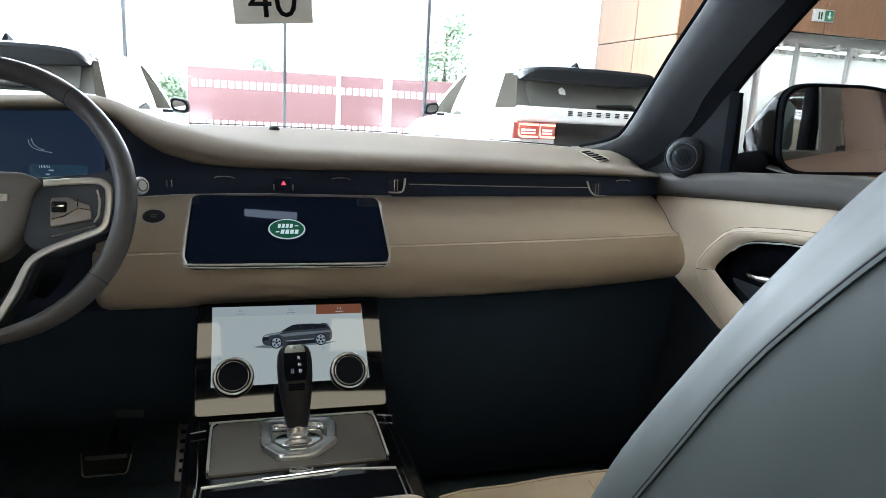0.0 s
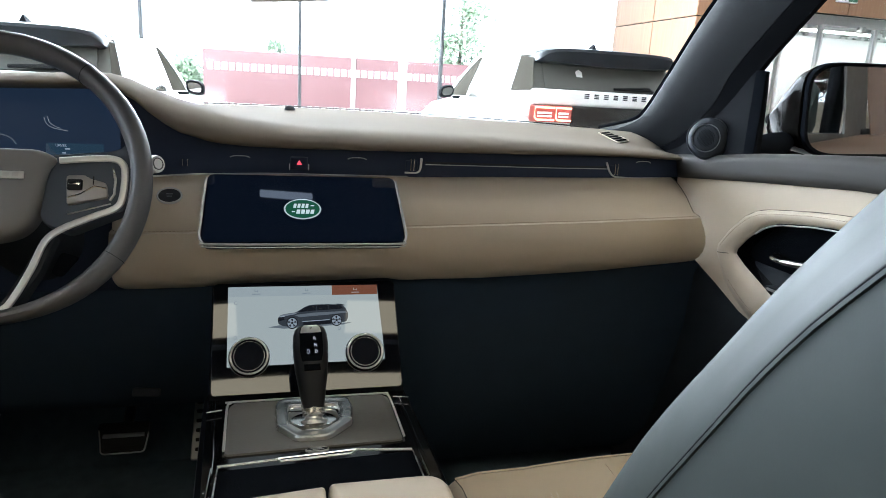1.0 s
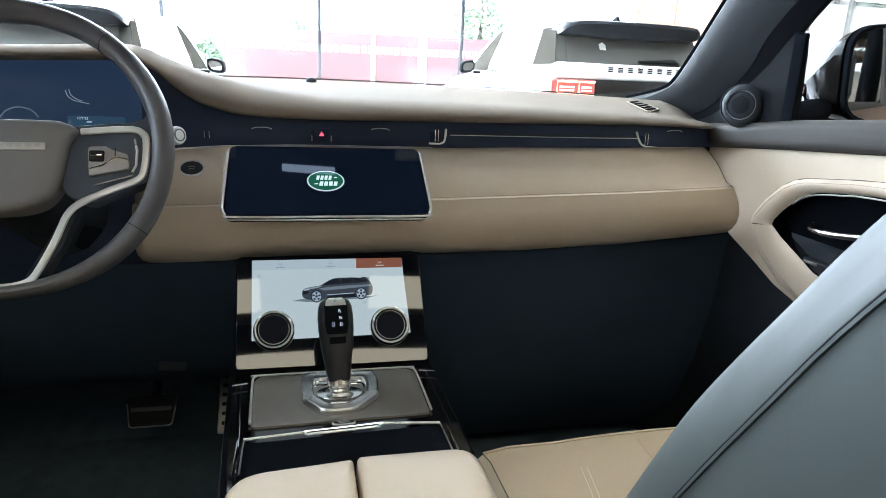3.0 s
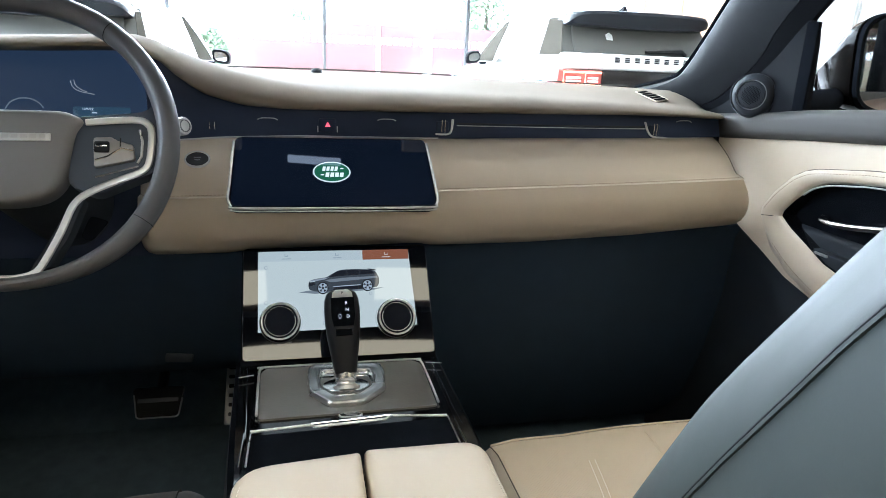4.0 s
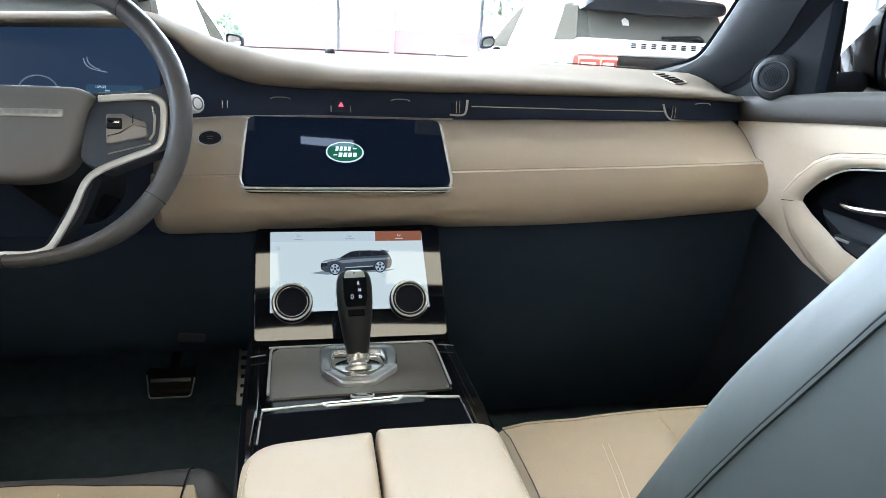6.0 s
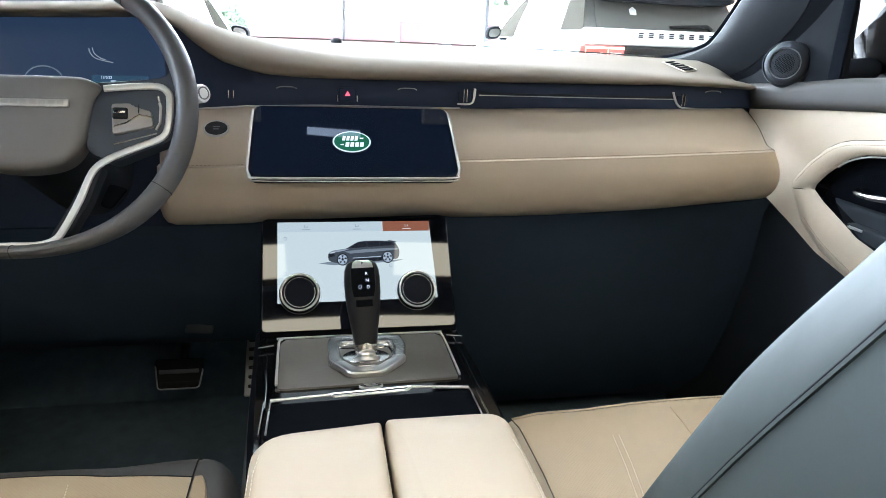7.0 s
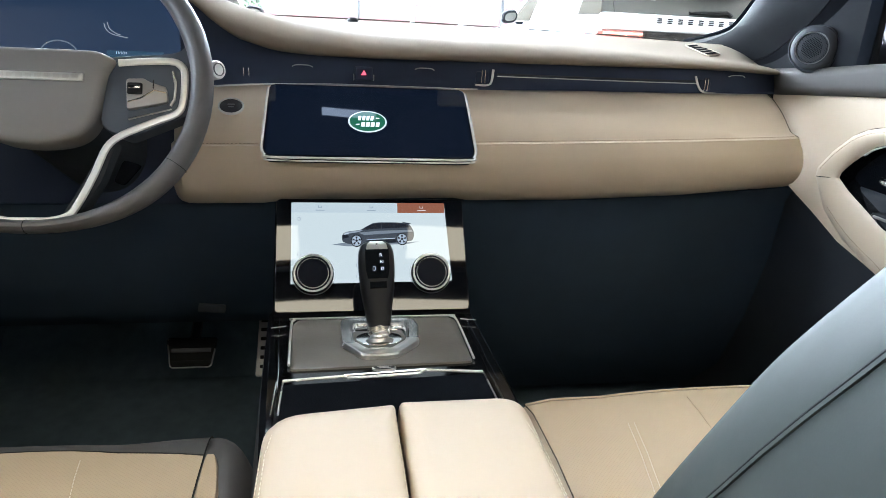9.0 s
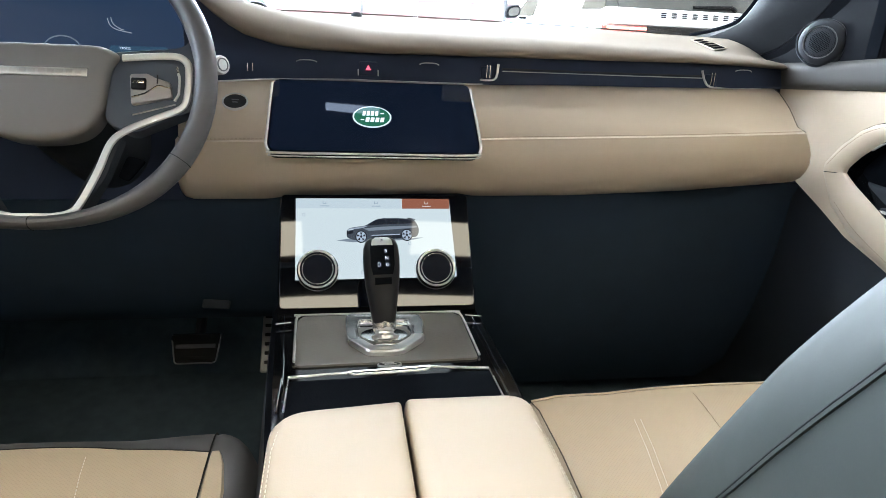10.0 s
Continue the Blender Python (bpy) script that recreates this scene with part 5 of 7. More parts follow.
def seat(side, shift, name, label, dark_border, recline=0.0):
    """side: +1 or -1 across the car; shift moves it along the car."""
    ob = thing(name, (side * 0.4, 0.3 + shift, 0.45), label, "car seat")
    X = lambda x: side * x
    # cushion: crowned centre panel, raised side bolsters, rounded front
    rows = []
    for x in [0.146, 0.153, 0.160] + list(np.linspace(0.19, 0.655, 23)):
        k = (x - 0.405) / 0.25
        rise = 0.012 * max(0, abs(k) - 0.62) / 0.38 + 0.010 * (1 - k * k)
        edge = 0.010 * max(0, (abs(k) - 0.93) / 0.09) ** 2
        yf = 0.638 - 0.018 * abs(k) ** 3 + shift
        row = [(yf - 0.03, 0.62), (yf + 0.0, 0.72), (yf + 0.008, 0.78), (yf + 0.004, 0.806 + rise - edge), (yf - 0.012, 0.821 + rise - edge), (yf - 0.04, 0.829 + rise - edge), (yf - 0.12, 0.831 + rise - edge), (yf - 0.25, 0.822 + rise - edge), (yf - 0.38, 0.812 + rise - edge), (yf - 0.52, 0.815 + rise - edge)]
        rows.append([(X(x), y, z) for y, z in row])
    if dark_border:
        bordered_cushion(ob, X, shift)
    else:
        part("cushion", thick(loft([r[4:] for r in rows[2:-2]]), 0.01), CREAM_PERF, ob, "perforated cream leather cushion")
        part("cushion_front", thick(loft([r[:5] for r in rows]), 0.01), GREYLEATHER, ob, "black leather front of the cushion")
        inner = rows[:3]
        part("side_bolster", thick(loft([[(X(0.141), p[1] - (0.02 if j > 3 else 0), p[2] - 0.025) for j, p in enumerate(inner[0])]] + inner), 0.008), CREAM, ob, "side bolster of the cushion")
        part("side_bolster", thick(loft(rows[-3:] + [[(X(0.67), p[1], p[2] - 0.02) for p in rows[-1]]]), 0.008), DARK, ob, "side bolster of the cushion")
        part("base", rbox((min(X(0.18), X(0.63)), 0.1 + shift, 0.46), (max(X(0.18), X(0.63)), 0.58 + shift, 0.78), 0.02), PLASTIC, ob, "black seat base")
        # piping along the front edge and decorative stitch rows on the cushion
        part("piping", tube([(r[4][0], r[4][1] + 0.001, r[4][2] + 0.0012) for r in rows[2:-2]], 0.0013, 6), CREAM, ob)
        part("front_joint", tube([(r[4][0], r[4][1] + 0.0042, r[4][2] - 0.0012) for r in rows[2:-2]], 0.001, 6), RUBBER, ob)
        for d in (-0.0035, 0.0035):
            stitches([(X(0.259 + d), 0.552, 0.8412), (X(0.2505 + d), 0.503, 0.8412), (X(0.24 + d), 0.453, 0.8405), (X(0.228 + d), 0.4, 0.8365)], THREAD, ob, 0.0036, 0.00042)
        part("crease", tube([(X(0.348), 0.598, 0.8405), (X(0.3455), 0.565, 0.8412), (X(0.342), 0.53, 0.8412), (X(0.338), 0.49, 0.8408)], 0.0006, 6), CREAM_PERF, ob, "raised seam across the cushion")
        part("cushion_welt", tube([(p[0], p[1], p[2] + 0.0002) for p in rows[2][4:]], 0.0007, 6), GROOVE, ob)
    # backrest: leaning shell, rounded inboard edge, seam set back from it
    line = smooth_line([(0, y - recline, z) for y, z in BACK], 4)
    norms = []
    for i, p in enumerate(line):
        d = (line[min(i + 1, len(line) - 1)] - line[max(i - 1, 0)]).normalized()
        norms.append(Vector((0, -d.z, d.y)))
    setback = [between([(0.93, 0.0262), (1.0, 0.0285), (1.05, 0.03), (1.09, 0.0298), (1.13, 0.0275), (1.18, 0.0235), (1.22, 0.0215), (1.3, 0.021)], p.z) for p in line]
    rows = []
    for x, back in ((0.142, 0.075), (0.1365, 0.05), (0.1365, 0.0285), (0.1375, 0.0235), (0.1415, 0.014), (0.147, 0.004), (0.153, -0.005), (0.16, -0.012), (0.17, -0.0165), (0.21, -0.008), (0.26, 0.012), (0.4, 0.02), (0.54, 0.012), (0.6, -0.012), (0.645, 0.005), (0.66, 0.03)):
        rows.append([(X(x), p.y + n.y * (back + (s - 0.0265 if 0.02 < back < 0.04 and x < 0.14 else 0)) + shift, p.z + n.z * (back + (s - 0.0265 if 0.02 < back < 0.04 and x < 0.14 else 0))) for p, n, s in zip(line, norms, setback)])
    part("backrest_front", thick(loft(rows[8:13]), 0.004), CREAM_PERF, ob, "cream leather front of the backrest")
    part("outer_bolster", thick(loft(rows[12:]), 0.004), GREYLEATHER, ob, "charcoal leather outer bolster")
    part("backrest_edge", thick(loft(rows[2:9]), 0.003), GREYLEATHER, ob, "charcoal leather bolster edge")
    side_rows = [[(X(0.1375), p.y + n.y * (s + b) + shift, p.z + n.z * (s + b)) for p, n, s in zip(line, norms, setback)] for b in (0.0, 0.003, 0.045, 0.095, 0.135)]
    side_rows[0] = [(X(0.1392), y, z) for _, y, z in side_rows[0]]
    side_rows.append([(X(0.16), p.y + n.y * 0.185 + shift, p.z + n.z * 0.185) for p, n in zip(line, norms)])
    side_rows.append([(X(0.64), p.y + n.y * 0.185 + shift, p.z + n.z * 0.185) for p, n in zip(line, norms)])
    side_rows.append([(X(0.66), p.y + n.y * 0.03 + shift, p.z + n.z * 0.03) for p, n in zip(line, norms)])
    part("backrest_shell", thick(loft(side_rows), 0.003), GREYLEATHER, ob, "charcoal leather side and back panel")
    seam = [Vector((X(0.1383), p.y + n.y * s + shift, p.z + n.z * s)) for p, n, s in zip(line, norms, setback)]
    part("seam", tube(seam, 0.0016, 8), SEAMGREY, ob, "dark stitched seam")
    for x in (0.33, 0.47):
        part("headrest_post", tube([(X(x), -0.05 + shift - recline, 1.36), (X(x), -0.1 + shift - recline, 1.46)], 0.006, 8), CHROME, ob)
    bm = rbox((-0.13, -0.05, -0.09), (0.13, 0.05, 0.09), 0.04, 4)
    part("headrest", bm, GREYLEATHER, ob, turned=pose(X(0.4), -0.11 + shift - recline, 1.47, 22, 0, 0))
    return ob


seat(1, 0.0, "passenger_seat", "front passenger seat with cream perforated cushion and charcoal backrest edge", False)
seat(-1, -0.052, "driver_seat", "driver's seat with cream cushion bordered by black leather", True, 0.14)


def rear_bench():
    ob = thing("rear_bench", (0, -0.9, 0.45), "cream leather rear bench seat", "car seat")
    part("bench_cushion", rbox((-0.62, -1.05, 0.6), (0.62, -0.55, 0.82), 0.05, 4), CREAM_PERF, ob)
    part("bench_back", rbox((-0.62, -0.07, -0.3), (0.62, 0.07, 0.32), 0.05, 4), CREAM, ob, turned=pose(0, -1.15, 1.05, 20, 0, 0))
    part("bench_base", rbox((-0.6, -1.1, 0.44), (0.6, -0.6, 0.62), 0.02), PLASTIC, ob)


rear_bench()


# ---- doors ----
def yz(side, x):
    """A plane along the car: first coordinate y, second z, thickness outwards from x."""
    return Matrix(((0, 0, side, side * x), (1, 0, 0, 0), (0, 1, 0, 0), (0, 0, 0, 1)))


def rounded_pad(poly, side, x_in, x_out, r):
    """A padded panel: its edges roll back from x_in to x_out."""
    pts = [Vector(p) for p in poly]
    c = sum(pts, Vector((0, 0))) / len(pts)
    rows = []
    for t in np.linspace(0, 1, 6):
        a = t * math.pi / 2
        off = r * (1 - math.sin(a))
        x = x_in + r * (1 - math.cos(a)) if t else x_in
        row = []
        for i, p in enumerate(pts):
            a0, b0 = pts[i - 1], pts[(i + 1) % len(pts)]
            d = (b0 - a0).normalized()
            nrm = Vector((d.y, -d.x))
            row.append((nrm, off, x, p))
        rows.append(row)
    # inward direction from the polygon's winding
    area = sum(pts[i - 1].x * pts[i].y - pts[i].x * pts[i - 1].y for i in range(len(pts)))
    s = -1 if area > 0 else 1
    out = [[(side * x, p.x + s * nrm.x * off, p.y + s * nrm.y * off) for nrm, off, x, p in row] for row in rows]
    out.append([(side * x_out, p.x, p.y) for p in pts])
    return loft(out, closed=True, cap=True)


def ring_pad(outer, inner, side, x_top, x_back, r):
    """A padded ring between two outlines with the same number of points."""
    rows = []
    for o_in, x in ((0.0, x_back), (0.0, x_top + r), (0.1, x_top + r * 0.45), (0.25, x_top + r * 0.08), (0.45, x_top), (0.7, x_top + r * 0.1), (0.9, x_top + r * 0.5), (0.97, x_top + r * 0.75), (1.0, x_top + r * 1.0)):
        rows.append([(side * x, a[0] + (b[0] - a[0]) * o_in, a[1] + (b[1] - a[1]) * o_in) for a, b in zip(outer, inner)])
    return loft(rows, closed=True)


def holed_panel(outer, hole, side, x, depth):
    """A flat panel with a hole, its thickness outwards."""
    bm = bmesh.new()
    edges = []
    for loop in (outer, hole):
        vs = [bm.verts.new((side * x, y, z)) for y, z in loop]
        edges += [bm.edges.new((vs[k - 1], vs[k])) for k in range(len(vs))]
    bmesh.ops.triangle_fill(bm, edges=edges, use_beauty=True)
    made = bmesh.ops.extrude_face_region(bm, geom=bm.faces[:])
    bmesh.ops.translate(bm, vec=(side * depth, 0, 0), verts=[v for v in made["geom"] if isinstance(v, bmesh.types.BMVert)])
    return bm


def smooth2(loop):
    return [(p.x, p.y) for p in smooth_line([(y, z, 0) for y, z in loop], 4)]


def door(side, name):
    ob = thing(name, (side * 0.74, 0.4, 0.45), "car door with charcoal top, cream leather panel and black pull recess", "door", kind="structure")
    belt = [(1.075, 1.178), (0.95, 1.190), (0.836, 1.205), (0.65, 1.222), (0.2, 1.226), (-0.32, 1.228), (-0.32, 1.19), (0.2, 1.188), (0.65, 1.176), (0.85, 1.158), (1.05, 1.137), (1.075, 1.15)]
    part("belt_pad", rounded_pad(belt, side, 0.683, 0.745, 0.014), BELT, ob, "charcoal leather door top")
    panel = [(1.08, 1.139), (0.85, 1.16), (0.65, 1.178), (0.2, 1.19), (-0.32, 1.192), (-0.32, 0.86), (0.3, 0.885), (0.70, 0.912), (0.769, 0.931), (0.833, 0.946), (0.9, 0.9735), (0.964, 0.997), (1.02, 1.03), (1.08, 1.08)]
    o = [(0.9045, 1.03), (0.904, 1.044), (0.881, 1.074), (0.85, 1.102), (0.826, 1.115), (0.801, 1.122), (0.735, 1.132), (0.678, 1.139), (0.442, 1.157), (0.147, 1.162), (0.097, 1.054), (0.147, 0.936), (0.442, 0.906), (0.678, 0.911), (0.747, 0.928), (0.821, 0.953), (0.87, 0.983)]
    i = [(0.857, 1.038), (0.855, 1.047), (0.838, 1.066), (0.819, 1.083), (0.803, 1.095), (0.775, 1.106), (0.735, 1.113), (0.678, 1.12), (0.442, 1.134), (0.196, 1.137), (0.176, 1.054), (0.196, 0.995), (0.442, 0.97), (0.678, 0.974), (0.757, 0.991), (0.79, 1.006), (0.832, 1.024)]
    part("leather_panel", holed_panel(panel, [((a[0] + b[0]) / 2, (a[1] + b[1]) / 2) for a, b in zip(o, i)], side, 0.698, 0.03), CREAM, ob, "cream leather panel")
    part("armrest_ring", ring_pad(o, i, side, 0.6855, 0.735, 0.0095), CREAM, ob, "padded cream ring round the pull recess")
    seam = [(side * 0.6862, a[0] + (b[0] - a[0]) * 0.3, a[1] + (b[1] - a[1]) * 0.3) for a, b in zip(o[1:9], i[1:9])]
    stitches(smooth_line(seam, 4), DARKTHREAD, ob, 0.0055, 0.0005)
    seam = [(side * 0.6862, a[0] + (b[0] - a[0]) * 0.3, a[1] + (b[1] - a[1]) * 0.3) for a, b in zip(o[12:], i[12:])]
    stitches(smooth_line(seam, 4), DARKTHREAD, ob, 0.0055, 0.0005)
    # thin brown line drawn for the shadow along the ring's edge
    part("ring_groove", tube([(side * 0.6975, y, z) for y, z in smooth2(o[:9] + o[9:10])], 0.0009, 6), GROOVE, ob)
    part("ring_joint", tube([(side * x, o[0][0] + (i[0][0] - o[0][0]) * t, o[0][1] + (i[0][1] - o[0][1]) * t) for x, t in ((0.695, 0.0), (0.6862, 0.25), (0.6852, 0.45), (0.6864, 0.7), (0.692, 0.92))], 0.0006, 6), RUBBER, ob)
    recess = part("pull_recess", prism([(y, z) for y, z in i], yz(side, 0.722), 0.012), TRAY, ob, "deep black pull recess")
    part("recess_wall", loft([[(side * x, y, z) for y, z in i] for x in (0.6955, 0.71, 0.7235)], closed=True), PIANO, recess, "gloss black recess wall")
    part("recess_rim", tube([(side * 0.694, y, z - 0.003) for y, z in smooth2(i[3:9])], 0.0013, 6), BRIGHT, recess, "bright rim line")
    handle = smooth_line([(side * 0.715, 0.79, 1.055), (side * 0.695, 0.77, 1.052), (side * 0.69, 0.72, 1.056), (side * 0.70, 0.66, 1.066)], 5)
    part("door_handle", tube(handle, [0.004] + [0.0075] * (len(handle) - 2) + [0.006], 10, flat=0.6), SATIN, recess, "satin metal door handle")
    part("switch_block", rbox((min(side * 0.70, side * 0.722), 0.70, 0.985), (max(side * 0.70, side * 0.722), 0.80, 1.005), 0.003), PLASTIC, recess)
    part("switch_mark", rbox((min(side * 0.697, side * 0.70), 0.755, 1.0), (max(side * 0.697, side * 0.70), 0.785, 1.0035), 0.0005), SATIN, recess)
    part("lower_panel", rbox((min(side * 0.715, side * 0.75), -0.32, 0.45), (max(side * 0.715, side * 0.75), 1.2, 1.03), 0.01), PLASTIC, ob, "black lower door panel")
    # sail panel with the tweeter
    sail = [(1.13, 1.16), (1.1, 1.215), (1.0, 1.31), (0.93, 1.36), (0.866, 1.325), (0.862, 1.30), (0.856, 1.2), (0.86, 1.17)]
    sp = part("sail_panel", rounded_pad(sail, side, 0.7, 0.708, 0.004), SAIL, ob, "black sail panel")
    m = frame_of((side * 0.678, 0.957, 1.218), (-side * 0.8, -0.6, 0.05), (0, 0, 1)) @ Matrix.Diagonal((0.86, 0.86, 1.0, 1.0))
    pod = [[m @ Vector((r * math.cos(a) + drop, r * math.sin(a) * 1.05 + 0.2 * drop, z)) for a in np.linspace(0, 2 * math.pi, 40, endpoint=False)] for r, z, drop in ((0.0425, -0.034, -0.003), (0.0422, -0.016, -0.002), (0.0415, -0.007, -0.001), (0.0402, -0.003, 0.0), (0.0385, -0.0025, 0.0))]
    part("tweeter_pod", loft(pod, closed=True), POD, sp, "raised black speaker pod")
    part("tweeter_ring", turned_profile(m, [(0.039, -0.006), (0.0375, -0.001), (0.033, 0.003), (0.029, 0.0045), (0.0262, 0.003)], 48, cap=False), POD, sp, "charcoal tweeter surround")
    part("tweeter_trim", turned_profile(m, [(0.0282, 0.0035), (0.028, 0.0052), (0.0268, 0.0052), (0.0262, 0.003)], 48, cap=False), SPEAKERRING, sp, "grey trim ring")
    part("tweeter_mesh", turned_profile(m, [(0.0264, 0.0025), (0.02, 0.0045), (0.01, 0.0056), (0.0005, 0.006)], 48), POD, sp)
    bm = bmesh.new()
    for a in range(-9, 10):
        for b in range(-9, 10):
            u, v = a * 0.0029 + (b % 2) * 0.00145, b * 0.0026
            q = u * u + v * v
            if q < 0.0252 ** 2:
                z = 0.0062 - 0.0036 * q / 0.0252 ** 2
                vs = [bm.verts.new(m @ Vector((u + 0.0012 * math.cos(t), v + 0.0012 * math.sin(t), z + 0.0003))) for t in np.linspace(0, 2 * math.pi, 6, endpoint=False)]
                bm.faces.new(vs)
    part("mesh_holes", bm, TRAY, sp)
    # frame round the window, glass and outer skin
    part("window_post", rbox((min(side * 0.698, side * 0.705), 0.86, 1.19), (max(side * 0.698, side * 0.705), 0.885, 1.33), 0.002), TRAY, ob, "black window seal")
    frame = [Vector((side * x, y, z)) for x, y, z in ((0.702, 0.737, 1.457), (0.7, 0.7, 1.485), (0.695, 0.62, 1.53), (0.69, 0.4, 1.575), (0.68, 0.2, 1.585), (0.68, -0.3, 1.585))]
    part("window_frame", tube(smooth_line(frame, 4), 0.005, 8), RUBBER, ob)
    glass = loft([[(side * 0.735, y, 1.19) for y in (0.84, 0.75, 0.65, 0.5, 0.2, -0.3)], [(side * x, y, z) for y, x, z in ((0.84, 0.72, 1.318), (0.75, 0.70, 1.415), (0.65, 0.69, 1.475), (0.5, 0.68, 1.53), (0.2, 0.67, 1.565), (-0.3, 0.67, 1.57))]])
    glass = part("window", glass, SIDEGLASS, ob, "clear side window")
    glass.visible_shadow = False
    skin = []
    for y in (1.9, 1.45, 0.9, 0.3, -0.3, -0.9, -1.4, -1.8):
        k = between([(-2.1, 0.05), (-1.5, 0.0), (0.9, 0.0), (1.45, 0.02), (1.9, 0.07)], y)
        zb = between([(-2.1, 1.24), (0.9, 1.17), (1.9, 1.06)], y)
        skin.append([(side * (x - k), y, z) for x, z in ((0.75 + 0.03 * max(0, y - 0.3), zb + 0.03 - 0.04 * max(0, min(1, y / 0.9))), (0.80, zb), (0.86, zb - 0.06), (0.9, zb - 0.2), (0.9, 0.75), (0.92, 0.6), (0.88, 0.35))])
    part("outer_skin", thick(loft(skin), 0.004), BROWNPAINT, ob, "glossy bronze-brown outer body side")
    part("b_pillar", rbox((min(side * 0.62, side * 0.66), -0.42, 1.15), (max(side * 0.62, side * 0.66), -0.28, 1.58), 0.02), PILLAR, ob, "dark pillar behind the door")
    for y0, y1, lift in ((-0.41, -0.27, 0.0), (-0.262, -0.08, 0.003)):
        cover = [[(side * (x + lift), y0, z), (side * (x + lift), y1, z)] for x, z in ((0.746, 1.2), (0.72, 1.4), (0.686, 1.58))]
        part("pillar_cover", thick(loft(cover), 0.006), BELT, ob, "dark grey cover plate")
    part("rear_belt", rbox((min(side * 0.68, side * 0.75), -1.6, 0.45), (max(side * 0.68, side * 0.75), -0.32, 1.25), 0.02), SAIL, ob, "black rear door panel")
    part("rear_glass", thick(loft([[(side * 0.76, -0.42, 1.22), (side * 0.76, -1.2, 1.24), (side * 0.74, -1.7, 1.26)], [(side * 0.68, -0.42, 1.56), (side * 0.68, -1.2, 1.55), (side * 0.67, -1.6, 1.5)]]), 0.004), BROWNREFLECT, ob, "rear side window, the reflected wood's brown in its colour")
    return ob


door(1, "door_1")
door(-1, "door_2")


def tailgate():
    ob = thing("wall_rear", (0, -1.7, 0.45), "dark car tail with a rear window opening", "wall", kind="structure")
    part("panel", rbox((-0.74, -1.76, 0.44), (0.74, -1.7, 1.2), 0.01), PLASTIC, ob)
    part("outer_panel", rbox((-0.84, -1.83, 0.36), (0.84, -1.764, 1.2), 0.025, 3), BROWNPAINT, ob, "bronze-brown painted tail")
    for s in (-1, 1):
        part("post", rbox((min(s * 0.5, s * 0.74), -1.76, 1.2), (max(s * 0.5, s * 0.74), -1.7, 1.58), 0.01), PILLAR, ob)


tailgate()
# unseen tinted pane added to hold back light from the rear
rear_pane = part("window_4", rbox((-0.5, -1.735, 1.2), (0.5, -1.73, 1.58), 0.0), PRIVACY)
tagged(rear_pane, "dark rear window glass, added unseen to cut light from behind", "window", kind="structure")


def wing_mirror():
    """Outside mirror on the passenger's side: its glass looks back along the car."""
    ob = thing("wing_mirror", (0.82, 0.97, 1.19), "gloss black door mirror with chrome-bright glass", "mirror")
    m = frame_of((1.005, 0.935, 1.276), (-0.475, -0.88, 0.012), (1, 0, 0))
    shape = corners([(-0.122, 0.06), (-0.095, 0.083), (0.03, 0.083), (0.105, 0.06), (0.125, -0.01), (0.11, -0.07), (-0.085, -0.083), (-0.115, -0.06)], 0.03, 4)
    rows = [[m @ Vector((x * s, y * s, z)) for x, y in shape] for s, z in ((0.93, -0.004), (0.97, 0.008), (1.005, 0.009), (1.025, 0.0), (1.03, -0.012))]
    part("frame", loft(rows, closed=True), TRAY, ob, "black frame round the glass")
    rows, ahead = [], Vector((0.14, 1.0, -0.02))
    for s, depth in ((1.03, 0.01), (1.05, 0.03), (1.03, 0.07), (0.96, 0.115), (0.82, 0.15), (0.6, 0.175), (0.3, 0.19)):
        rows.append([m @ Vector((x * s, y * s - 0.9 * max(0, depth - 0.02) * max(0, y + 0.02) / 0.1, 0)) + ahead * depth for x, y in shape])
    part("housing", loft(rows, closed=True, cap=True), SHELL, ob, "gloss black shell", angle=60)
    part("glass", prism([(x * 0.95, y * 0.95) for x, y in shape], m @ Matrix.Translation((0, 0, -0.002)), 0.003), MIRROR, ob, "mirror glass")
    part("arm", tube(smooth_line([(0.77, 1.02, 1.185), (0.84, 1.03, 1.195), (0.89, 1.045, 1.205), (0.93, 1.06, 1.22)], 4), [0.045] * 4 + [0.042] * 4 + [0.04, 0.036, 0.03, 0.022, 0.01], 20, flat=0.6), TRAY, ob, "black foot of the mirror")


wing_mirror()


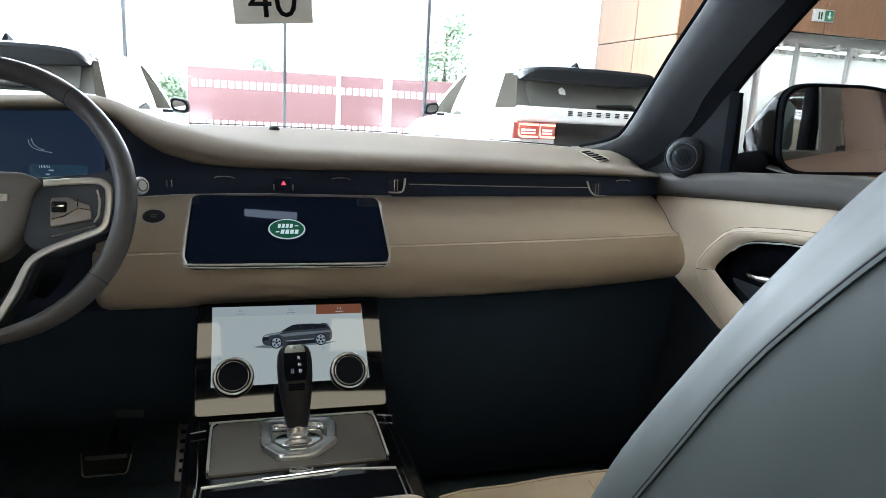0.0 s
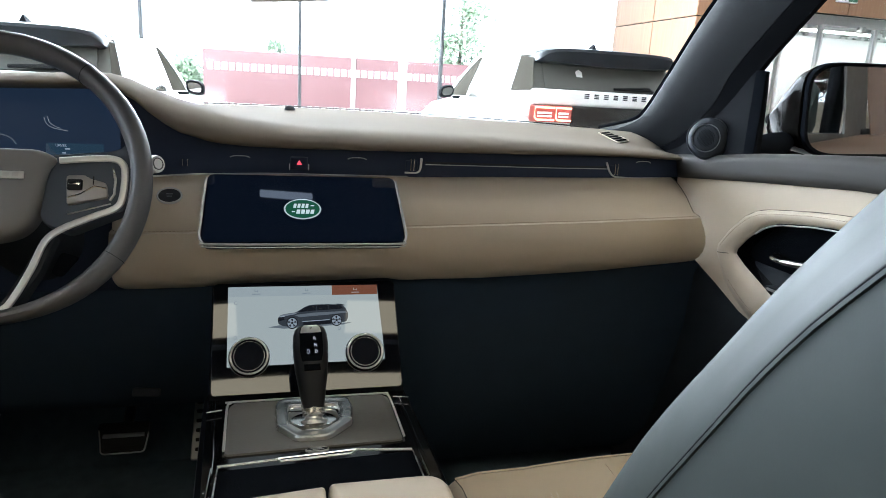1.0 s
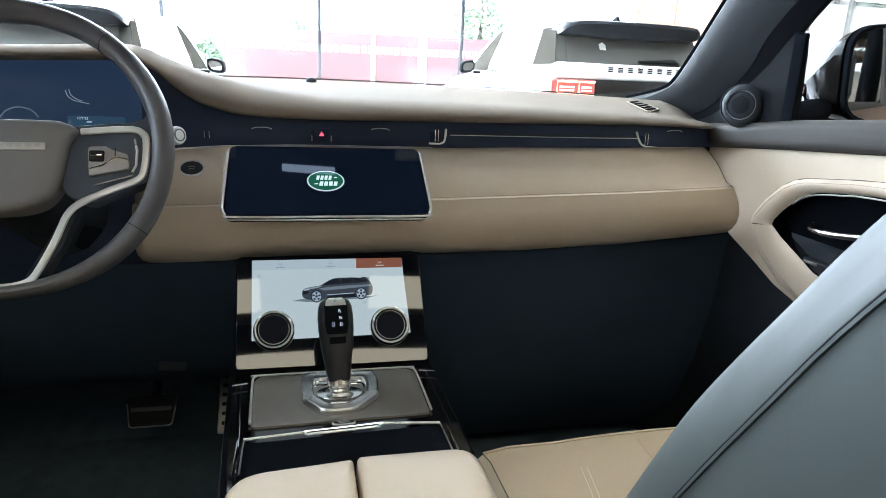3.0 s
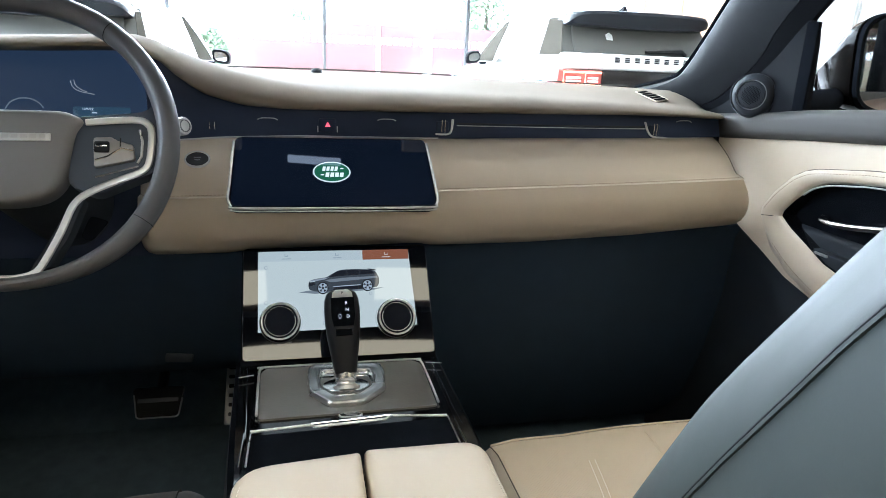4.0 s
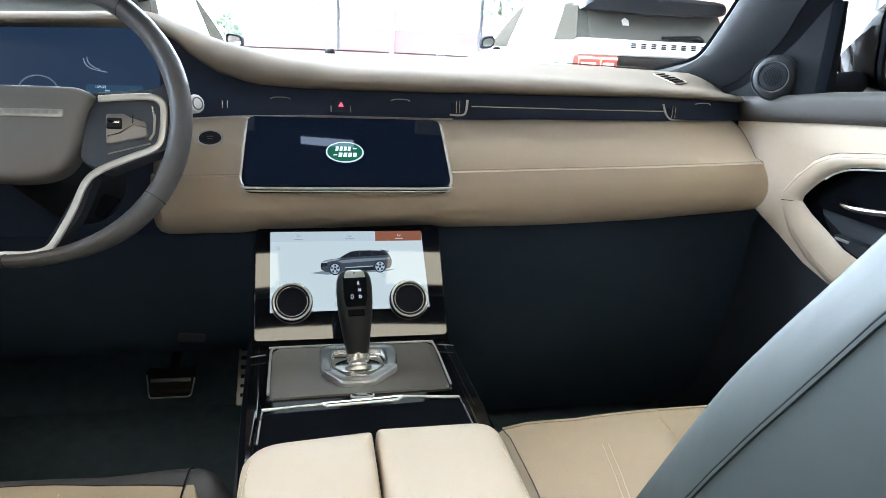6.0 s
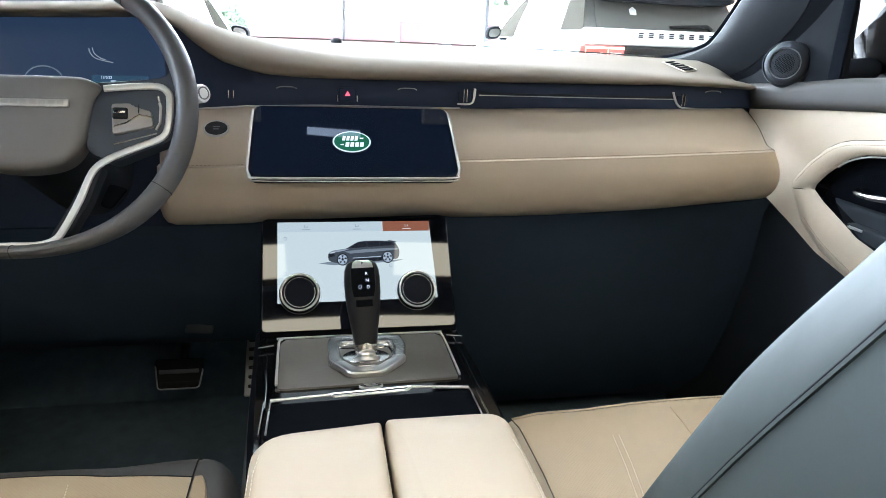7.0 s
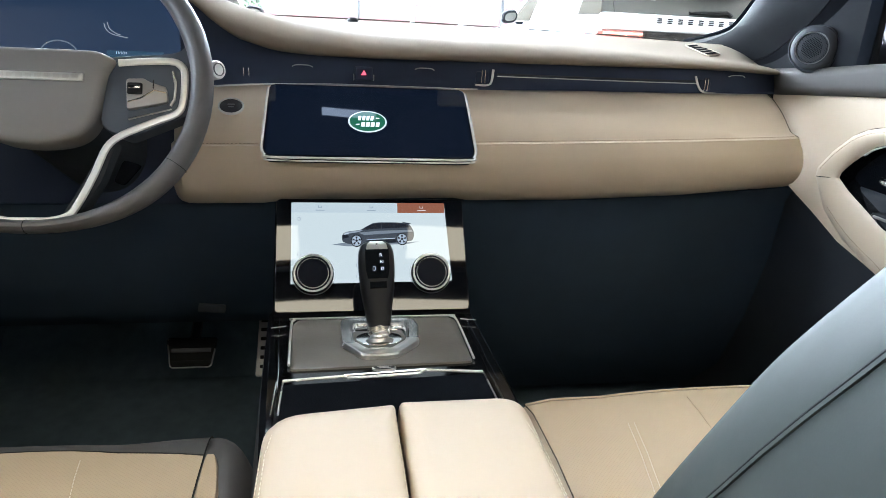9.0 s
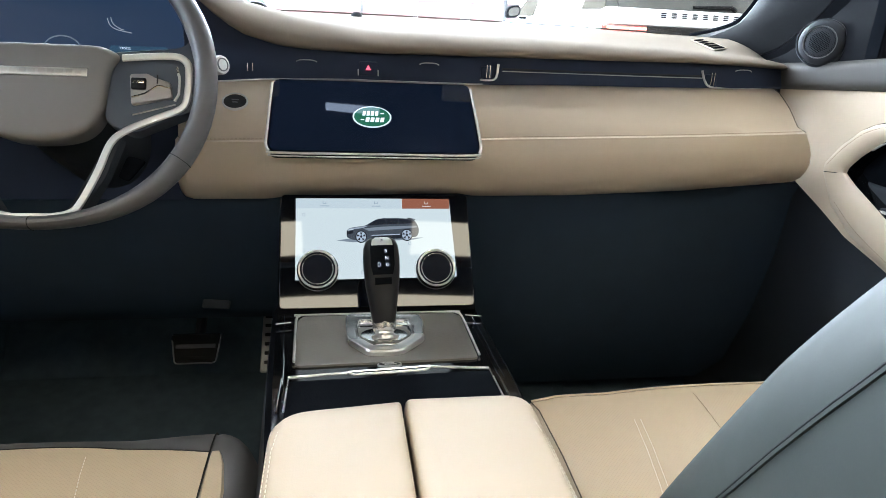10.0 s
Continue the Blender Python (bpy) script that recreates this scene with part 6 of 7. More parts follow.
def car_front():
    """Bonnet, nose and wheels of the car that holds the cabin."""
    ob = thing("car_front", (0, 2.0, 0.4), "bronze-brown bonnet and nose of the car", "car body")
    rows = []
    for y, w, z in ((1.56, 0.79, 1.1), (1.8, 0.84, 1.075), (2.1, 0.84, 1.04), (2.35, 0.8, 0.98), (2.48, 0.74, 0.86), (2.54, 0.7, 0.6), (2.5, 0.68, 0.35)):
        rows.append([(-w, y - 0.03, z - 0.09), (-w * 0.97, y, z - 0.03), (-w * 0.6, y + 0.02, z + 0.005), (0, y + 0.04, z + 0.015), (w * 0.6, y + 0.02, z + 0.005), (w * 0.97, y, z - 0.03), (w, y - 0.03, z - 0.09)])
    part("bonnet", thick(loft(rows), 0.006), BROWNPAINT, ob, "glossy bronze-brown bonnet")
    for s in (-1, 1):
        for y in (1.95, -1.15):
            m = frame_of((s * 0.68, y, 0.36), (s, 0, 0), (0, 1, 0))
            wheel = part("wheel", turned_profile(m, [(0.2, 0.0), (0.34, 0.0), (0.36, 0.04), (0.36, 0.17), (0.34, 0.205), (0.26, 0.205)], 28), RUBBER, ob, "black tyre on alloy rim")
            part("rim", turned_profile(m, [(0.265, 0.19), (0.25, 0.205), (0.2, 0.18), (0.06, 0.2), (0.001, 0.2)], 20), SATIN, wheel)
        rows = [[(s * x, y, z) for x, z in ((0.77, 1.07), (0.86, 0.98), (0.89, 0.8), (0.87, 0.45))] for y in (1.88, 2.15, 2.38)]
        rows[-1] = [(p[0] * 0.93, p[1], p[2] - 0.06) for p in rows[-1]]
        part("wing", thick(loft(rows), 0.005), BROWNPAINT, ob, "bronze-brown front wing")


car_front()


# ---- showroom and the street outside ----
def slab(name, lo, hi, mat, label, category, r=0.0):
    return tagged(part(name, rbox(lo, hi, r), mat), label, category, kind="structure")


slab("ground", (-400, 12.7, -0.1), (400, 900, -0.02), ASPHALT, "pale paved street in bright daylight", "ground")
slab("backdrop", (-260, 180, -5), (260, 180.5, 150), glow("bright_haze", (0.96, 0.98, 1.0), 2.2), "plain bright overcast sky", "sky")
slab("floor_showroom", (-9.5, -9.0, -0.1), (16.0, 12.7, 0.0), FLOORTILE, "polished pale grey showroom floor", "floor")
slab("ceiling_showroom", (-9.5, -9.0, 5.2), (16.0, 12.7, 5.4), WALLWHITE, "white showroom ceiling", "ceiling")
slab("wall_back", (-9.5, -9.2, 0.0), (16.0, -9.0, 5.2), WOODDARK, "wood veneered showroom back wall", "wall")
slab("wall_left", (-9.7, -9.0, 0.0), (-9.5, 12.7, 5.2), WALLWHITE, "white showroom side wall", "wall")
slab("wall_far_side", (15.9, -9.0, 0.0), (16.0, 12.7, 5.2), WALLWHITE, "white wall behind the glass offices", "wall")


def facade():
    ob = thing("window_2", (0, 12.6, 0), "tall glazed showroom front with slim grey mullions", "window", kind="structure")
    xs = [-9.4, -7.4, -4.8, -2.19, 0.42, 3.02]
    for x in xs:
        part("mullion", rbox((x - 0.028, 12.5, 0.0), (x + 0.028, 12.62, 5.2), 0.006), ALU, ob)
    for a, b in zip(xs, xs[1:] + [6.7]):
        p = part("pane", rbox((a + 0.035, 12.555, 0.1), (b - 0.035, 12.565, 5.15), 0.0), CLEAR, ob)
        p.visible_shadow = False
    part("sill", rbox((-9.5, 12.48, 0.0), (6.7, 12.64, 0.1), 0.005), ALU, ob)


facade()


def wood_wall():
    """Veneered wall: separate boards with dark joints, round a corner and over the glass offices."""
    ob = thing("wall_wood", (6.6, 11.0, 0), "honey wood veneer wall of large flush panels", "wall", kind="structure")
    part("backing", rbox((6.62, 9.98, 0.0), (6.9, 12.7, 5.2), 0.0), RUBBER, ob)
    ys, zs = [9.95, 11.26, 12.7], [0.0, 1.2, 2.62, 4.0, 5.2]
    for y0, y1 in zip(ys, ys[1:]):
        for z0, z1 in zip(zs, zs[1:]):
            part("panel", rbox((6.585, y0 + 0.008, z0 + 0.008), (6.625, y1 - 0.008, z1 - 0.008), 0.003, 1), WOOD, ob)
    xs = [6.585, 7.9, 9.5, 11.1, 12.7, 14.3, 15.9]
    part("header_backing", rbox((6.9, 10.0, 2.86), (15.9, 10.2, 5.2), 0.0), RUBBER, ob)
    for i, (x0, x1) in enumerate(zip(xs, xs[1:])):
        for z0, z1 in ((2.84, 4.0), (4.0, 5.2)) if i else ((0.0, 1.2), (1.2, 2.62), (2.62, 4.0), (4.0, 5.2)):
            part("panel", rbox((x0 + 0.008, 9.945, z0 + 0.008), (x1 - 0.008, 9.985, z1 - 0.008), 0.003, 1), WOOD, ob)


wood_wall()


def glass_offices():
    ob = thing("window_3", (11, 10.6, 0), "glazed office partition with white posts", "window", kind="structure")
    part("head_rail", rbox((7.9, 10.5, 2.74), (15.9, 10.62, 2.9), 0.01), WALLWHITE, ob)
    for x in (8.0, 8.75, 9.55, 10.75, 11.95, 13.15, 14.4):
        part("post", rbox((x - 0.03, 10.5, 0.0), (x + 0.03, 10.6, 2.74), 0.005), WALLWHITE, ob)
    for x0, x1 in ((8.03, 8.72), (8.78, 9.52), (9.58, 10.72), (10.78, 11.92), (11.98, 13.12), (13.18, 14.37)):
        p = part("pane", rbox((x0, 10.54, 0.1), (x1, 10.552, 2.72), 0.0), FROST, ob)
        p.visible_shadow = False
    part("blind_rail", rbox((7.9, 10.75, 2.55), (15.9, 10.8, 2.62), 0.005), SATIN, ob)
    for x in (9.0, 10.3, 11.4, 12.6):
        part("spot", rbox((x - 0.04, 10.35, 2.62), (x + 0.04, 10.47, 2.74), 0.01), SATIN, ob)


glass_offices()
slab("wall_office", (7.0, 12.6, 0.0), (15.9, 12.7, 5.2), WALLWHITE, "white office wall behind the glass", "wall")


def exit_sign():
    ob = thing("exit_sign", (9.330, 9.9, 3.1), "green and white emergency exit sign on the wood wall", "sign")
    part("box", rbox((9.190, 9.87, 3.035), (9.590, 9.94, 3.235), 0.008), WHITEBOARD, ob)
    part("green_face", rbox((9.395, 9.862, 3.05), (9.575, 9.87, 3.22), 0.003), glow("exit_green", (0.05, 0.2, 0.09), 0.3), ob, "lit green face")
    m = Matrix(((1, 0, 0, 9.485), (0, 0, -1, 9.8615), (0, 1, 0, 3.135), (0, 0, 0, 1)))
    part("arrow", prism([(-0.012, 0.06), (0.012, 0.06), (0.012, -0.01), (0.045, -0.01), (0, -0.06), (-0.045, -0.01), (-0.012, -0.01)], m, 0.003), glow("exit_white", (0.9, 1.0, 0.92), 0.3), ob, "white arrow pointing down")
    for k in (0.05, 0.1):
        part("marking", rbox((9.210 + k, 9.864, 3.065), (9.240 + k, 9.87, 3.185), 0.002), glow("exit_green_mark", (0.02, 0.1, 0.05), 0.2), ob)


exit_sign()


def placard():
    ob = thing("windscreen_placard", (-0.02, 1.3, 1.42), "white card with the large dark number 40 at the windscreen", "sign")
    m = frame_of((-0.02, 1.295, 1.484), (0, -0.92, -0.39)) @ pose(0, 0, 0, 0, 0, 5.6)
    part("board", prism([(-0.0735, -0.07), (0.0735, -0.07), (0.0735, 0.07), (-0.0735, 0.07)], m, 0.0015, 0.0003), GREYBOARD, ob)
    part("number", lettering("40", m @ Matrix.Translation((0.0005, -0.0288, 0.0019)), 0.094, 0.0002), TRAY, ob, "bold dark number 40")
    for x in (-0.055, 0.055):
        part("tape", prism([(-0.009, -0.014), (0.009, -0.014), (0.009, 0.014), (-0.009, 0.014)], m @ Matrix.Translation((x, 0.068, 0.0016)), 0.0003), WHITEBOARD, ob, "strip of clear tape")


placard()


def hoarding():
    """Crimson printed screen along the street, with rows of white squares like a film strip."""
    ob = thing("hoarding", (2.0, 22, 0), "long crimson hoarding with rows of white squares", "hoarding")
    part("board", rbox((-2.1, 22.0, 0.05), (9.2, 22.12, 2.0), 0.01), REDBOARD, ob)
    part("foot_rail", rbox((-2.1, 21.9, -0.02), (9.2, 22.0, 0.12), 0.01), WHITEBOARD, ob)
    for z0, z1 in ((1.4, 1.62), (0.22, 0.42)):
        for i in range(52):
            x = -1.98 + i * 0.2135
            if 3.85 < x < 4.2:
                continue
            part("square", rbox((x, 21.985, z0), (x + 0.155, 21.999, z1), 0.03, 2), WHITEBOARD, ob)
    for x, w in ((2.45, 0.14), (4.04, 0.28)):
        part("post", rbox((x - w / 2, 21.9, -0.02), (x + w / 2, 21.98, 2.05), 0.01), WHITEBOARD, ob)


hoarding()


def tree(at, height, spread, seed, name="tree"):
    rng = random.Random(seed)
    ob = thing(name, at, "young leafy street tree with a light crown", "tree", group="street trees")
    base = Vector(at)
    top = base + Vector((0.1, 0, height * 0.9))
    part("trunk", tube([base, base.lerp(top, 0.35), base.lerp(top, 0.7) + Vector((0.08, 0, 0)), top], [0.11, 0.09, 0.06, 0.02], 8), BARK, ob)
    bm = bmesh.new()
    for k in range(14):
        a, h = rng.uniform(0, 6.28), rng.uniform(0.38, 0.95)
        p = base.lerp(top, h)
        r = spread * (1.15 - abs(h - 0.6) * 1.3) * rng.uniform(0.5, 1.0)
        q = p + Vector((math.cos(a) * r, math.sin(a) * r, rng.uniform(0.1, 0.6)))
        part("limb", tube([p, p.lerp(q, 0.5) + Vector((0, 0, 0.05)), q], [0.03, 0.02, 0.008], 5), BARK, ob)
        for i in range(150):
            c = p.lerp(q, rng.uniform(0.35, 1.1)) + Vector([rng.gauss(0, 0.22) for _ in range(3)])
            u = Vector([rng.uniform(-1, 1) for _ in range(3)]).normalized()
            w = u.cross(Vector([rng.uniform(-1, 1) for _ in range(3)])).normalized()
            s = rng.uniform(0.05, 0.1)
            vs = [bm.verts.new(c + u * s * x + w * s * 0.55 * y) for x, y in ((-1, 0), (0, -1), (1, 0), (0, 1))]
            bm.faces.new(vs)
    crown = part("crown", bm, LEAF, ob, "loose green leaves")
    crown["kind"] = "stuff"
    return ob


tree((6.25, 23.5, 0), 4.3, 0.95, 3)
tree((0.2, 36.0, 0), 3.2, 0.8, 5)
tree((-3.05, 25.5, 0), 1.35, 0.38, 8)


def mirror_shape(s, h, y, belt):
    """A rounded door mirror on its short foot."""
    rows = []
    for k, w, t in ((-0.07, 0.2, 0.3), (-0.06, 0.85, 0.85), (-0.02, 1.0, 1.0), (0.04, 0.85, 0.85), (0.08, 0.4, 0.4)):
        rows.append([(s * (h + 0.16) + 0.11 * w * math.copysign(abs(math.cos(a)) ** 0.7, math.cos(a)), y + k, belt + 0.01 + 0.085 * t * math.copysign(abs(math.sin(a)) ** 0.7, math.sin(a)) - 0.02 * math.cos(a) * s) for a in np.linspace(0, 2 * math.pi, 16, endpoint=False)])
    bm = loft(rows, closed=True, cap=True)
    foot = rbox((min(s * (h - 0.04), s * (h + 0.06)), y - 0.03, belt - 0.08), (max(s * (h - 0.04), s * (h + 0.08)), y + 0.03, belt - 0.045), 0.01)
    me = bpy.data.meshes.new("foot")
    foot.to_mesh(me)
    foot.free()
    bm.from_mesh(me)
    bpy.data.meshes.remove(me)
    return bm


DARKQUARTER = material("dark_olive_privacy_glass", (0.05, 0.046, 0.038), 0.5, scale=10, bump=0.0, vary=0.15, spec=0.0)


def suv(name, at, turn, paint, label, wide=1.9, tall=1.73, long=4.6, letters=False, lit=True):
    """A parked sports utility vehicle, its tail at the origin and its nose along y."""
    ob = thing(name, at, label, "car", group="cars in the showroom")
    M = pose(*at, 0, 0, turn)
    h = wide / 2

    def put(pname, bm, mat, parent=ob, plabel=""):
        bmesh.ops.transform(bm, matrix=M, verts=bm.verts)
        return part(pname, bm, mat, parent, plabel)

    belt = tall * 0.675
    rows = []
    for y, w, z0, z1 in ((0.02, 0.86, 0.42, belt - 0.03), (0.0, 0.93, 0.40, belt), (0.1, 0.985, 0.32, belt + 0.02), (0.6, 1.0, 0.26, belt + 0.02), (1.6, 1.0, 0.25, belt - 0.02), (2.6, 1.0, 0.25, belt - 0.06), (3.15, 1.0, 0.25, belt - 0.10), (3.9, 0.98, 0.26, belt - 0.18), (4.4, 0.93, 0.3, belt - 0.28), (4.6, 0.8, 0.36, belt - 0.5)):
        y *= long / 4.6
        w *= h
        rows.append([(-w * 0.9, y, z0), (-w, y, z0 + 0.12), (-w, y, z0 + (z1 - z0) * 0.72), (-w * 0.975, y, z1 - 0.08), (-w * 0.93, y, z1), (w * 0.93, y, z1), (w * 0.975, y, z1 - 0.08), (w, y, z0 + (z1 - z0) * 0.72), (w, y, z0 + 0.12), (w * 0.9, y, z0)])
    put("body", loft(rows, closed=True, cap=True), paint, plabel="glossy painted body")
    # greenhouse: glass sides, then roof and posts
    rear_b, rear_t, fr_t, fr_b = 0.10, 0.42, 2.1 * long / 4.6, 3.05 * long / 4.6
    wb, wt = h * 0.95, h * 0.82
    zt = tall - 0.07

    def side_pt(s, y_t, t):
        """s: side; y_t: 0 tail to 1 nose; t: 0 belt to 1 roof."""
        yb, yt = rear_b + (fr_b - rear_b) * y_t, rear_t + (fr_t - rear_t) * y_t
        return Vector((s * (wb + (wt - wb) * t), yb + (yt - yb) * t, belt + (zt - belt) * t - 0.06 * y_t * (1 - t)))

    cab = [[side_pt(-1, y, 0), side_pt(-1, y, 0.5), side_pt(-1, y, 1), side_pt(1, y, 1), side_pt(1, y, 0.5), side_pt(1, y, 0)] for y in (0, 0.1, 0.35, 0.65, 0.9, 1)]
    put("cabin_glass", loft(cab, closed=True, cap=True), DARKGLASS, plabel="tinted side and rear glass")
    roof_rows = []
    for y in (-0.02, 0.0, 0.15, 0.5, 0.85, 1.0):
        a, b = side_pt(-1, y, 1), side_pt(1, y, 1)
        roof_rows.append([(a.x - 0.015, a.y, a.z - 0.03), (a.x, a.y, a.z + 0.005), (a.x * 0.8, a.y, a.z + 0.05), (0, a.y, tall - (0.0 if 0.1 < y < 0.9 else 0.015)), (b.x * 0.8, b.y, b.z + 0.05), (b.x, b.y, b.z + 0.005), (b.x + 0.015, b.y, b.z - 0.03)])
    put("roof", thick(loft(roof_rows), 0.03), paint, plabel="painted roof")
    for s in (-1, 1):
        out = Vector((s * 0.004, 0, 0))
        y1 = 0.22 if letters else 0.11
        quarter = [[side_pt(s, -0.004, t) + out, side_pt(s, y1 - 0.03 * t, t) + out] for t in (0.17, 0.6, 1.0)]
        put("side_window", thick(loft(quarter), 0.005), DARKQUARTER, plabel="dark side glass")
        # arched front side window and the painted post ahead of it
        arch = ((0.02, 0.72, 0.962), (0.25, 0.76, 0.98), (0.5, 0.80, 0.985), (0.75, 0.85, 0.975), (0.9, 0.89, 0.955), (0.97, 0.92, 0.935))
        put("side_window", thick(loft([[side_pt(s, b, t) + out, side_pt(s, c, t) + out] for t, b, c in arch]), 0.005), DARKQUARTER, plabel="dark side glass")
        put("post", thick(loft([[side_pt(s, c + 0.004, t) + 3 * out, side_pt(s, c + 0.045, t) + 3 * out] for t, b, c in arch]), 0.02), paint)
        mirror = put("mirror", mirror_shape(s, h, 2.45 * long / 4.6, belt), SAIL, plabel="dark door mirror")
        pane = [(0.074 * math.copysign(abs(math.cos(a)) ** 0.7, math.cos(a)), 0.052 * math.copysign(abs(math.sin(a)) ** 0.7, math.sin(a)) - 0.015 * math.cos(a) * s) for a in np.linspace(0, 2 * math.pi, 16, endpoint=False)]
        put("mirror_glass", prism(pane, Matrix(((1, 0, 0, s * (h + 0.16)), (0, 0, -1, 2.45 * long / 4.6 - 0.069), (0, 1, 0, belt + 0.01), (0, 0, 0, 1))), 0.004), DARKGLASS if letters else MIRROR, mirror, "mirror glass")
        # tail lamp: red lens with two lit hooks
        x0, x1 = s * h * 0.52, s * h * 1.03
        lamp = put("tail_lamp", rbox((min(x0, x1), -0.03, belt - 0.24), (max(x0, x1), 0.3, belt - 0.06), 0.02, 3), TAILRED, plabel="red tail lamp")
        wing = [[(s * h * xx, y, belt - 0.15 + z) for xx, z in ((0.96, -w), (1.006 - y * 0.004, -w), (1.006 - y * 0.004, w), (0.96, w))] for y, w in ((0.28, 0.085), (0.4, 0.06), (0.52, 0.012))]
        put("lamp_wing", loft(wing, closed=True, cap=True), TAILRED, lamp)
        if lit:
            for k0, k1 in ((0.535, 0.715), (0.735, 0.965)):
                a, b = s * h * k0, s * h * k1
                path = [(a, -0.034, belt - 0.085), (b, -0.034, belt - 0.085), (b, -0.034, belt - 0.19), (b * 0.97, -0.034, belt - 0.215), (a, -0.034, belt - 0.215)]
                put("light_guide", tube(path, 0.011, 6), TAILGLOW, lamp)
                c0, c1 = min(a, b) + 0.03, max(a, b) - 0.03
                put("reflector", rbox((c0, -0.033, belt - 0.185), (c1, -0.02, belt - 0.13), 0.004), LAMPCLEAR, lamp, "pale clear reflector")
                put("reflector_bar", rbox((c0, -0.036, belt - 0.165), (c1, -0.031, belt - 0.152), 0.003), TAILRED, lamp)
        for y in (0.85, 3.7):
            y *= long / 4.6
            m = frame_of((s * (h - 0.2), y, 0.36), (s, 0, 0), (0, 1, 0))
            wheel = put("wheel", turned_profile(m, [(0.2, 0.0), (0.34, 0.0), (0.362, 0.04), (0.362, 0.17), (0.34, 0.205), (0.26, 0.205)], 28), RUBBER, plabel="black tyre on alloy rim")
            put("rim", turned_profile(m, [(0.265, 0.19), (0.25, 0.205), (0.2, 0.18), (0.06, 0.2), (0.001, 0.2)], 20), SATIN, wheel)
    # tail: spoiler, glass, wiper, black band, lettering blocks, fin
    sp = []
    for u in np.linspace(-math.pi / 2, math.pi / 2, 25):
        k = abs(math.sin(u))
        x, e, f = h * 0.84 * math.sin(u), 0.02 * k ** 3 + 0.075 * k ** 16, 0.05 * k ** 4 + 0.12 * k ** 14
        sp.append([(x, 0.5, tall - 0.03 - e), (x, 0.2 + f, tall - 0.015 - e), (x, 0.06 + f, tall - 0.03 - e), (x, 0.04 + f, tall - 0.06 - e), (x, 0.1 + f, tall - 0.2 + 0.035 * k * k), (x, 0.5, tall - 0.21)])
    put("spoiler", loft(sp, closed=True, cap=True), SPOILER, plabel="dark roof spoiler")
    rg = [[(x * (0.76 if z > belt + 0.3 else 0.78), 0.085 + (z - belt) * 0.55, z) for x in np.linspace(-h, h, 7)] for z in (belt + 0.12, belt + 0.25, tall - 0.12)]
    put("rear_window", thick(loft(rg), 0.012), DARKGLASS, plabel="dark rear window")
    put("tailgate", rbox((-h * 0.985, -0.025, belt - 0.06), (h * 0.985, 0.12, belt + 0.115), 0.05, 3), paint, plabel="painted tailgate")
    put("wiper", tube([(h * 0.05, 0.12, belt + 0.15), (h * 0.5, 0.13, belt + 0.165), (h * 0.55, 0.12, belt + 0.13)], [0.016, 0.026, 0.026], 8), RUBBER)
    put("tail_band", rbox((-h * 0.51, -0.02, belt - 0.30), (h * 0.51, 0.05, belt - 0.055), 0.012), BLACKPAINT, plabel="gloss black tailgate band")
    put("bumper", rbox((-h * 0.93, -0.06, 0.36), (h * 0.93, 0.2, 0.62), 0.06, 4), PLASTIC, plabel="black rear bumper")
    fin = [[(x, 0.55 + y, tall - 0.01 + z) for x, y in ((-w, y0), (w, y0), (w * 0.8, y1), (-w * 0.8, y1))] for z, w, y0, y1 in ((0, 0.035, 0, 0.2), (0.035, 0.024, 0.012, 0.13), (0.065, 0.011, 0.02, 0.075), (0.08, 0.005, 0.03, 0.05))]
    put("fin", loft(fin, closed=True, cap=True), SAIL, plabel="roof aerial fin")
    if letters:
        m = Matrix(((1, 0, 0, -0.36), (0, 0.48, -0.88, 0.228), (0, 0.88, 0.48, 1.5), (0, 0, 0, 1)))
        put("sticker", prism([(-0.035, -0.04), (0.04, -0.045), (0.042, 0.015), (0.005, 0.05), (-0.042, 0.02)], m, 0.003), WHITEBOARD, plabel="white paper sticker inside the rear window")
        for i in range(9):
            x = -0.37 + i * 0.121
            m = Matrix(((1, 0, 0, x), (0, 0, -1, -0.026), (0, 1, 0, belt + 0.055), (0, 0, 0, 1)))
            for lo, hi in ((-0.026, -0.012), (-0.006, 0.006), (0.012, 0.026)):
                put("tailgate_mark", prism(rounded(0.058, hi - lo, 0.004, 2, 0, (lo + hi) / 2), m @ Matrix.Translation((0, 0, -0.03)), 0.034), SPOILER)
    return ob


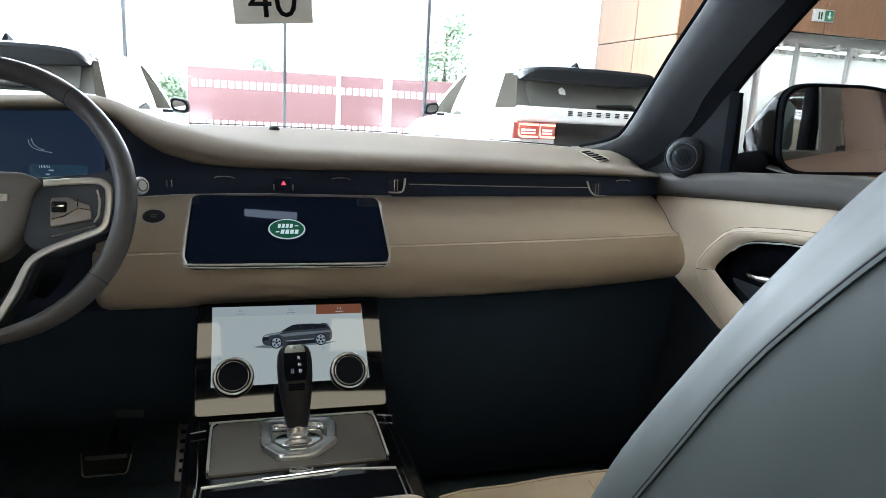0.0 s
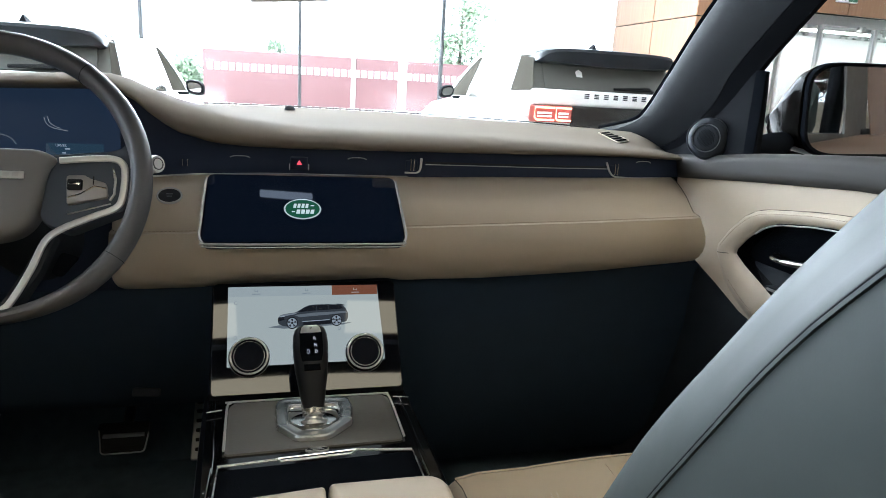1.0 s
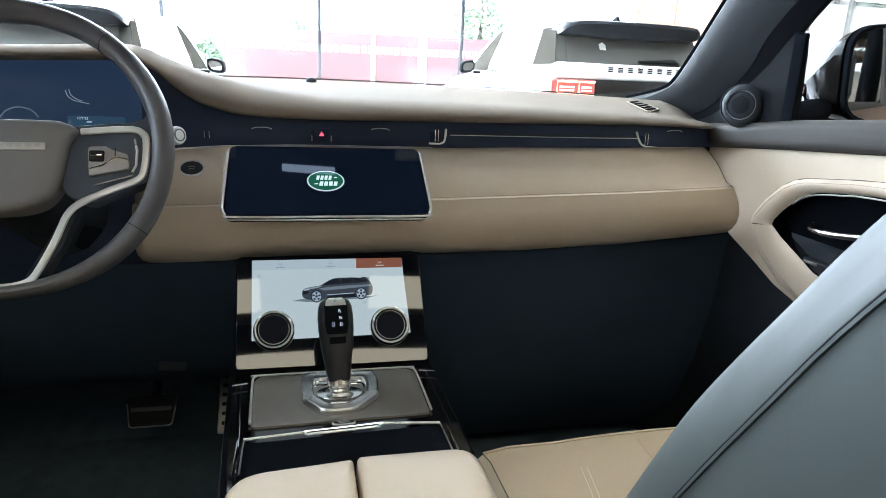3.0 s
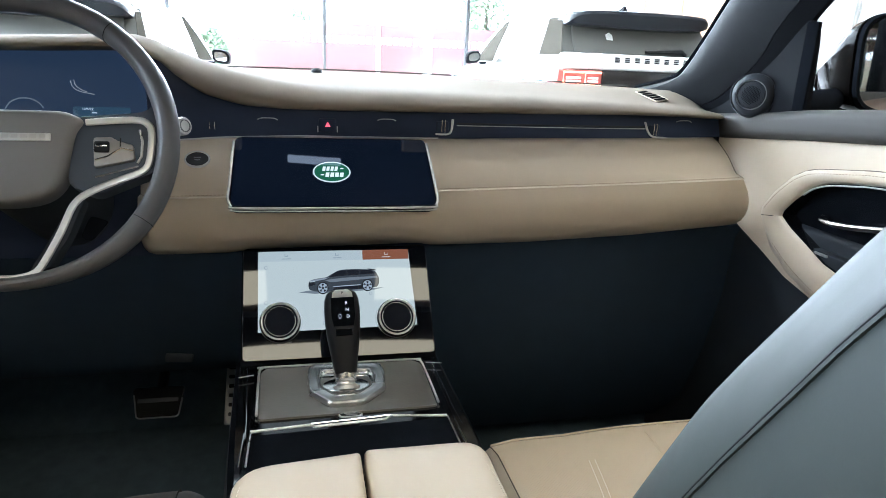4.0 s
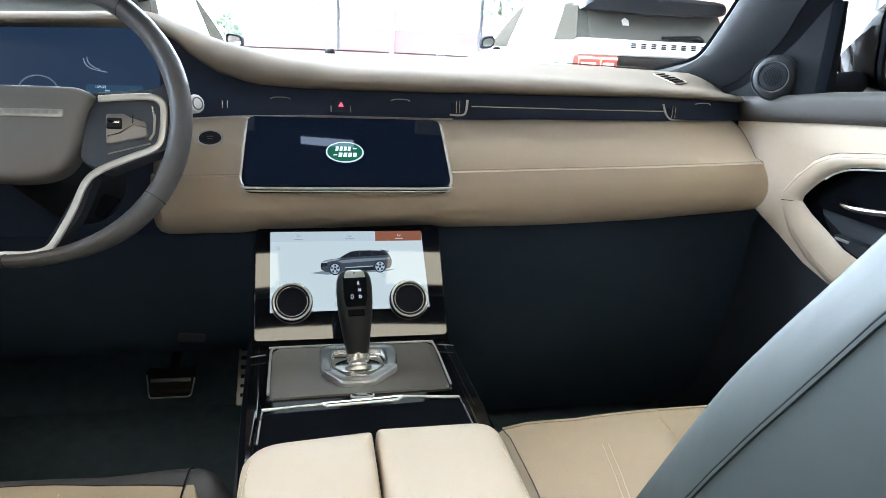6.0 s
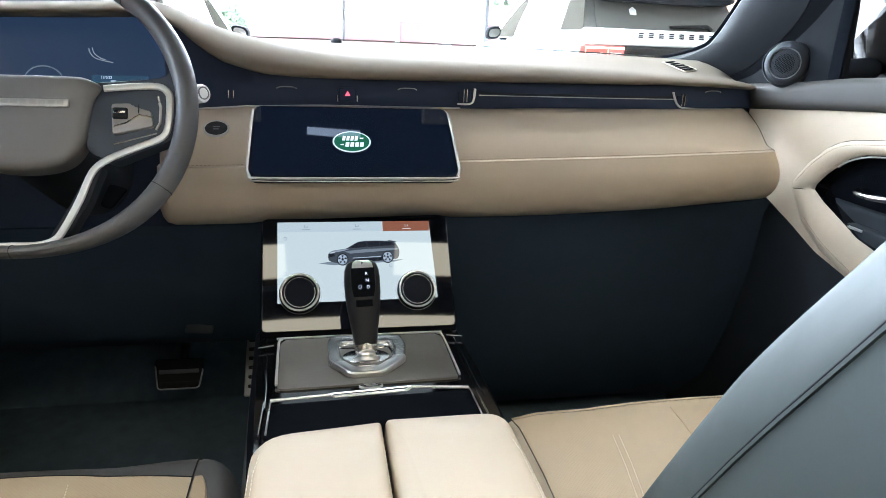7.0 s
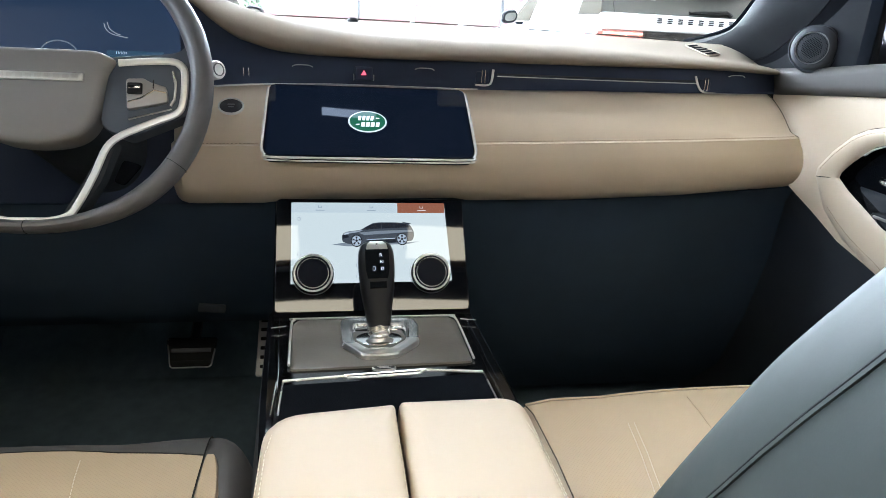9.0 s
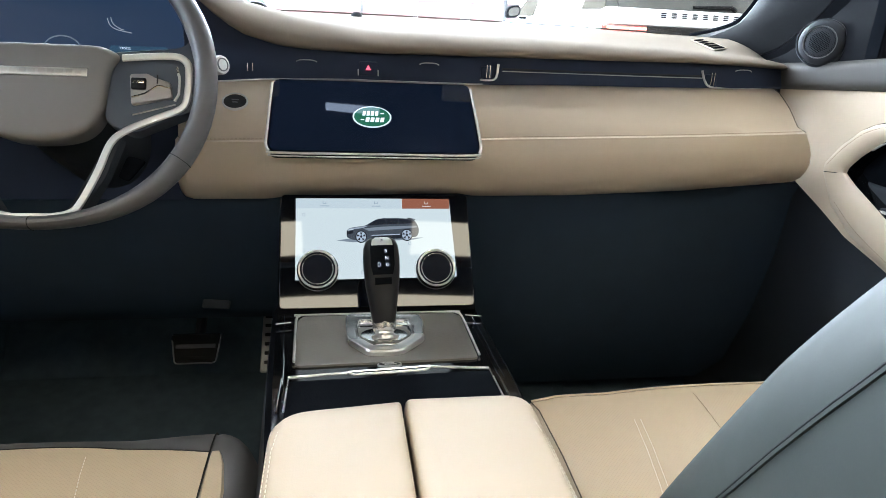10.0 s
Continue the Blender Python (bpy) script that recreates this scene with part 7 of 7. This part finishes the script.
suv("parked_suv", (3.65, 6.85, 0.0), 4.0, WHITEPAINT, "white sports utility vehicle seen from behind with glowing tail lamps", 2.04, 1.785, 4.6, True)
suv("parked_suv", (-2.25, 6.3, 0.0), -6.0, WHITEPAINT, "white sports utility vehicle with dark spoiler and rear glass", 1.84, 1.62, 4.4, False, False)
suv("parked_suv", (6.4, 5.6, 0.0), -35.0, BROWNPAINT, "bronze-brown sports utility vehicle beside the glass offices", 1.85, 1.62, 4.4, False, True)
suv("parked_suv", (5.6, -4.2, 0.0), 20.0, BROWNPAINT, "bronze-brown sports utility vehicle parked behind", 1.85, 1.62, 4.4, False, False)


# lamps added to light the showroom and the offices
def added_ceiling_lamp(x, y, z=5.2, strength=14.0):
    ob = thing("added_ceiling_lamp", (x, y, z - 0.1), "long white ceiling lamp, added to light the room", "lamp", group="showroom ceiling lamps")
    part("body", rbox((x - 0.9, y - 0.16, z - 0.14), (x + 0.9, y + 0.16, z), 0.01), WALLWHITE, ob)
    part("diffuser", rbox((x - 0.86, y - 0.12, z - 0.16), (x + 0.86, y + 0.12, z - 0.14), 0.004), glow("lamp_white", (1.0, 0.96, 0.9), strength), ob, "glowing diffuser")


def added_ceiling_glow():
    # glowing panel added out of view, for the console's reflections and top light
    ob = thing("added_ceiling_glow", (0.3, -3.6, 5.1), "large warm-white glowing panel, added for reflections and light from above", "lamp")
    part("frame", rbox((-3.4, -4.45, 5.1), (4.0, -1.1, 5.2), 0.01), WALLWHITE, ob)
    for i in range(4):
        for j in range(2):
            x, y = -3.3 + i * 1.82, -4.35 + j * 1.62
            part("panel", rbox((x, y, 5.07), (x + 1.815, y + 1.615, 5.1), 0.002), glow("warm_luminous_panel", (1.0, 0.83, 0.55), 1.2), ob, "glowing panel")


added_ceiling_glow()
for lx in (-6.0, -0.8, 4.0, 9.0):
    for ly in (-7.5, 2.5, 6.5, 10.0):
        if (lx, ly) != (4.0, 10.0):
            added_ceiling_lamp(lx, ly)
slab("ceiling_office", (7.0, 10.75, 2.95), (15.9, 12.6, 3.0), WALLWHITE, "white office ceiling", "ceiling")
# added to brighten the room behind the office glass
for lx in (9.0, 11.2, 13.4):
    added_ceiling_lamp(lx, 11.9, 2.95, 10.0)
